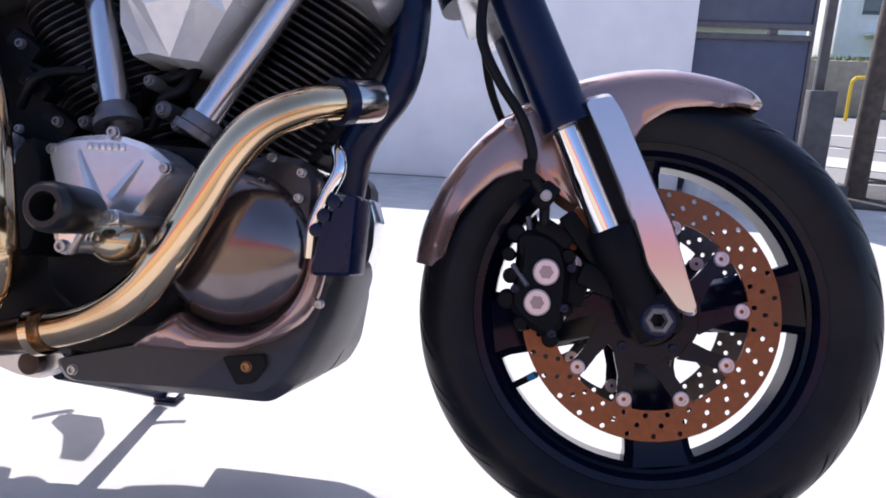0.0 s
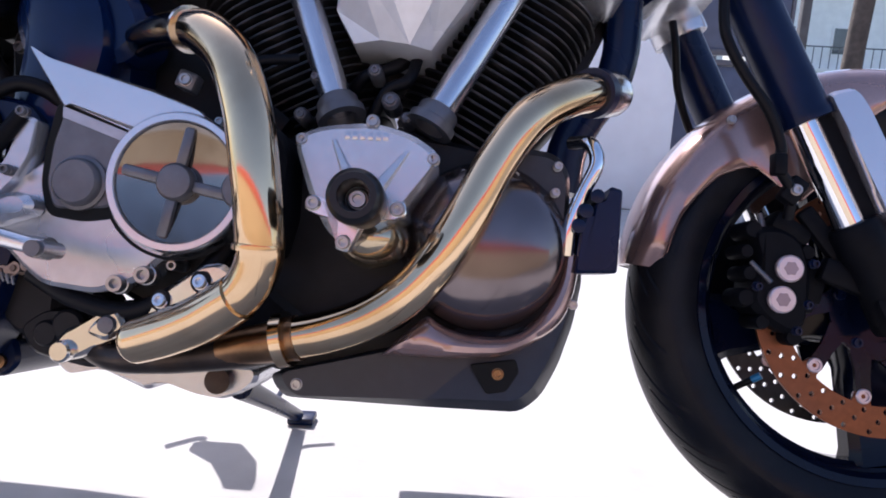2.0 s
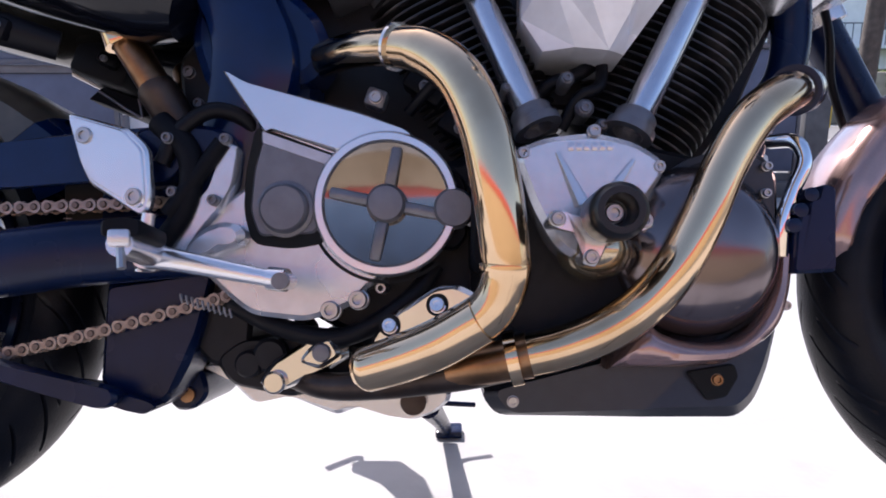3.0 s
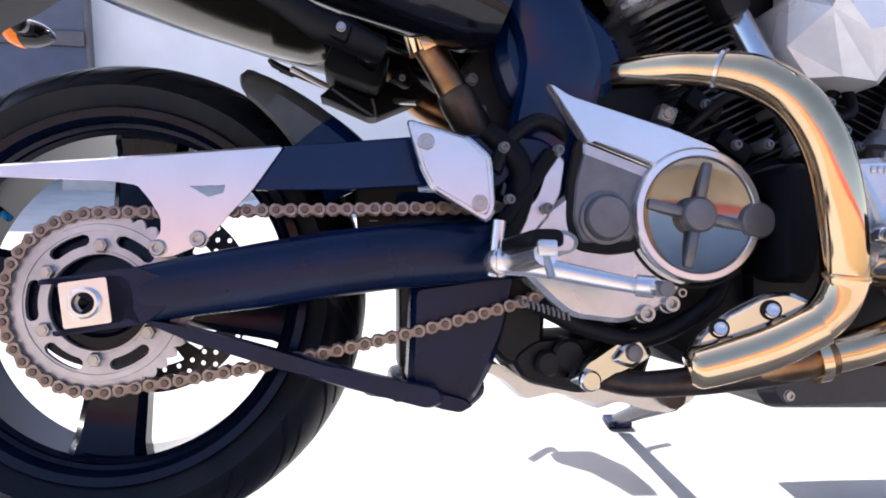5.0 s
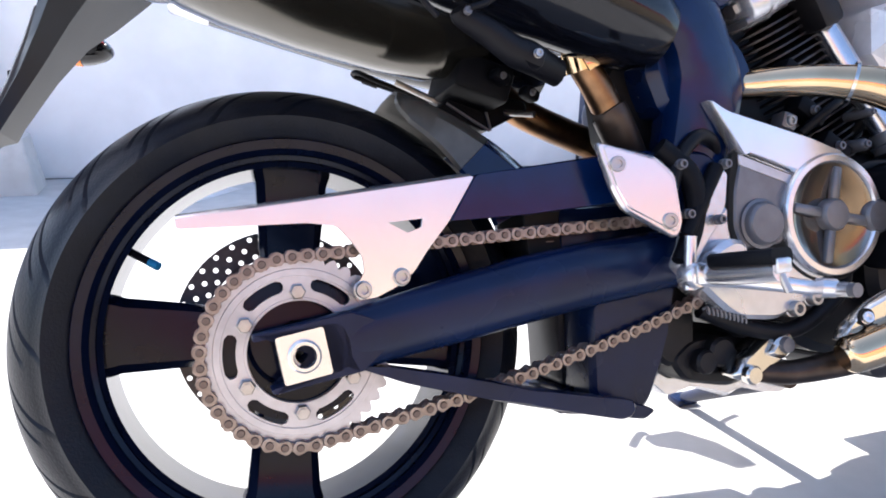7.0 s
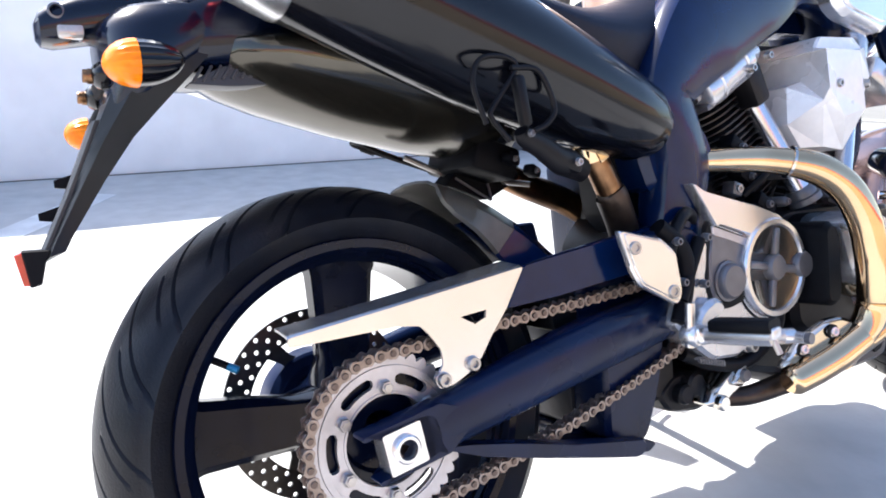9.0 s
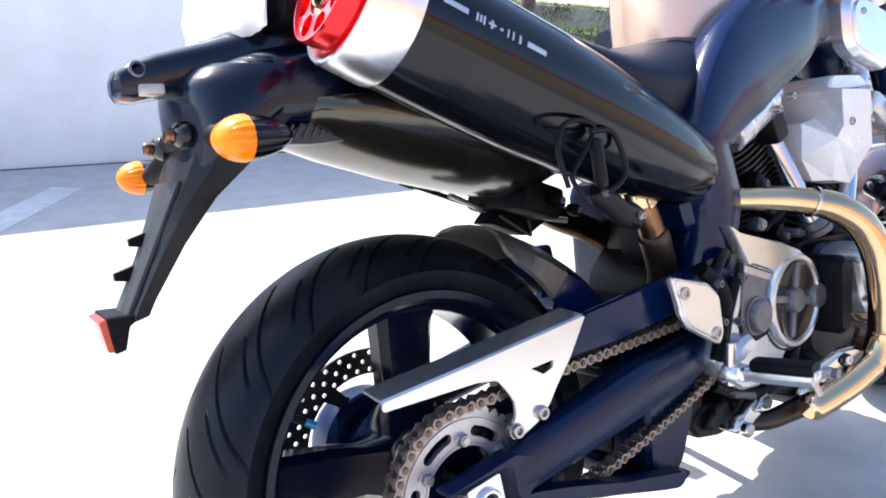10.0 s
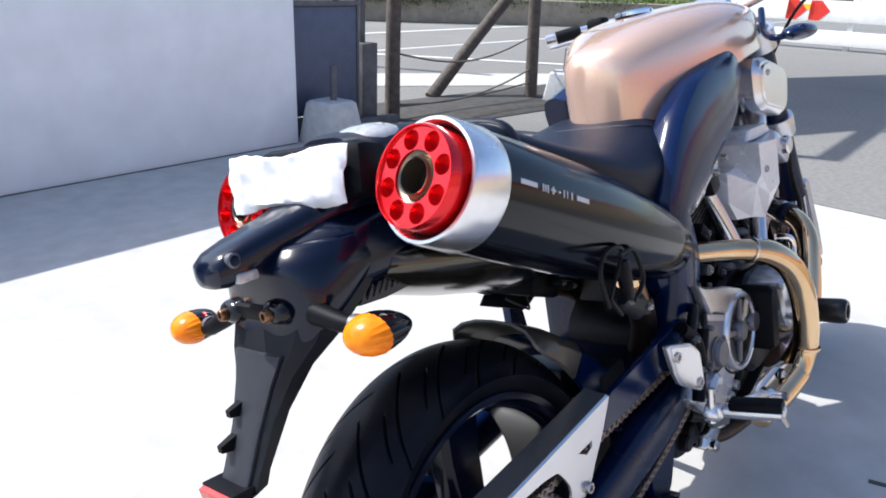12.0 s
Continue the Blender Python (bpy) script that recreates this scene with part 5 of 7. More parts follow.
# oil pipe, dark regulator box and front down tube
part("oil_pipe", tube(None, [(1.120, -0.15, 0.480), (1.138, -0.175, 0.474), (1.144, -0.182, 0.450), (1.130, -0.182, 0.418), (1.117, -0.182, 0.383), (1.114, -0.180, 0.345)], 0.0085, 14), M_CHROME, engine, "chrome oil pipe")
oc = part("oil_cooler", plate(None, [(1.06, 0.32), (1.118, 0.318), (1.124, 0.36), (1.124, 0.41), (1.116, 0.44), (1.06, 0.44)], 0.14, 0.045, r=0.008, bevel=0.006), M_SATIN, bike, "black oil cooler with a bright edge")
part("bright_edge", plate(None, [(1.1195, 0.320), (1.127, 0.330), (1.136, 0.365), (1.136, 0.405), (1.126, 0.438), (1.118, 0.438), (1.1255, 0.41), (1.1255, 0.36)], 0.125, 0.055, r=0.002, bevel=0.002), M_CHROME, oc, "bright metal edge")
rb = part("regulator", plate(None, [(1.150, 0.325), (1.196, 0.327), (1.200, 0.420), (1.186, 0.424), (1.183, 0.410), (1.172, 0.408), (1.168, 0.392), (1.158, 0.390), (1.154, 0.372)], -0.125, -0.195, r=0.004, bevel=0.004), M_SATIN, bike, "black regulator box in front of the engine")
for k, (x, z) in enumerate(((1.160, 0.395), (1.172, 0.412), (1.152, 0.378))):
    part("knuckle", lathe(None, [(0.0, 0.0), (0.008, 0.0), (0.008, 0.05), (0.0, 0.052)], axis_y(x, -0.145, z), 12), M_SATIN, rb)
part("stay", box(None, (1.14, -0.14, 0.37), (0.05, 0.02, 0.02), None, 0.003), M_SATIN, rb)
rb.matrix_basis = pose(-0.028, 0, 0)
part("down_tube", tube(None, [(1.194, -0.060, 0.747), (1.196, -0.060, 0.685), (1.196, -0.060, 0.655), (1.193, -0.060, 0.616), (1.180, -0.060, 0.574), (1.151, -0.060, 0.534), (1.129, -0.060, 0.491), (1.120, -0.060, 0.433)], [0.026, 0.026, 0.025, 0.024, 0.024, 0.025, 0.026, 0.026], 18), M_SATIN, bike, "black frame down tube")

# ---- exhaust headers ----
fp = part("exhaust_pipe", tube(None, [(1.155, -0.150, 0.538), (1.135, -0.185, 0.530), (1.105, -0.215, 0.516), (1.063, -0.240, 0.486), (1.028, -0.250, 0.435), (1.002, -0.255, 0.382), (0.974, -0.256, 0.333), (0.945, -0.252, 0.298), (0.905, -0.245, 0.270), (0.860, -0.236, 0.252), (0.812, -0.228, 0.241)], 0.0225, 24, 8), M_PIPE, bike, "polished steel front exhaust pipe")
part("port_sleeve", lathe(None, [(0.015, 0.0), (0.0265, 0.0), (0.0275, 0.004), (0.0275, 0.05), (0.026, 0.056), (0.015, 0.056)], along((1.138, -0.178, 0.532), (1.188, -0.108, 0.553)), 32, loop=True), M_SHIELD, fp, "bright exhaust port sleeve")
part("clamp_ring", lathe(None, [(0.022, -0.008), (0.0285, -0.008), (0.0285, 0.008), (0.022, 0.008)], along((1.140, -0.176, 0.533), (1.188, -0.108, 0.553)), 32, loop=True), M_SATIN, fp)
part("front_joint", tube(None, [(0.828, -0.230, 0.244), (0.805, -0.227, 0.239), (0.775, -0.223, 0.233), (0.745, -0.215, 0.226)], [0.0245, 0.0225, 0.021, 0.0195], 22, 5), M_BURNT, fp, "heat-tinted pipe joint")
part("clamp_ring", lathe(None, [(0.02, -0.006), (0.0295, -0.006), (0.0295, 0.006), (0.02, 0.006)], along((0.812, -0.228, 0.241), (0.77, -0.222, 0.232)), 28, loop=True), M_PIPE, fp)
rp = part("exhaust_pipe", tube(None, [(0.590, -0.145, 0.585), (0.640, -0.195, 0.580), (0.680, -0.228, 0.572), (0.722, -0.260, 0.556), (0.757, -0.285, 0.522), (0.780, -0.298, 0.470), (0.792, -0.301, 0.410), (0.799, -0.297, 0.350), (0.799, -0.292, 0.322), (0.782, -0.284, 0.290), (0.738, -0.269, 0.262), (0.697, -0.254, 0.245), (0.672, -0.246, 0.236)], [0.0195, 0.0195, 0.0205, 0.0245, 0.0245, 0.0245, 0.0245, 0.0240, 0.0235, 0.0230, 0.022, 0.022, 0.022], 24, 8), M_PIPE, bike, "polished steel rear exhaust pipe")
part("clamp_ring", lathe(None, [(0.018, -0.002), (0.0254, -0.002), (0.0254, 0.002), (0.018, 0.002)], along((0.694, -0.239, 0.568), (0.722, -0.260, 0.556)), 28, loop=True), M_SHIELD, rp)
part("weld_ring", lathe(None, [(0.02, -0.003), (0.0252, -0.003), (0.0256, 0.0), (0.0252, 0.003), (0.02, 0.003)], along((0.799, -0.297, 0.334), (0.798, -0.294, 0.31)), 28, loop=True), M_PIPE, rp)
# heat shield with two bolts
def on_pipe(x, z):
    return -0.43 * (x - 0.685)
TG = [(0.658, 0.249), (0.667, 0.267), (0.692, 0.292), (0.733, 0.316), (0.755, 0.318), (0.782, 0.303), (0.776, 0.293), (0.728, 0.273), (0.667, 0.247)]
hs = part("heat_shield", plate(None, TG, -0.228, -0.243, r=0.007, bevel=0.006, dish=on_pipe), M_SHIELD, rp, "polished steel heat shield")
# Black discs round both bolts paint the shade of their recesses.
part("recess_shade", rod(None, (0.685, -0.244, 0.277), (0.6846, -0.2465, 0.277), 0.0112, 24), M_VOID, hs)
bolt(hs, (0.685, -0.246, 0.277), 0.0075, 0.005, (-0.2, -1, 0.2), material=M_GUARD)
part("recess_shade", rod(None, (0.734, -0.265, 0.298), (0.7336, -0.2675, 0.298), 0.0112, 24), M_VOID, hs)
bolt(hs, (0.734, -0.267, 0.298), 0.0075, 0.005, (-0.2, -1, 0.2), material=M_GUARD)
part("sleeve", tube(None, [(0.778, -0.284, 0.285), (0.735, -0.267, 0.260), (0.692, -0.252, 0.243), (0.660, -0.242, 0.233), (0.650, -0.239, 0.230)], [0.0245, 0.0255, 0.0250, 0.0235, 0.016], 22), M_PIPE, rp, "polished outer sleeve")
part("collector", tube(None, [(0.815, -0.222, 0.238), (0.77, -0.218, 0.228), (0.73, -0.212, 0.221), (0.67, -0.20, 0.212), (0.607, -0.18, 0.208), (0.55, -0.14, 0.222)], [0.020, 0.020, 0.019, 0.017, 0.015, 0.016], 20), M_SOOT, bike, "sooty exhaust collector")
sh = part("lower_guard", plate(None, [(0.532, 0.212), (0.548, 0.236), (0.618, 0.276), (0.636, 0.240), (0.597, 0.217), (0.556, 0.202)], -0.155, -0.188, r=0.007, bevel=0.008), M_SHIELD, bike, "polished steel guard on the exhaust valve box")
part("raised_box", plate(None, [(0.580, 0.236), (0.592, 0.252), (0.616, 0.264), (0.628, 0.243), (0.604, 0.227)], -0.186, -0.197, r=0.006, bevel=0.005), M_SHIELD, sh)
part("stub", lathe(None, [(0.0, 0.0), (0.0115, 0.0), (0.0125, 0.003), (0.0125, 0.012), (0.010, 0.015), (0.0, 0.015)], axis_y(0.554, -0.184, 0.214), 24), M_SHIELD, sh)
part("boss", lathe(None, [(0.0, 0.0), (0.011, 0.0), (0.009, 0.006), (0.0, 0.007)], axis_y(0.606, -0.196, 0.246), 24), M_GREY, sh)
# underside castings, link arm and stand lug
part("lower_casting", plate(None, [(0.430, 0.222), (0.468, 0.222), (0.500, 0.198), (0.56, 0.200), (0.66, 0.190), (0.746, 0.190), (0.746, 0.176), (0.729, 0.161), (0.701, 0.151), (0.673, 0.155), (0.631, 0.168), (0.604, 0.158), (0.541, 0.183), (0.499, 0.174), (0.472, 0.200)], 0.02, -0.085, r=0.007, bevel=0.006), M_ALU, engine, "silver underside casting")
part("link_arm", plate(None, [(0.33, 0.205), (0.41, 0.222), (0.443, 0.217), (0.450, 0.187), (0.432, 0.169), (0.408, 0.168), (0.40, 0.187), (0.33, 0.175)], 0.03, -0.10, r=0.01, bevel=0.005), M_SATIN, bike, "black suspension link arm")
part("link_pin", lathe(None, [(0.0, 0.0), (0.009, 0.0), (0.009, 0.006), (0.0, 0.007)], axis_y(0.425, -0.10, 0.188), 20), M_BURNT, bike)
part("drain_boss", lathe(None, [(0.0, -0.02), (0.016, -0.02), (0.016, 0.012), (0.0, 0.014)], axis_y(0.700, -0.09, 0.176), 24), M_SOOT, engine)
for x, z, r in ((0.60, 0.255, 0.012), (0.635, 0.262, 0.009), (0.575, 0.268, 0.014), (0.54, 0.24, 0.02), (0.515, 0.23, 0.016)):
    part("fitting", lathe(None, [(0.0, -0.03), (r, -0.03), (r, 0.008), (r * 0.8, 0.012), (0.0, 0.012)], axis_y(x, -0.15, z), 18), M_BLACK, engine)
part("lower_hose", tube(None, [(0.50, -0.17, 0.30), (0.56, -0.18, 0.272), (0.63, -0.185, 0.262), (0.70, -0.19, 0.30), (0.73, -0.18, 0.34)], 0.011, 12), M_HOSE, engine)

# side stand on the far side
st = part("side_stand", tube(None, [(0.716, -0.055, 0.163), (0.727, 0.070, 0.124), (0.736, 0.192, 0.085)], [0.016, 0.013, 0.011], 14), M_SATIN, bike, "black steel side stand")
GP = STAND.inverted() @ Vector((0.741, 0.222, 0.007))
part("foot", box(None, GP, (0.044, 0.036, 0.013), pose(0, 0, 0, LEAN, 0, 0), 0.004), M_SATIN, st)
part("tang", tube(None, [(0.728, 0.085, 0.124), (0.724, 0.140, 0.135), (0.735, 0.166, 0.130), (0.784, 0.178, 0.125)], 0.0042, 10), M_SATIN, st)

# ---- swing arm ----
def beam(s):
    """One side of the swing arm: a tapered upper beam; on the near side a lower brace and a slotted end."""
    rings = []
    for x, zt, zb, yc, w in ((0.050, 0.346, 0.283, 0.192, 0.0145), (0.10, 0.357, 0.291, 0.190, 0.018), (0.18, 0.373, 0.300, 0.186, 0.024), (0.25, 0.386, 0.310, 0.183, 0.028), (0.325, 0.395, 0.320, 0.180, 0.030), (0.40, 0.400, 0.326, 0.174, 0.029), (0.46, 0.405, 0.331, 0.166, 0.026), (0.52, 0.41, 0.335, 0.162, 0.024)):
        c, h = (zt + zb) / 2, (zt - zb) / 2
        y = -yc if s > 0 else 0.110
        rings.append([(x, y - w * s * math.copysign(abs(math.cos(a)) ** 0.7, math.cos(a)), c + h * math.copysign(abs(math.sin(a)) ** 0.7, math.sin(a))) for a in np.linspace(0, 2 * math.pi, 24, endpoint=False)])
    bm = skin(bmesh.new(), rings)
    if s > 0:
        bar = [(0.045, 0.293), (0.063, 0.285), (0.107, 0.265), (0.197, 0.235), (0.26, 0.216), (0.325, 0.198), (0.366, 0.187), (0.378, 0.190), (0.384, 0.198), (0.380, 0.208), (0.362, 0.212), (0.328, 0.220), (0.268, 0.235), (0.207, 0.2525), (0.149, 0.2695), (0.09, 0.285)]
        plate(bm, bar, -0.1775, -0.200, r=0.008, bevel=0.005)
        c, q = math.cos(radians(8)), math.sin(radians(8))
        slot = [(-0.044, 0.0305), (0.055, 0.0310), (0.085, 0.014), (0.085, -0.014), (0.055, -0.0310), (-0.036, -0.0305), (-0.038, -0.0250), (0.038, -0.0250), (0.046, -0.018), (0.049, 0.0), (0.046, 0.018), (0.038, 0.0250), (-0.045, 0.0250)]
        plate(bm, [(SX + u * c - v * q, SZ + 0.001 + u * q + v * c) for u, v in slot], -0.179, -0.2065, r=0.003, bevel=0.0012)
    return bm
sw = part("swing_arm", beam(1), M_SATIN, bike, "black braced swing arm")
part("far_arm", beam(-1), M_SATIN, sw)
part("cross_member", box(None, (0.405, -0.028, 0.388), (0.15, 0.22, 0.105), None, 0.012), M_SATIN, sw)
part("gusset", plate(None, [(0.345, 0.209), (0.351, 0.325), (0.475, 0.340), (0.462, 0.277), (0.448, 0.232), (0.425, 0.190), (0.405, 0.178), (0.388, 0.182)], -0.095, -0.162, r=0.008, bevel=0.008), M_SATIN, sw)
part("brace_floor", plate(None, [(0.290, 0.208), (0.296, 0.201), (0.363, 0.189), (0.385, 0.182), (0.405, 0.178), (0.420, 0.186), (0.412, 0.192), (0.390, 0.199), (0.363, 0.199)], -0.09, -0.180, r=0.004, bevel=0.002), M_SATIN, sw)
part("inner_panel", plate(None, [(0.340, 0.40), (0.46, 0.41), (0.47, 0.30), (0.43, 0.22), (0.38, 0.205), (0.340, 0.212)], 0.0, -0.092, r=0.01, bevel=0.004), M_PAN, sw)
part("lower_cross", box(None, (0.395, -0.07, 0.235), (0.04, 0.14, 0.06), None, 0.01), M_SATIN, sw)
part("inner_guard", plate(None, [(0.288, 0.372), (0.36, 0.372), (0.36, 0.468), (0.282, 0.462)], -0.05, -0.132, r=0.006, bevel=0.004), M_BLACK, sw)
ring = [polar(0.0110, a) for a in range(0, 360, 15)]
turn = pose(0, 0, 0, 0, -8, 0)
ab = part("axle_block", pierced([rounded([(-0.0240, -0.0240), (0.0240, -0.0240), (0.0240, 0.0240), (-0.0240, 0.0240)], 0.003), ring], lambda u, v, d: turn @ Vector((u, 0, v)) + Vector((SX, d, SZ + 0.001)), -0.181, -0.2095), M_GUARD, sw, "silver axle adjuster block")
part("axle_end", lathe(None, [(0.0105, -0.02), (0.0165, -0.02), (0.0165, 0.005), (0.0145, 0.007), (0.0115, 0.007), (0.0105, 0.002)], axis_y(SX, -0.2085, SZ + 0.001), 32, loop=True), M_GUARD, ab)

part("adjuster", rod(None, (0.028, -0.197, 0.311), (0.056, -0.197, 0.315), 0.0038, 12), M_BOLT, ab)
part("adjuster_nut", rod(None, (0.031, -0.197, 0.3115), (0.037, -0.197, 0.3125), 0.0075, 6), M_BOLT, ab)
part("adjuster_nut", rod(None, (0.048, -0.197, 0.314), (0.052, -0.197, 0.3145), 0.0070, 6), M_BOLT, ab)
part("axle", lathe(None, [(0.0085, -0.15), (0.0110, -0.15), (0.0110, 0.205), (0.0085, 0.205)], axis_y(SX, 0, SZ + 0.001), 28, loop=True), M_BOLT, sw, "hollow steel axle")

# chain guard: silver rear blade, dark front shield
CG = [(-0.105, 0.451), (0.013, 0.461), (0.204, 0.479), (0.172, 0.432), (0.145, 0.402), (0.128, 0.380), (0.108, 0.366), (0.086, 0.357), (0.066, 0.356), (0.062, 0.366), (0.075, 0.384), (0.074, 0.400), (0.063, 0.418), (0.050, 0.434), (0.02, 0.439), (-0.105, 0.441)]

cg = part("chain_guard", pierced([[tuple(p) for p in rounded(CG, 0.004, 2)], [(0.104, 0.434), (0.142, 0.436), (0.140, 0.427), (0.124, 0.422)]], lambda u, v, d: (u, d, v), -0.186, -0.190), M_GUARD, bike, "brushed aluminium chain guard")
bm = bmesh.new()
skin(bm, [[(x, -0.190, z), (x, -0.187, z + 0.003), (x, -0.150, z + 0.007), (x, -0.150, z + 0.004), (x, -0.186, z), (x, -0.187, z - 0.002)] for x, z in ((-0.105, 0.4505), (0.013, 0.4605), (0.2, 0.4785))])
part("top_flange", bm, M_GUARD, cg)
for x, z in ((0.072, 0.366), (0.114, 0.376)):
    bolt(cg, (x, -0.190, z), 0.0085, 0.007)
part("chain_shield", plate(None, [(0.204, 0.480), (0.354, 0.495), (0.470, 0.502), (0.470, 0.455), (0.388, 0.440), (0.262, 0.432), (0.172, 0.431)], -0.180, -0.190, r=0.004, bevel=0.003), M_NAVY, bike, "gloss black chain shield")
# hugger over the rear tyre
def hugger(a0, a1):
    rings = []
    for ang in np.linspace(a0, a1, 24):
        R = float(np.interp(ang, [24, 29.5, 36, 43.4, 51.6, 60.4], [0.375, 0.362, 0.352, 0.341, 0.333, 0.326]))
        rs = float(np.interp(ang, [24, 41, 57, 60.5, 61.8], [0.277, 0.280, 0.288, 0.297, 0.306]))
        w = np.interp(ang, [24, 50, 58, 61.8], [0.100, 0.098, 0.092, 0.080])
        c, s = math.cos(radians(ang)), math.sin(radians(ang))
        prof = [(rs, -w), (max(rs + 0.001, R - 0.024), -w * 0.97), (R - 0.008, -w * 0.8), (R, -w * 0.45), (R + 0.002, 0), (R, w * 0.45), (R - 0.008, w * 0.8), (max(rs + 0.001, R - 0.024), w * 0.97), (rs, w)]
        rings.append([(RA[0] + r * c, y - 0.03, RA[2] + r * s) for r, y in prof] + [(RA[0] + (r - 0.004) * c, y * 0.96 - 0.03, RA[2] + (r - 0.004) * s) for r, y in prof[::-1]])
    return skin(bmesh.new(), rings)
hu = part("hugger", hugger(40.6, 61.8), M_DUSTY, bike, "dusty grey plastic rear hugger")
part("front_piece", hugger(24, 40.5), M_NAVY, hu, "gloss black front piece")

# ---- foot rest side: heel plate, hanger, brake pedal, peg ----
HP = [(0.338, 0.508), (0.408, 0.488), (0.432, 0.466), (0.437, 0.408), (0.428, 0.392), (0.366, 0.429), (0.354, 0.452)]
hp = part("heel_plate", plate(None, HP, -0.214, -0.224, r=0.008, bevel=0.003), M_GUARD, bike, "satin aluminium heel plate")
hp.matrix_basis = pose(0.34, -0.219, 0, 0, 0, -8) @ pose(-0.34, 0.219, 0)
HPI = [(0.345, 0.503), (0.405, 0.485), (0.427, 0.463), (0.431, 0.411), (0.426, 0.400), (0.370, 0.432), (0.359, 0.453)]
part("raised_field", plate(None, HPI, -0.222, -0.2262, r=0.006, bevel=0.0015), M_GUARD, hp)
for x, z in ((0.361, 0.481), (0.419, 0.414)):
    bolt(hp, (x, -0.2255, z), 0.009, 0.0035)
hang = part("footrest_hanger", tube(None, [(0.43, -0.205, 0.50), (0.462, -0.212, 0.470), (0.470, -0.215, 0.440), (0.462, -0.216, 0.400), (0.440, -0.22, 0.365)], [0.014, 0.014, 0.013, 0.012, 0.011], 14), M_PLAST, bike, "black cast footrest hanger")
part("lug", plate(None, [(0.40, 0.49), (0.45, 0.50), (0.50, 0.492), (0.52, 0.47), (0.505, 0.455), (0.47, 0.462), (0.44, 0.43), (0.40, 0.43)], -0.165, -0.210, r=0.012, bevel=0.006), M_SATIN, hang)
part("strut", rod(None, (0.447, -0.222, 0.395), (0.503, -0.215, 0.474), 0.0095, 18), M_PLAST, hang)
part("reservoir_hose", tube(None, [(0.437, -0.215, 0.452), (0.455, -0.212, 0.488), (0.488, -0.205, 0.512), (0.520, -0.19, 0.505), (0.535, -0.17, 0.48)], 0.009, 12), M_HOSE, hang)
for x, z in ((0.509, 0.476), (0.496, 0.411), (0.447, 0.478), (0.453, 0.42)):
    bolt(hang, (x, -0.224, z), 0.0055, 0.006, material=M_GREY)
part("casting", plate(None, [(0.455, 0.345), (0.475, 0.375), (0.500, 0.40), (0.515, 0.43), (0.52, 0.47), (0.505, 0.475), (0.49, 0.43), (0.46, 0.395), (0.44, 0.36)], -0.19, -0.215, r=0.006, bevel=0.004), M_ALU, hang, "silver casting")
bp = part("brake_pedal", tube(None, [(0.430, -0.250, 0.352), (0.470, -0.262, 0.346), (0.520, -0.268, 0.336), (0.560, -0.275, 0.328), (0.590, -0.280, 0.323)], [0.014, 0.0115, 0.0098, 0.0086, 0.008], 14, flat=0.6), M_GUARD, bike, "silver brake pedal")
part("pedal_tip", rod(None, (0.588, -0.272, 0.323), (0.590, -0.312, 0.323), 0.0085, 16), M_GUARD, bp)
part("tip_cap", rod(None, (0.590, -0.310, 0.323), (0.5905, -0.320, 0.323), 0.0080, 16), M_GREY, bp)
part("pedal_rubber", rod(None, (0.572, -0.285, 0.326), (0.590, -0.290, 0.324), 0.0115, 16), M_GUARD, bp)
part("pedal_pivot", lathe(None, [(0.0, 0.0), (0.016, 0.0), (0.016, 0.016), (0.012, 0.022), (0.0, 0.022)], axis_y(0.437, -0.235, 0.350), 24), M_GUARD, bp)
part("pedal_boss", plate(None, [(0.464, 0.350), (0.472, 0.367), (0.488, 0.382), (0.509, 0.388), (0.524, 0.384), (0.532, 0.374), (0.527, 0.363), (0.504, 0.356), (0.487, 0.349)], -0.205, -0.232, r=0.008, bevel=0.007), M_ALU, bp)
part("link_rod", rod(None, (0.437, -0.245, 0.395), (0.430, -0.245, 0.335), 0.007, 12), M_GUARD, bp)
part("spring", tube(None, [(0.463 + 0.0019 * k, -0.228 + 0.0045 * math.cos(k * 2.1), 0.308 - 0.0006 * k + 0.0045 * math.sin(k * 2.1)) for k in range(30)], 0.0014, 6, n=2), M_GREY, bp)
pg = part("foot_peg", tube(None, [(0.448, -0.262, 0.352), (0.452, -0.29, 0.353), (0.458, -0.352, 0.357)], [0.012, 0.013, 0.012], 14), M_GUARD, bike, "silver foot peg with a black rubber top")
bm = bmesh.new()
mm = along((0.449, -0.272, 0.366), (0.459, -0.352, 0.371))
skin(bm, [[mm @ Vector((w * math.copysign(abs(math.cos(a)) ** 0.5, math.cos(a)) , 0.0085 * math.copysign(abs(math.sin(a)) ** 0.5, math.sin(a)), h)) for a in np.linspace(0, 2 * math.pi, 20, endpoint=False)] for h, w in ((0.0, 0.016), (0.004, 0.018), (0.078, 0.018), (0.082, 0.015))])
part("rubber", bm, M_PLAST, pg, "black peg rubber")
part("peg_bracket", box(None, (0.442, -0.250, 0.352), (0.026, 0.026, 0.024), None, 0.006), M_GUARD, pg)
part("end_plate", box(None, (0.4585, -0.354, 0.362), (0.020, 0.007, 0.016), pose(0, 0, 0, 0, 0, 6), 0.0034), M_ALU, pg)
part("feeler", rod(None, (0.458, -0.350, 0.355), (0.462, -0.356, 0.335), 0.004, 8), M_BOLT, pg)

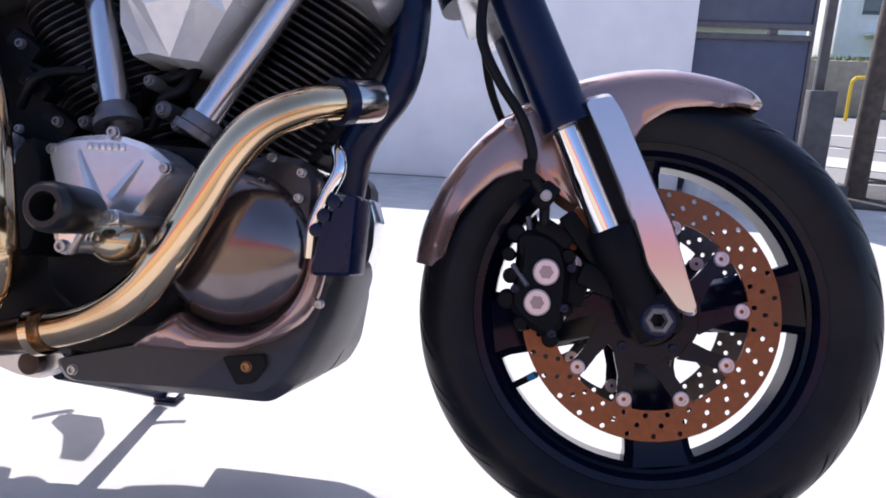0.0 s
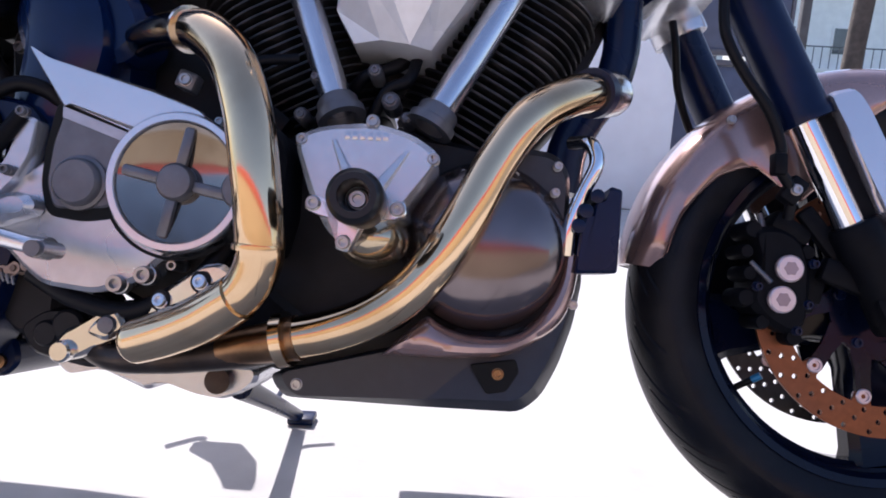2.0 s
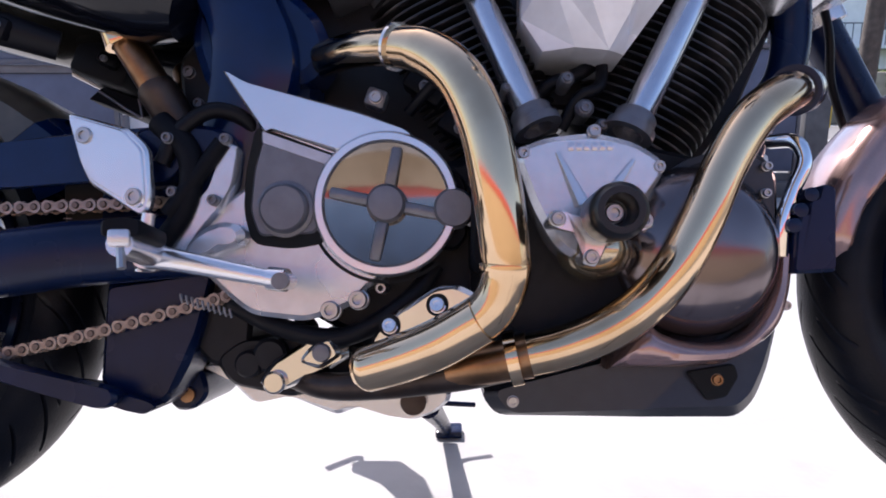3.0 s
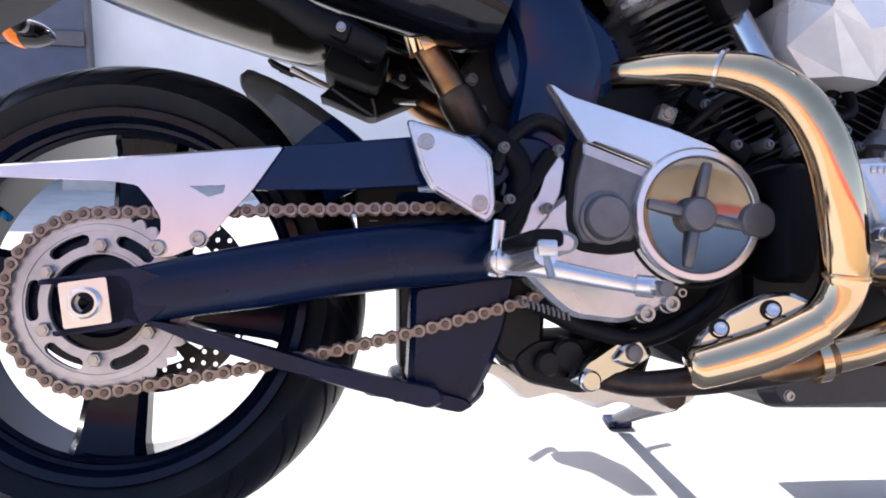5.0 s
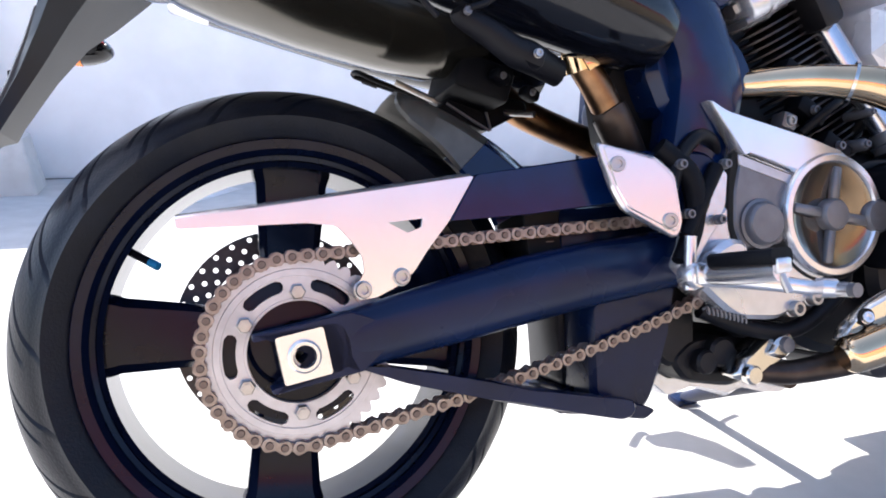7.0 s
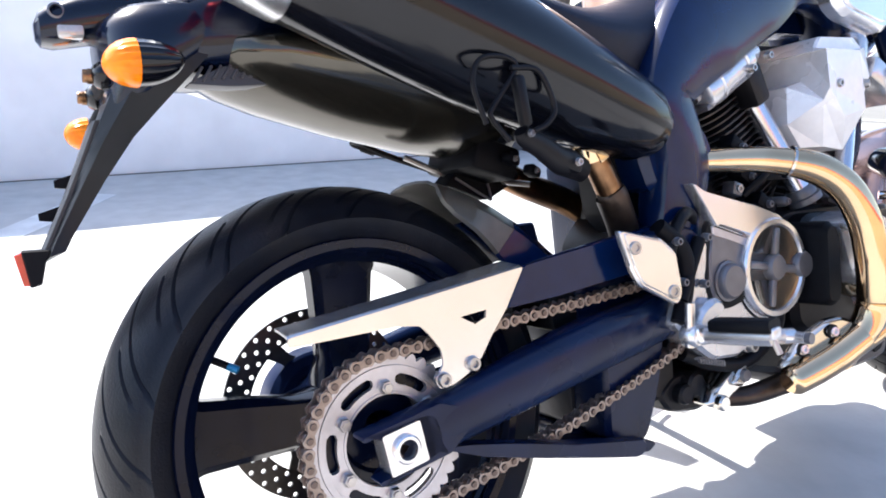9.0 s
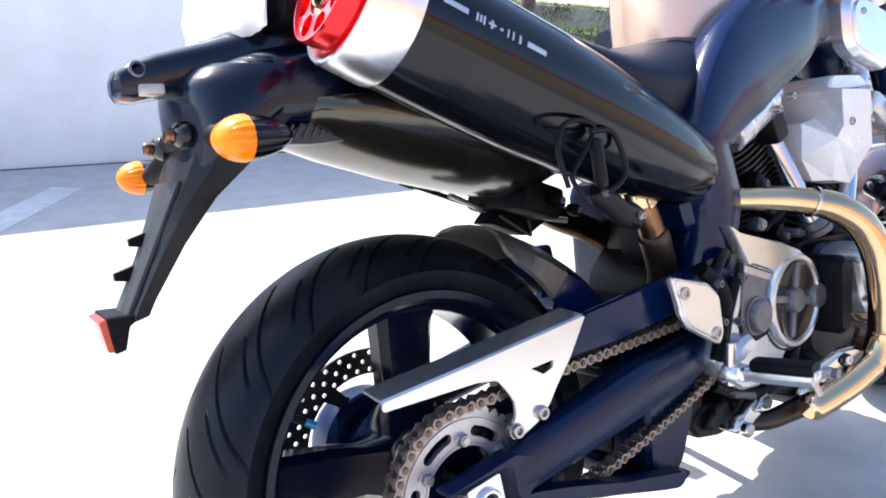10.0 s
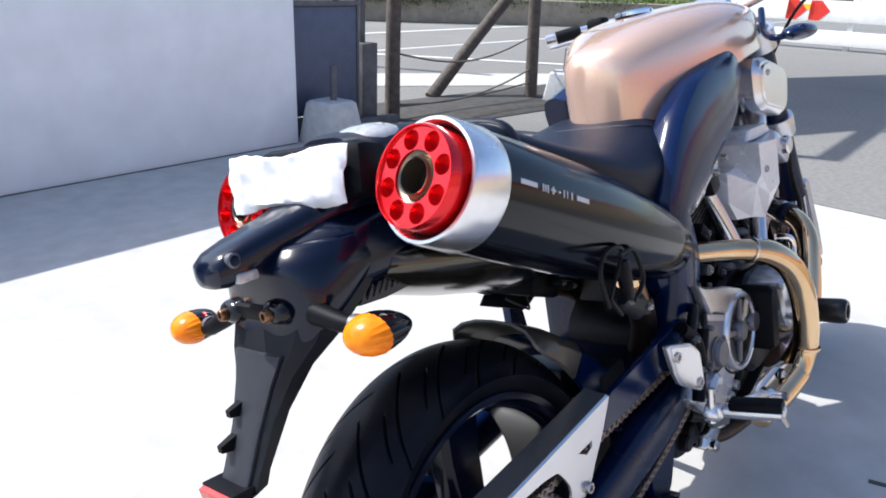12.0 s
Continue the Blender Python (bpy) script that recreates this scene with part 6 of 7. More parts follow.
# ---- main frame: a big cast loop on each side, and the panel in it ----
def side_frame(s):
    path = [(0.490, -0.150, 0.36), (0.505, -0.158, 0.47), (0.527, -0.166, 0.57), (0.517, -0.170, 0.625), (0.499, -0.172, 0.68), (0.533, -0.172, 0.730), (0.598, -0.172, 0.784), (0.666, -0.170, 0.824), (0.744, -0.168, 0.854), (0.83, -0.162, 0.885), (0.95, -0.135, 0.885), (1.08, -0.095, 0.88), (1.20, -0.055, 0.875)]
    half = [0.040, 0.045, 0.052, 0.046, 0.046, 0.064, 0.086, 0.090, 0.084, 0.068, 0.052, 0.045, 0.05]
    if s < 0:
        path, half = path[7:], half[7:]
    P = spline(path, 5)
    H = np.interp(np.linspace(0, len(half) - 1, len(P)), range(len(half)), half)
    rings = []
    for i, p in enumerate(P):
        t = P[min(i + 1, len(P) - 1)] - P[max(i - 1, 0)]
        t = t / np.linalg.norm(t)
        n = np.array((-t[2], 0, t[0]))
        n = n / np.linalg.norm(n)
        w = 0.030
        rings.append([(p[0] + n[0] * H[i] * q, s * (p[1] * (1.0 if s > 0 else 0.72) + w * k), p[2] + n[2] * H[i] * q) for q, k in ((-1, 0.3), (-0.98, -0.3), (-0.88, -0.72), (-0.62, -0.95), (0, -1.04), (0.62, -0.95), (0.88, -0.72), (0.98, -0.3), (1, 0.3), (0.9, 1), (-0.9, 1))])
    return skin(bmesh.new(), rings)
fr = part("main_frame", side_frame(1), M_NAVY, bike, "gloss black cast frame")
part("far_frame", side_frame(-1), M_NAVY, fr)

part("lower_panel", plate(None, [(0.455, 0.66), (0.47, 0.70), (0.52, 0.71), (0.56, 0.67), (0.60, 0.63), (0.615, 0.59), (0.59, 0.555), (0.52, 0.545), (0.47, 0.545), (0.45, 0.60)], -0.100, -0.172, r=0.015, bevel=0.012), M_NAVY, fr)
part("steering_head", rod(None, (1.275, 0, 0.72), (1.19, 0, 0.93), 0.05, 24), M_SATIN, fr)
part("under_frame", box(None, (0.555, 0, 0.50), (0.07, 0.29, 0.26), None, 0.03), M_SATIN, fr)

# intake cover in the V and scoop by the tank
def facets(points, faces, back):
    """A shell of flat facets with a skirt drawn straight back to y = back."""
    bm = bmesh.new()
    v = {k: bm.verts.new(p) for k, p in points.items()}
    for f in faces:
        bm.faces.new([v[k] for k in f.split()])
    rim = [e for e in bm.edges if len(e.link_faces) == 1]
    ext = bmesh.ops.extrude_edge_only(bm, edges=rim)
    for q in ext["geom"]:
        if isinstance(q, bmesh.types.BMVert):
            q.co.y = back
    bmesh.ops.triangulate(bm, faces=[f for f in bm.faces if len(f.verts) > 4])
    bmesh.ops.recalc_face_normals(bm, faces=bm.faces)
    return bm
ICV = {"tl": (0.872, -0.160, 0.760), "m1": (0.868, -0.160, 0.702), "m2": (0.838, -0.152, 0.694), "m3": (0.834, -0.152, 0.630), "bl": (0.858, -0.158, 0.588),
       "ft": (0.862, -0.212, 0.748), "s1": (0.866, -0.212, 0.684), "n1": (0.862, -0.202, 0.664), "b1": (0.892, -0.178, 0.586), "b2": (0.927, -0.192, 0.577), "s2": (0.903, -0.214, 0.634),
       "rt": (0.950, -0.220, 0.744), "rm": (0.965, -0.216, 0.645), "vb": (0.950, -0.165, 0.580), "vm": (0.992, -0.186, 0.636), "vr": (1.034, -0.190, 0.704), "vt": (1.026, -0.188, 0.756)}
ic = part("intake_cover", facets(ICV, ("tl m1 s1 ft", "m1 m2 m3 n1 s1", "m3 bl b1 n1", "n1 b1 b2 s2", "n1 s2 s1", "ft s1 s2 rm rt", "s2 b2 rm", "rm b2 vb vm", "rt rm vm vr", "rt vr vt"), -0.07), M_SILVER, bike, "silver faceted intake cover", smooth=False)
part("top", plate(None, [(0.872, 0.752), (0.95, 0.748), (1.026, 0.754), (1.00, 0.775), (0.89, 0.775)], -0.07, -0.185, r=0.006, bevel=0.004), M_SILVER, ic)
part("air_box", plate(None, [(0.80, 0.79), (1.05, 0.79), (1.04, 0.70), (0.98, 0.58), (0.93, 0.545), (0.86, 0.548), (0.83, 0.64)], 0.03, -0.055, r=0.012, bevel=0.006), M_BLACK, ic, "black air box")
bolt(ic, (0.893, -0.214, 0.690), 0.007, 0.004)
bolt(ic, (1.005, -0.200, 0.690), 0.007, 0.004, (0.4, -1, 0))
SCO = [(0.905, 0.912), (0.96, 0.922), (1.085, 0.892), (1.112, 0.866), (1.100, 0.796), (1.07, 0.780), (0.945, 0.808), (0.912, 0.832)]
sc = part("air_scoop", plate(None, SCO, -0.172, -0.205, r=0.03, bevel=0.012), M_GUARD, bike, "bright metal air scoop cover")
part("face", plate(None, [((x - 1.008) * 0.82 + 1.008, (z - 0.855) * 0.80 + 0.855) for x, z in SCO], -0.200, -0.209, r=0.03, bevel=0.004), M_GUARD, sc, "brushed scoop face")
bolt(sc, (0.96, -0.209, 0.885), 0.006, 0.003)
# frame foot behind the engine cover
ff = part("frame_foot", plate(None, [(0.422, 0.52), (0.415, 0.60), (0.445, 0.635), (0.50, 0.64), (0.545, 0.57), (0.53, 0.49), (0.45, 0.49)], -0.07, -0.116, r=0.012, bevel=0.006), M_BLACK, bike, "black frame bracket behind the engine")
bolt(ff, (0.429, -0.116, 0.583), 0.007, 0.006, material=M_GREY)
bolt(ff, (0.441, -0.116, 0.544), 0.006, 0.006, material=M_GREY)

# ---- tank ----
def tank():
    """Lofted from rear to front; each section is a rounded arch."""
    secs = [  # x, top z, base z, half width at base, at shoulder, shoulder z, sideways shift
        (0.535, 0.955, 0.838, 0.015, 0.022, 0.900, -0.035), (0.545, 0.978, 0.838, 0.048, 0.052, 0.925, -0.035), (0.570, 0.994, 0.838, 0.078, 0.080, 0.935, -0.035), (0.610, 1.010, 0.842, 0.102, 0.102, 0.945, -0.034),
        (0.67, 1.028, 0.860, 0.128, 0.130, 0.955, -0.028), (0.75, 1.043, 0.890, 0.158, 0.162, 0.972, -0.016), (0.87, 1.056, 0.920, 0.184, 0.184, 0.985, -0.004), (0.98, 1.055, 0.935, 0.186, 0.182, 0.992, 0.0), (1.06, 1.046, 0.945, 0.165, 0.158, 0.995, 0.0), (1.12, 1.025, 0.945, 0.12, 0.11, 0.99, 0.0), (1.145, 0.99, 0.945, 0.07, 0.06, 0.975, 0.0)]
    fine = spline([s for s in secs], 4)
    rings = []
    for x, zt, zb, wb, ws, zs, sh in fine:
        prof = [(wb, zb), (ws, (zb + zs) / 2 + 0.01)]
        for a in np.linspace(0, 90, 10):
            prof.append((ws * math.cos(radians(a)) ** 0.62, zs + (zt - zs) * math.sin(radians(a)) ** 0.8))
        whole = [(x, sh - w, z) for w, z in prof] + [(x, sh + w, z) for w, z in prof[-2::-1]]
        rings.append(whole)
    return skin(bmesh.new(), rings)
tk = part("fuel_tank", tank(), M_TANK, bike, "fuel tank in copper-silver body paint, lightened as if sunlit", sharp=60)
part("filler_cap", lathe(None, [(0.0, 0.0), (0.040, 0.0), (0.040, 0.006), (0.035, 0.010), (0.0, 0.011)], pose(0.80, 0, 1.048, 0, 0, 0), 32), M_CHROME, tk)

# ---- seat ----
def seat():
    secs = [(0.625, 0.868, 0.135, 0.74), (0.59, 0.866, 0.152, 0.72), (0.54, 0.856, 0.170, 0.71), (0.46, 0.836, 0.182, 0.708), (0.38, 0.830, 0.178, 0.735), (0.29, 0.850, 0.162, 0.785), (0.20, 0.886, 0.138, 0.82), (0.14, 0.910, 0.118, 0.845), (0.05, 0.925, 0.105, 0.86), (-0.04, 0.930, 0.085, 0.875), (-0.08, 0.925, 0.05, 0.885)]
    rings = []
    for x, zt, w, zb in spline(secs, 4):
        prof = []
        for a in np.linspace(-20, 90, 11):
            prof.append((w * math.cos(radians(max(a, 0))) ** 0.55 if a > 0 else w * (1 + a / 200), zb + (zt - zb) * (0.45 + 0.55 * math.sin(radians(max(a, 0)))) if a > 0 else zb + (zt - zb) * 0.45 * (1 + a / 20)))
        rings.append([(x, -p, z) for p, z in prof] + [(x, p, z) for p, z in prof[-2::-1]])
    return skin(bmesh.new(), rings)
se = part("seat", seat(), M_SEAT, bike, "black vinyl seat", sharp=60)
part("seam", tube(None, [(0.545, -0.135, 0.838), (0.52, -0.10, 0.845), (0.515, 0.0, 0.848), (0.52, 0.10, 0.845)], 0.0022, 8), M_SEAT, se)
part("pillion_strap", tube(None, [(0.16, -0.128, 0.86), (0.155, -0.10, 0.902), (0.15, 0.0, 0.912), (0.155, 0.10, 0.902), (0.16, 0.128, 0.86)], 0.008, 10, flat=0.4), M_SEAT, se)
tl = part("tail_lamp", blob(None, (-0.030, -0.025, 0.915), (0.042, 0.055, 0.020)), M_LENS, bike, "clear tail lamp lens under the seat hump")

# ---- mufflers ----
MT = np.array((-0.088, -0.176, 0.8655))
MD = np.array((0.925, -0.018, -0.392)); MD = MD / np.linalg.norm(MD)
def muffler(s):
    a = Vector((MT[0], MT[1] * s, MT[2] - (0.024 if s < 0 else 0.0))); d = Vector((MD[0], MD[1] * s, MD[2] * (0.68 if s < 0 else 1.0))).normalized()
    m = along(a, a + d)
    mu = part("muffler", lathe(None, [(0.063, 0.035), (0.0720, 0.040), (0.0740, 0.06), (0.0765, 0.15), (0.0780, 0.25), (0.077, 0.33), (0.072, 0.42), (0.063, 0.50), (0.055, 0.56), (0.040, 0.59), (0.0, 0.595)], m, 64), M_SLEEVE, bike, "black muffler with a red anodised end")
    part("end_ring", lathe(None, [(0.064, 0.052), (0.0740, 0.055), (0.0752, 0.051), (0.0730, 0.002), (0.0712, -0.002), (0.0675, -0.002), (0.064, 0.004)], m, 72, loop=True), M_TITAN, mu, "satin silver end ring")
    part("inner_gap", lathe(None, [(0.0, 0.022), (0.066, 0.022), (0.066, 0.026), (0.0, 0.026)], m, 48), M_VOID, mu)
    red = part("end_cap", ring_holes(None, m @ pose(0, 0, -0.020, 0, 0, 8), 0.0295, 0.0550, 0.016, 8, 1, 0.0116, lambda i, k: True, 10, 4), M_RED, mu, "red anodised muffler end cap with round holes")
    part("cap_wall", lathe(None, [(0.0545, -0.0205), (0.0560, -0.0240), (0.0575, -0.0240), (0.0590, -0.020), (0.0595, 0.022), (0.0545, 0.022)], m, 64, loop=True), M_RED, red)
    part("cap_floor", lathe(None, [(0.031, -0.008), (0.0545, -0.008), (0.0545, -0.004), (0.031, -0.004)], m, 48, loop=True), M_RED, red)
    part("tail_pipe", lathe(None, [(0.0200, -0.021), (0.0215, -0.0225), (0.0228, -0.020), (0.0232, -0.012), (0.0290, -0.016), (0.0305, -0.016), (0.0305, 0.0), (0.0200, 0.05)], m, 40, loop=True), M_BORE, mu, "dull bronze tail pipe")
    part("bore", lathe(None, [(0.0, 0.010), (0.0205, 0.010), (0.0205, 0.016), (0.0, 0.016)], m, 32), M_VOID, mu)
    bolt(mu, tuple(m @ Vector((0.0735, 0, 0.02))), 0.004, 0.002, tuple(m.to_3x3() @ Vector((1, 0, 0))))
    return mu, m
mu_r, mm_r = muffler(1)
muffler(-1)
# badge bars on the outer side of the sleeve
def sleeve_r(h):
    return float(np.interp(h, [0.04, 0.06, 0.15, 0.25, 0.33], [0.0720, 0.0740, 0.0765, 0.0780, 0.077]))
def on_sleeve(ang, h, e=0.0):
    r = sleeve_r(h) + e
    return mm_r @ Vector((r * math.cos(radians(ang)), r * math.sin(radians(ang)), h))
def badge(h0, h1, ang, half):
    bm = bmesh.new()
    rings = []
    for h in np.linspace(h0, h1, 4):
        rings.append([on_sleeve(ang + q * half, h, e) for q, e in ((-1, -0.0004), (-1, 0.0008), (-0.33, 0.0010), (0.33, 0.0010), (1, 0.0008), (1, -0.0004))])
    return skin(bm, rings)
M_BADGE = mat("silver_badge", (0.52, 0.52, 0.54), 0.35, 0.7)
up_local = mm_r.inverted() @ Vector((0.145, -0.227, 0.780))
BA = math.degrees(math.atan2(up_local.y, up_local.x))
BA += 7
H0 = up_local.z - 0.178
for h0, h1, half in ((0.0, 0.030, 2.2), (0.040, 0.0425, 3.4), (0.0445, 0.047, 3.0), (0.049, 0.0515, 3.4), (0.056, 0.0655, 0.9), (0.059, 0.062, 3.4), (0.071, 0.075, 1.0), (0.081, 0.083, 3.4), (0.088, 0.090, 3.4), (0.097, 0.100, 3.4), (0.109, 0.136, 2.2)):
    h0, h1 = h0 + H0, h1 + H0
    part("badge_bar", badge(h0, h1, BA, half), M_BADGE, mu_r)
bolt(mu_r, (0.446, -0.198, 0.642), 0.009, 0.006, (0.1, -1, 0.1))
# up pipes to the mufflers
part("up_pipe", tube(None, [(0.408, -0.148, 0.545), (0.385, -0.153, 0.585), (0.360, -0.155, 0.628), (0.345, -0.16, 0.68)], 0.0190, 20), M_BURNT, bike, "copper-coloured up pipe to the muffler")
part("up_pipe", tube(None, [(0.47, -0.10, 0.42), (0.440, -0.133, 0.49), (0.408, -0.148, 0.545), (0.404, -0.149, 0.552)], [0.022, 0.023, 0.0235, 0.0225], 20), M_SOOT, bike, "sooty lower exhaust up pipe")
part("pipe_clamp", lathe(None, [(0.018, -0.012), (0.0245, -0.012), (0.0245, 0.012), (0.018, 0.012)], along((0.366, -0.155, 0.616), (0.345, -0.16, 0.68)), 28, loop=True), M_PIPE, bike, "bright band clamp on the up pipe")
part("clamp_tab", box(None, (0.374, -0.178, 0.614), (0.036, 0.004, 0.020), pose(0, 0, 0, 0, -28, 0), 0.001), M_PIPE, bike, "bright clamp tab")
part("up_pipe", tube(None, [(0.59, 0.05, 0.47), (0.555, 0.055, 0.505), (0.505, 0.06, 0.538), (0.465, 0.06, 0.556), (0.405, 0.06, 0.582), (0.37, 0.07, 0.607), (0.345, 0.10, 0.650)], 0.023, 20), M_BURNT, bike)

# ---- tail unit ----
def tray():
    rings = []
    for x, zt, zb, w in ((-0.118, 0.770, 0.735, 0.060), (-0.09, 0.785, 0.718, 0.105), (-0.04, 0.785, 0.697, 0.135), (0.05, 0.78, 0.666, 0.145), (0.15, 0.76, 0.638, 0.140), (0.22, 0.74, 0.622, 0.125), (0.29, 0.72, 0.63, 0.10)):
        zb += 0.008
        side = zb + 0.62 * (zt - zb)
        ring = []
        for a in np.linspace(0, 2 * math.pi, 40, endpoint=False):
            c, h = math.cos(a), math.sin(a)
            e, f, z = (0.45, 0.55, zt - side) if h > 0 else (1.25, 1.25, side - zb)
            ring.append((x, w * math.copysign(abs(c) ** e, c), side + z * math.copysign(abs(h) ** f, h)))
        rings.append(ring)
    return skin(bmesh.new(), rings)
part("under_tail", tray(), M_TRAY, bike, "gloss black under-tail tray")
def tail_bar():
    rings = []
    for x, z, w, h in ((0.02, 0.865, 0.10, 0.050), (-0.06, 0.856, 0.080, 0.044), (-0.12, 0.836, 0.054, 0.032), (-0.18, 0.824, 0.042, 0.026), (-0.235, 0.814, 0.038, 0.023), (-0.262, 0.808, 0.034, 0.021), (-0.274, 0.805, 0.028, 0.016), (-0.279, 0.803, 0.014, 0.008)):
        rings.append([(x, w * math.copysign(abs(math.cos(a)) ** 0.6, math.cos(a)), z + h * math.copysign(abs(math.sin(a)) ** 0.7, math.sin(a))) for a in np.linspace(0, 2 * math.pi, 28, endpoint=False)])
    return skin(bmesh.new(), rings)
tb = part("tail_bar", tail_bar(), M_TAIL, bike, "gloss black tail fairing with a plate lamp")
part("plate_lamp", box(None, (-0.246, -0.024, 0.797), (0.026, 0.03, 0.012), None, 0.003), M_LENS, tb)
def cowl():
    rings = []
    for x, w, zt, zb in spline([(-0.215, 0.034, 0.812, 0.780), (-0.175, 0.072, 0.826, 0.752), (-0.13, 0.096, 0.838, 0.742), (-0.06, 0.102, 0.848, 0.745), (0.03, 0.099, 0.850, 0.764), (0.11, 0.085, 0.845, 0.780)], 4):
        c, h = zb + 0.42 * (zt - zb), (zt - zb)
        rings.append([(x, w * math.copysign(abs(math.cos(a)) ** 0.55, math.cos(a)), c + (h * 0.58 if math.sin(a) > 0 else h * 0.42) * math.copysign(abs(math.sin(a)) ** 0.7, math.sin(a))) for a in np.linspace(0, 2 * math.pi, 32, endpoint=False)])
    return skin(bmesh.new(), rings)
part("tail_cowl", cowl(), M_TAIL, bike, "gloss black tail cowl under the seat")
# number plate, covered white, and its holder
pm = pose(-0.146, 0.0, 0.884, 0, 0, 0) @ Matrix.Rotation(radians(11), 4, "Z") @ Matrix.Rotation(radians(10), 4, "Y")
bm = bmesh.new()
rings = []
rnd = random.Random(11)
def crumple(y, z):
    return 0.0035 * math.sin(37 * y + 21 * z + 1.3) * math.cos(61 * z - 13 * y) + 0.0022 * math.sin(140 * y - 90 * z) * math.sin(120 * z + 30 * y)
ny, nz = 26, 11
sheets = []
for e in (-0.0075, 0.0):
    grid = []
    for j in range(nz):
        row = []
        for i in range(ny):
            y, z = -0.093 + 0.186 * i / (ny - 1), -0.032 + 0.065 * j / (nz - 1)
            edge = max(abs(2 * i / (ny - 1) - 1), abs(2 * j / (nz - 1) - 1))
            y += 0.003 * math.sin(60 * z + 2) * (edge > 0.95) + rnd.uniform(-0.0012, 0.0012)
            z += 0.0035 * math.sin(45 * y + 1.0 + j) * (edge > 0.95) + rnd.uniform(-0.0010, 0.0010)
            row.append(bm.verts.new(pm @ Vector((e * (1 - 0.75 * max(0.0, edge - 0.8) / 0.2) + crumple(y, z), y, z))))
        grid.append(row)
    sheets.append(grid)
    for j in range(nz - 1):
        for i in range(ny - 1):
            bm.faces.new((grid[j][i], grid[j][i + 1], grid[j + 1][i + 1], grid[j + 1][i]))
rim = lambda g: g[0] + [r[-1] for r in g[1:-1]] + g[-1][::-1] + [r[0] for r in g[-2:0:-1]]
for a, b in zip(*[[*zip(q, q[1:] + q[:1])] for q in map(rim, sheets)]):
    bm.faces.new((a[0], a[1], b[1], b[0]))
part("number_plate", bm, M_COVER, bike, "number plate wrapped in a crumpled plain white cover", sharp=50)
part("plate_holder", box(None, (-0.100, -0.012, 0.884), (0.062, 0.170, 0.068), pose(0, 0, 0, 0, 10, 11), 0.016), M_PLAST, bike, "black plate holder")
# hanger down to the reflector
def strip():
    rings = []
    for x, z, w, d in ((-0.085, 0.825, 0.085, 0.060), (-0.140, 0.790, 0.092, 0.056), (-0.178, 0.745, 0.092, 0.048), (-0.205, 0.708, 0.080, 0.036), (-0.228, 0.675, 0.056, 0.026), (-0.255, 0.630, 0.040, 0.019), (-0.288, 0.575, 0.036, 0.014), (-0.296, 0.560, 0.038, 0.013)):
        rings.append([(x - d * 0.75, -w * 0.72, z - 0.008), (x - d * 0.82, 0, z - 0.008), (x - d * 0.75, w * 0.72, z - 0.008), (x - d * 0.2, w, z), (x + d, w * 1.0, z + 0.004), (x + d, -w * 1.0, z + 0.004), (x - d * 0.2, -w, z)])
    return skin(bmesh.new(), rings)
hg = part("tail_hanger", strip(), M_HANGER, bike, "satin black mudguard hanger", sharp=25)
bm = bmesh.new()
skin(bm, [[(x - d * 0.80 + e, y * w, z - 0.008) for y, e in ((-0.66, 0.004), (-0.66, -0.003), (-0.56, -0.006), (0.56, -0.006), (0.66, -0.003), (0.66, 0.004))] for x, z, w, d in ((-0.205, 0.708, 0.070, 0.036), (-0.228, 0.675, 0.054, 0.026), (-0.255, 0.630, 0.042, 0.019), (-0.288, 0.575, 0.040, 0.014), (-0.296, 0.563, 0.040, 0.013))])
part("rear_strip", bm, M_STRIP, hg, "grey plastic strip down the hanger")
for z, x in ((0.640, -0.254), (0.605, -0.274)):
    part("clip", skin(bmesh.new(), [[(x - 0.006 - 0.022 * q, 0.016 + a * (0.006 - 0.0015 * q), z + b * (0.009 - 0.005 * q) - 0.001 * q) for a, b in ((-1, -1), (1, -1), (1, 1), (-1, 1))] for q in (0.0, 0.6, 1.0)]), M_PLAST, hg)
part("reflector_block", plate(None, [(-0.324, 0.570), (-0.296, 0.568), (-0.302, 0.556), (-0.309, 0.532), (-0.320, 0.530)], 0.034, -0.034, r=0.002, bevel=0.002), M_PLAST, hg)
part("reflector", plate(None, [(-0.331, 0.566), (-0.3235, 0.568), (-0.3195, 0.532), (-0.326, 0.533)], 0.031, -0.031, r=0.001, bevel=0.001), M_REFLECT, hg, "red rear reflector")
part("bracket", box(None, (-0.212, 0.008, 0.745), (0.030, 0.130, 0.020), pose(0, 0, 0, 0, -10, 0), 0.005), M_PLAST, hg)
def tail_body():
    """Smooth lower tail, sliced level by level: back and front edge, half width."""
    rings = []
    for z, back, front, w in spline([(0.818, -0.205, 0.00, 0.088), (0.800, -0.222, -0.03, 0.096), (0.778, -0.224, -0.075, 0.099), (0.755, -0.222, -0.118, 0.098), (0.735, -0.222, -0.150, 0.092), (0.712, -0.226, -0.178, 0.078), (0.692, -0.232, -0.198, 0.060)], 4):
        c, h = (back + front) / 2, (front - back) / 2
        rings.append([(c + h * math.copysign(abs(math.cos(a)) ** 0.75, math.cos(a)), w * math.copysign(abs(math.sin(a)) ** 0.6, math.sin(a)), z) for a in np.linspace(0, 2 * math.pi, 40, endpoint=False)])
    return skin(bmesh.new(), rings)
part("tail_body", tail_body(), M_TAIL, hg, "gloss black lower tail fairing", sharp=60)
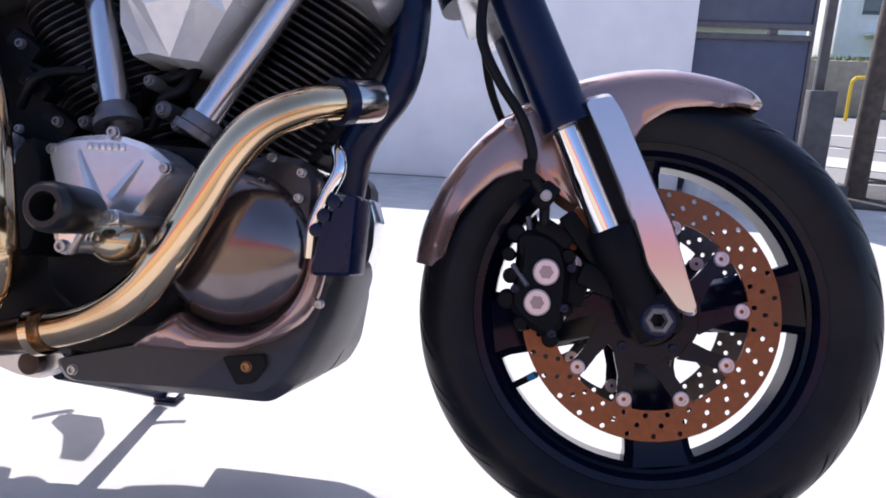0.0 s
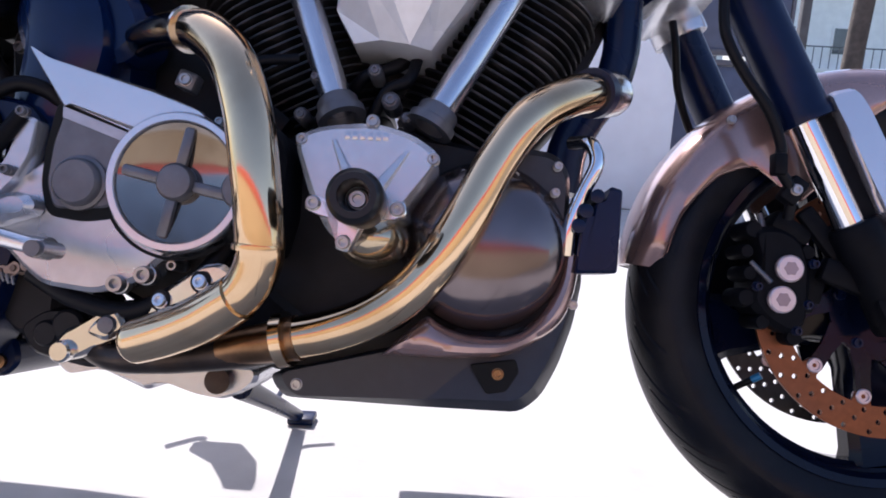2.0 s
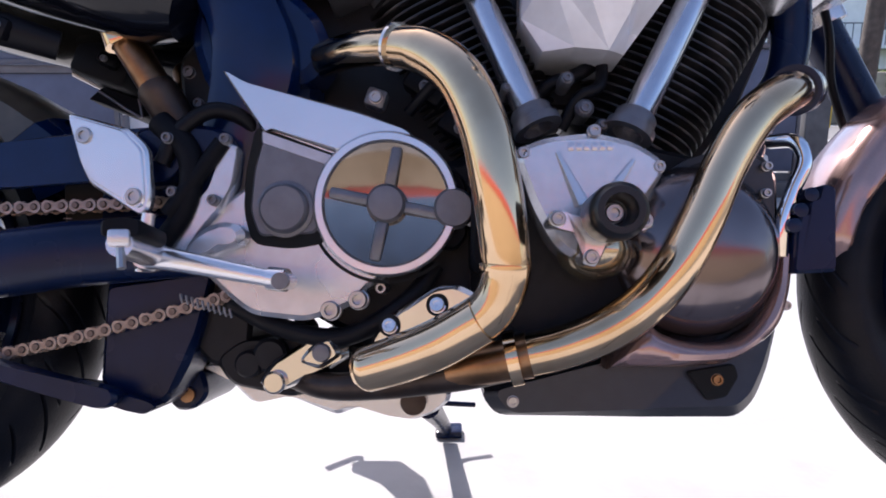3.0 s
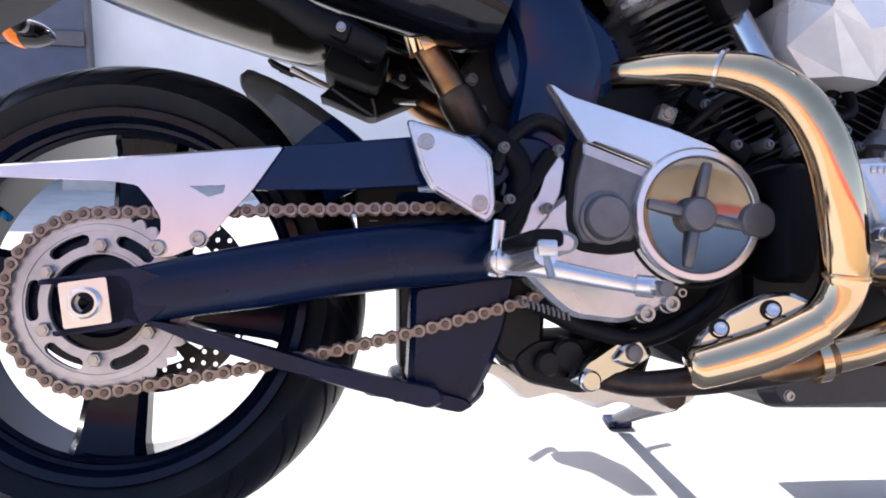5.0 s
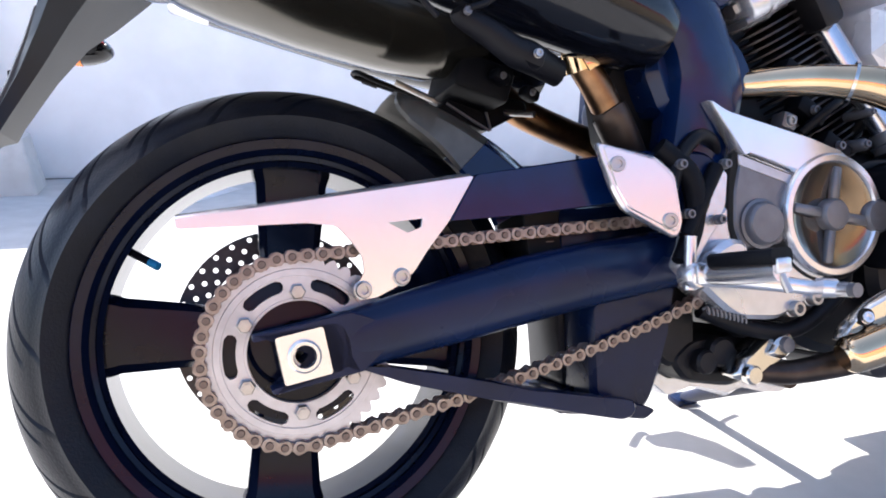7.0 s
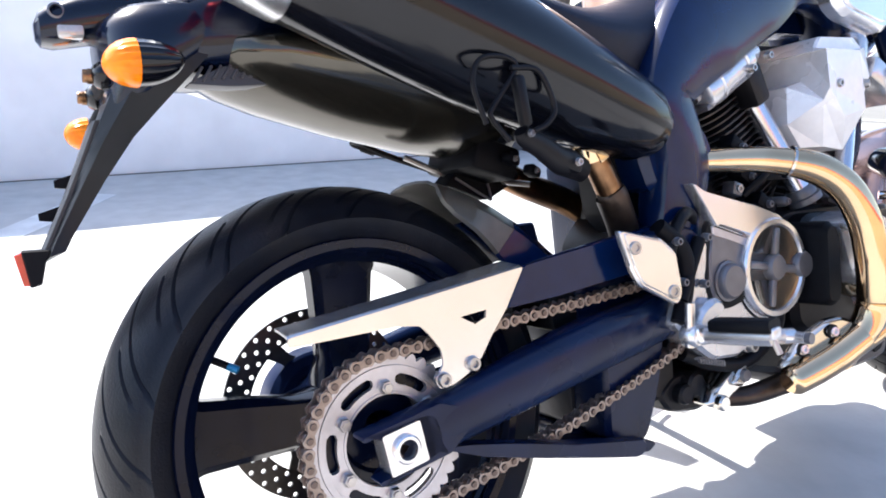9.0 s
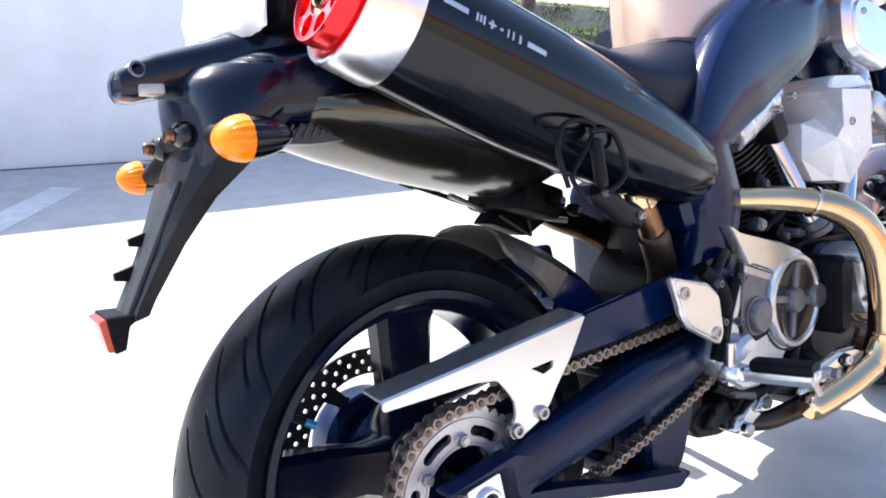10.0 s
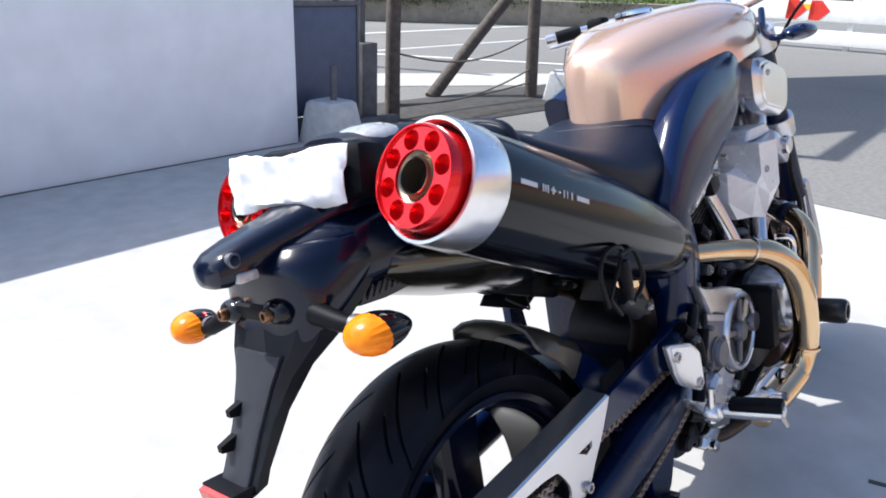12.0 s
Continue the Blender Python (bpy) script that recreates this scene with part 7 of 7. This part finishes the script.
for y, z in ((0.056, 0.741), (-0.039, 0.748)):
    part("lug", blob(None, (-0.222, y, z), (0.013, 0.024, 0.015)), M_SLEEVE, hg)
    bolt(hg, (-0.237, y, z), 0.0072, 0.005, (-1, 0, 0.1), material=M_BURNT)
def half_egg(c, rx, ry, rz, rear, skew, n=44):
    """Half an egg with its flat side across x; rear: -1 or 1 along x; skew: sideways drift of its tip."""
    rings = []
    for k in np.linspace(0, 1, 9):
        b = radians(90 * k)
        q = max(math.cos(b), 0.02)
        rings.append([(c[0] + rear * rx * math.sin(b), c[1] + skew * k * k + ry * q * math.cos(a) * (1 + 0.045 * (i % 2)), c[2] + rz * q * math.sin(a) * (1 + 0.045 * (i % 2))) for i, a in enumerate(np.linspace(0, 2 * math.pi, n, endpoint=False))])
    return skin(bmesh.new(), rings)
def signal(s):
    c = (-0.208, -0.180, 0.732) if s > 0 else (-0.226, 0.165, 0.711)
    sg = part("turn_signal", half_egg(c, 0.040, 0.029, 0.0205, 1, -0.016 * s), M_SLEEVE, bike, "black turn signal with an amber lens")
    part("lens", half_egg((c[0] - 0.0005, c[1], c[2]), 0.029, 0.0295, 0.0212, -1, 0.004 * s), M_AMBER, sg, "amber lens")
    part("stalk", tube(None, [(c[0] + 0.012, c[1] + 0.015 * s, c[2]), (c[0] + 0.006, c[1] + 0.045 * s, c[2] + 0.003), (-0.200, c[1] + 0.10 * s, 0.742)], [0.013, 0.010, 0.014], 14), M_PLAST, sg)
    part("collar", tube(None, [(c[0] + 0.009, c[1] + 0.030 * s, c[2] + 0.002), (c[0] + 0.008, c[1] + 0.038 * s, c[2] + 0.002)], 0.0125, 14, n=1), M_GREY, sg)
signal(1)
signal(-1)
# pillion peg bracket, hooks and under-tail clutter
br = part("hanger_bracket", tube(None, [(0.180, -0.244, 0.642), (0.186, -0.240, 0.635), (0.215, -0.234, 0.622), (0.245, -0.228, 0.605), (0.268, -0.220, 0.600), (0.312, -0.195, 0.590)], [0.010, 0.012, 0.015, 0.017, 0.018, 0.016], 12, flat=0.7), M_HOSE, bike, "black pillion peg bracket with folded hooks")
part("hook_loop", tube(None, [(x, -0.256, z) for x, z in ((0.124, 0.650), (0.112, 0.691), (0.119, 0.715), (0.137, 0.723), (0.165, 0.720), (0.170, 0.707), (0.135, 0.668), (0.132, 0.656), (0.153, 0.630))], 0.0030, 10), M_HOSE, br)
part("hook_loop", tube(None, [(x, -0.257, z) for x, z in ((0.164, 0.710), (0.202, 0.706), (0.221, 0.666), (0.209, 0.647), (0.188, 0.639))], 0.0034, 10), M_HOSE, br)
part("peg_body", box(None, (0.1735, -0.258, 0.673), (0.014, 0.014, 0.058), pose(0, 0, 0, 0, -6, 0), 0.005), M_HOSE, br)
part("peg_hinge", box(None, (0.250, -0.226, 0.606), (0.060, 0.022, 0.024), pose(0, 0, 0, 0, 22, 0), 0.006), M_HOSE, br)
bolt(br, (0.186, -0.255, 0.637), 0.0038, 0.003, material=M_GREY)
bolt(br, (0.268, -0.238, 0.600), 0.0045, 0.004, material=M_BOLT)
part("tray_block", box(None, (0.285, 0.02, 0.622), (0.080, 0.14, 0.050), pose(0, 0, 0, 0, 20, 0), 0.008), M_PLAST, bike, "black bracket under the tail")
hk = part("luggage_hook", tube(None, [(0.30, 0.115, 0.607), (0.255, 0.125, 0.625), (0.180, 0.150, 0.660), (0.155, 0.160, 0.672), (0.150, 0.152, 0.676), (0.154, 0.122, 0.668), (0.180, 0.110, 0.652), (0.255, 0.095, 0.618), (0.31, 0.09, 0.600)], 0.0042, 8), M_PLAST, bike, "black wire luggage hook under the tail")
part("hook_sleeve", tube(None, [(0.165, 0.156, 0.667), (0.185, 0.148, 0.657)], 0.0065, 10, n=1), M_HOSE, hk)
part("stay_rod", tube(None, [(0.19, 0.06, 0.640), (0.26, 0.05, 0.606), (0.33, 0.03, 0.590), (0.37, -0.01, 0.578)], 0.0048, 8), M_BOLT, bike, "bright stay rod under the tail")
tray_br = part("tray_bracket", plate(None, [(0.232, 0.590), (0.246, 0.586), (0.302, 0.562), (0.312, 0.562), (0.374, 0.589), (0.372, 0.602), (0.300, 0.622), (0.250, 0.606)], 0.062, 0.020, r=0.004, bevel=0.002), M_PLAST, bike, "black angled tray bracket")
part("edge_rib", tube(None, [(0.250, 0.016, 0.600), (0.304, 0.016, 0.565), (0.312, 0.016, 0.566), (0.300, 0.016, 0.615)], 0.0022, 6, n=3), M_GREY, tray_br)

# ---- bars, mirror, headlamp ----
hb = part("handlebar", tube(None, [(1.05, 0.355, 1.050), (1.10, 0.28, 1.060), (1.14, 0.19, 1.062), (1.155, 0.07, 1.035), (1.155, -0.07, 1.035), (1.14, -0.20, 1.062), (1.09, -0.33, 1.060), (1.03, -0.43, 1.050)], 0.012, 14), M_CHROME, bike, "chrome handlebar")
for s in (1, -1):
    ys = 0.83 if s > 0 else 1.0
    part("grip", tube(None, [(1.082, 0.355 * s * ys, 1.058), (1.045, 0.42 * s * ys, 1.051)], 0.017, 14, n=2), M_HOSE, hb)
    part("bar_weight", rod(None, (1.043, 0.424 * s * ys, 1.0505), (1.030, 0.448 * s * ys, 1.048), 0.016, 16), M_GUARD, hb)
    part("switch_box", box(None, (1.105, 0.305 * s * ys, 1.06), (0.045, 0.05, 0.045), None, 0.01), M_PLAST, hb)
    part("bar_clamp", box(None, (1.160, 0.055 * s, 1.01), (0.05, 0.04, 0.06), None, 0.008), M_ALU, hb)
    part("lever", tube(None, [(1.15, 0.25 * s, 1.05), (1.16, 0.34 * s, 1.04), (1.12, 0.42 * s, 1.03)], 0.007, 10), M_GUARD, hb)
mi = part("mirror", blob(None, (1.010, -0.262, 0.957), (0.075, 0.030, 0.017), pose(0, 0, 0, 0, 0, 0)), M_NAVY, bike, "black rear-view mirror")
part("stem", tube(None, [(1.10, -0.16, 1.02), (1.03, -0.185, 0.970), (0.965, -0.225, 0.953), (0.975, -0.255, 0.955)], 0.007, 10), M_NAVY, mi)
hl = part("headlamp", blob(None, (1.335, 0, 0.875), (0.085, 0.10, 0.11), pose(0, 0, 0, 0, 0, 0), 28, 18), M_CHROME, bike, "chrome headlamp shell")
part("lens", lathe(None, [(0.0, 0.0), (0.088, 0.0), (0.080, 0.02), (0.0, 0.034)], pose(1.375, 0, 0.87, 0, 90, 0), 40), M_LENS, hl)
part("instrument", lathe(None, [(0.0, 0.0), (0.055, 0.0), (0.06, 0.03), (0.05, 0.045), (0.0, 0.046)], pose(1.22, 0, 1.02, 0, -40, 0), 36), M_CHROME, bike, "chrome round instrument")
part("cable", tube(None, [(1.12, -0.28, 1.05), (1.20, -0.20, 1.00), (1.24, -0.13, 0.90), (1.24, -0.10, 0.80)], 0.004, 8), M_HOSE, bike, "black control cable")
part("cable", tube(None, [(1.12, 0.28, 1.05), (1.20, 0.20, 1.00), (1.24, 0.10, 0.90)], 0.006, 8), M_HOSE, bike)
part("master_cylinder", box(None, (1.125, -0.245, 1.085), (0.05, 0.04, 0.035), None, 0.008), M_PLAST, bike, "black brake fluid reservoir")

# ---- small hoses, bolts and brackets round the engine ----
for k, pts in enumerate(([(0.84, -0.10, 0.52), (0.865, -0.125, 0.555), (0.905, -0.13, 0.57), (0.945, -0.11, 0.60)], [(0.88, -0.14, 0.50), (0.90, -0.15, 0.535), (0.925, -0.15, 0.55), (0.935, -0.12, 0.60)], [(0.70, -0.15, 0.52), (0.74, -0.17, 0.555), (0.79, -0.15, 0.57)])):
    part("vee_hose", tube(None, pts, 0.0085 - 0.001 * k, 10), M_HOSE, engine)
for x, y, z, r in ((0.905, -0.150, 0.520, 0.011), (0.925, -0.150, 0.500, 0.008), (0.885, -0.150, 0.555, 0.009), (0.800, -0.150, 0.500, 0.009), (0.815, -0.150, 0.545, 0.007)):
    part("fitting", lathe(None, [(0.0, -0.03), (r, -0.03), (r, 0.010), (r * 0.7, 0.014), (0.0, 0.014)], axis_y(x, y, z), 16), M_GREY, engine)
    bolt(engine, (x, y - 0.014, z), r * 0.55, 0.004, material=M_GREY)
for x, z in ((0.72, 0.55), (0.76, 0.50), (0.70, 0.60)):
    part("engine_bracket", box(None, (x, -0.14, z), (0.05, 0.03, 0.024), pose(0, 0, 0, 0, 35, 0), 0.004), M_PLAST, engine)
    bolt(engine, (x, -0.157, z), 0.006, 0.005, material=M_GREY)
for x, y, z in ((0.30, -0.06, 0.618), (0.345, -0.05, 0.598), (0.27, 0.05, 0.616)):
    part("tail_fitting", box(None, (x, y, z), (0.026, 0.020, 0.016), pose(0, 0, 0, 0, 25, 20), 0.005), M_PLAST, bike, "small black bracket under the tail")
    bolt(bike, (x, y - 0.012, z), 0.004, 0.003, material=M_GREY)
sens = part("sensor", box(None, (0.664, -0.158, 0.534), (0.024, 0.024, 0.022), pose(0, 0, 0, 0, 20, 0), 0.004), M_GREY, engine)
bolt(sens, (0.664, -0.170, 0.534), 0.007, 0.004)
# unseen far-side plate with a lever, added for the shadow strip it casts
fc = part("shadow_plate", plate(None, [(0.535, 0.33), (0.555, 0.315), (0.615, 0.315), (0.622, 0.40), (0.60, 0.50), (0.56, 0.50), (0.565, 0.40)], 0.255, 0.235, r=0.006, bevel=0.003), M_SATIN, bike, "unseen black plate added on the far side to cast a shadow")
fc.matrix_basis = pose(-0.035, 0, 0)
part("shift_lever", tube(None, [(0.50, 0.24, 0.33), (0.54, 0.262, 0.322), (0.555, 0.262, 0.318)], 0.006, 10), M_GUARD, fc)
part("engine_top", plate(None, [(0.515, 0.50), (0.525, 0.66), (0.58, 0.76), (0.66, 0.70), (0.74, 0.60), (0.81, 0.51), (0.74, 0.46)], 0.04, -0.085, r=0.01, bevel=0.005), M_BLACK, engine)
part("head_cover", plate(None, [(0.98, 0.50), (1.02, 0.58), (1.08, 0.70), (1.14, 0.74), (1.18, 0.66), (1.12, 0.53), (1.07, 0.47)], 0.04, -0.05, r=0.01, bevel=0.005), M_BLACK, engine)
part("exhaust_box", plate(None, [(0.50, 0.258), (0.60, 0.262), (0.655, 0.245), (0.64, 0.205), (0.56, 0.19), (0.49, 0.205), (0.47, 0.235)], 0.0, -0.145, r=0.012, bevel=0.006), M_BLACK, bike, "black exhaust chamber under the engine")
part("pivot_block", plate(None, [(0.435, 0.36), (0.44, 0.255), (0.47, 0.225), (0.510, 0.235), (0.516, 0.285), (0.505, 0.34)], 0.0, -0.142, r=0.01, bevel=0.006), M_BLACK, engine, "black swing arm pivot block")
# hatched grille under the tail, lock on the tail bar
GR = [(-0.146, 0.730), (-0.106, 0.749), (-0.046, 0.754), (-0.011, 0.749), (-0.002, 0.740), (-0.042, 0.728), (-0.097, 0.726)]
gr = part("tail_grille", plate(None, GR, -0.055, -0.083, r=0.008, bevel=0.002), M_PAN, bike, "grey hatched grille under the tail")
for k in range(14):
    x = GR[0][0] + 0.014 + 0.0105 * k
    zs = [z for gx, z in GR]
    part("rib", box(None, (x, -0.084, sum(zs) / len(zs) + 0.001 + 0.0006 * k), (0.0035, 0.003, 0.020), pose(0, 0, 0, 0, 35, 0), 0.0008), M_PAN, gr)
part("tail_lock", lathe(None, [(0.0, -0.01), (0.0085, -0.01), (0.0085, 0.002), (0.0062, 0.003), (0.0058, -0.004), (0.0, -0.004)], axis_y(-0.257, -0.033, 0.818), 24), M_GREY, tb)
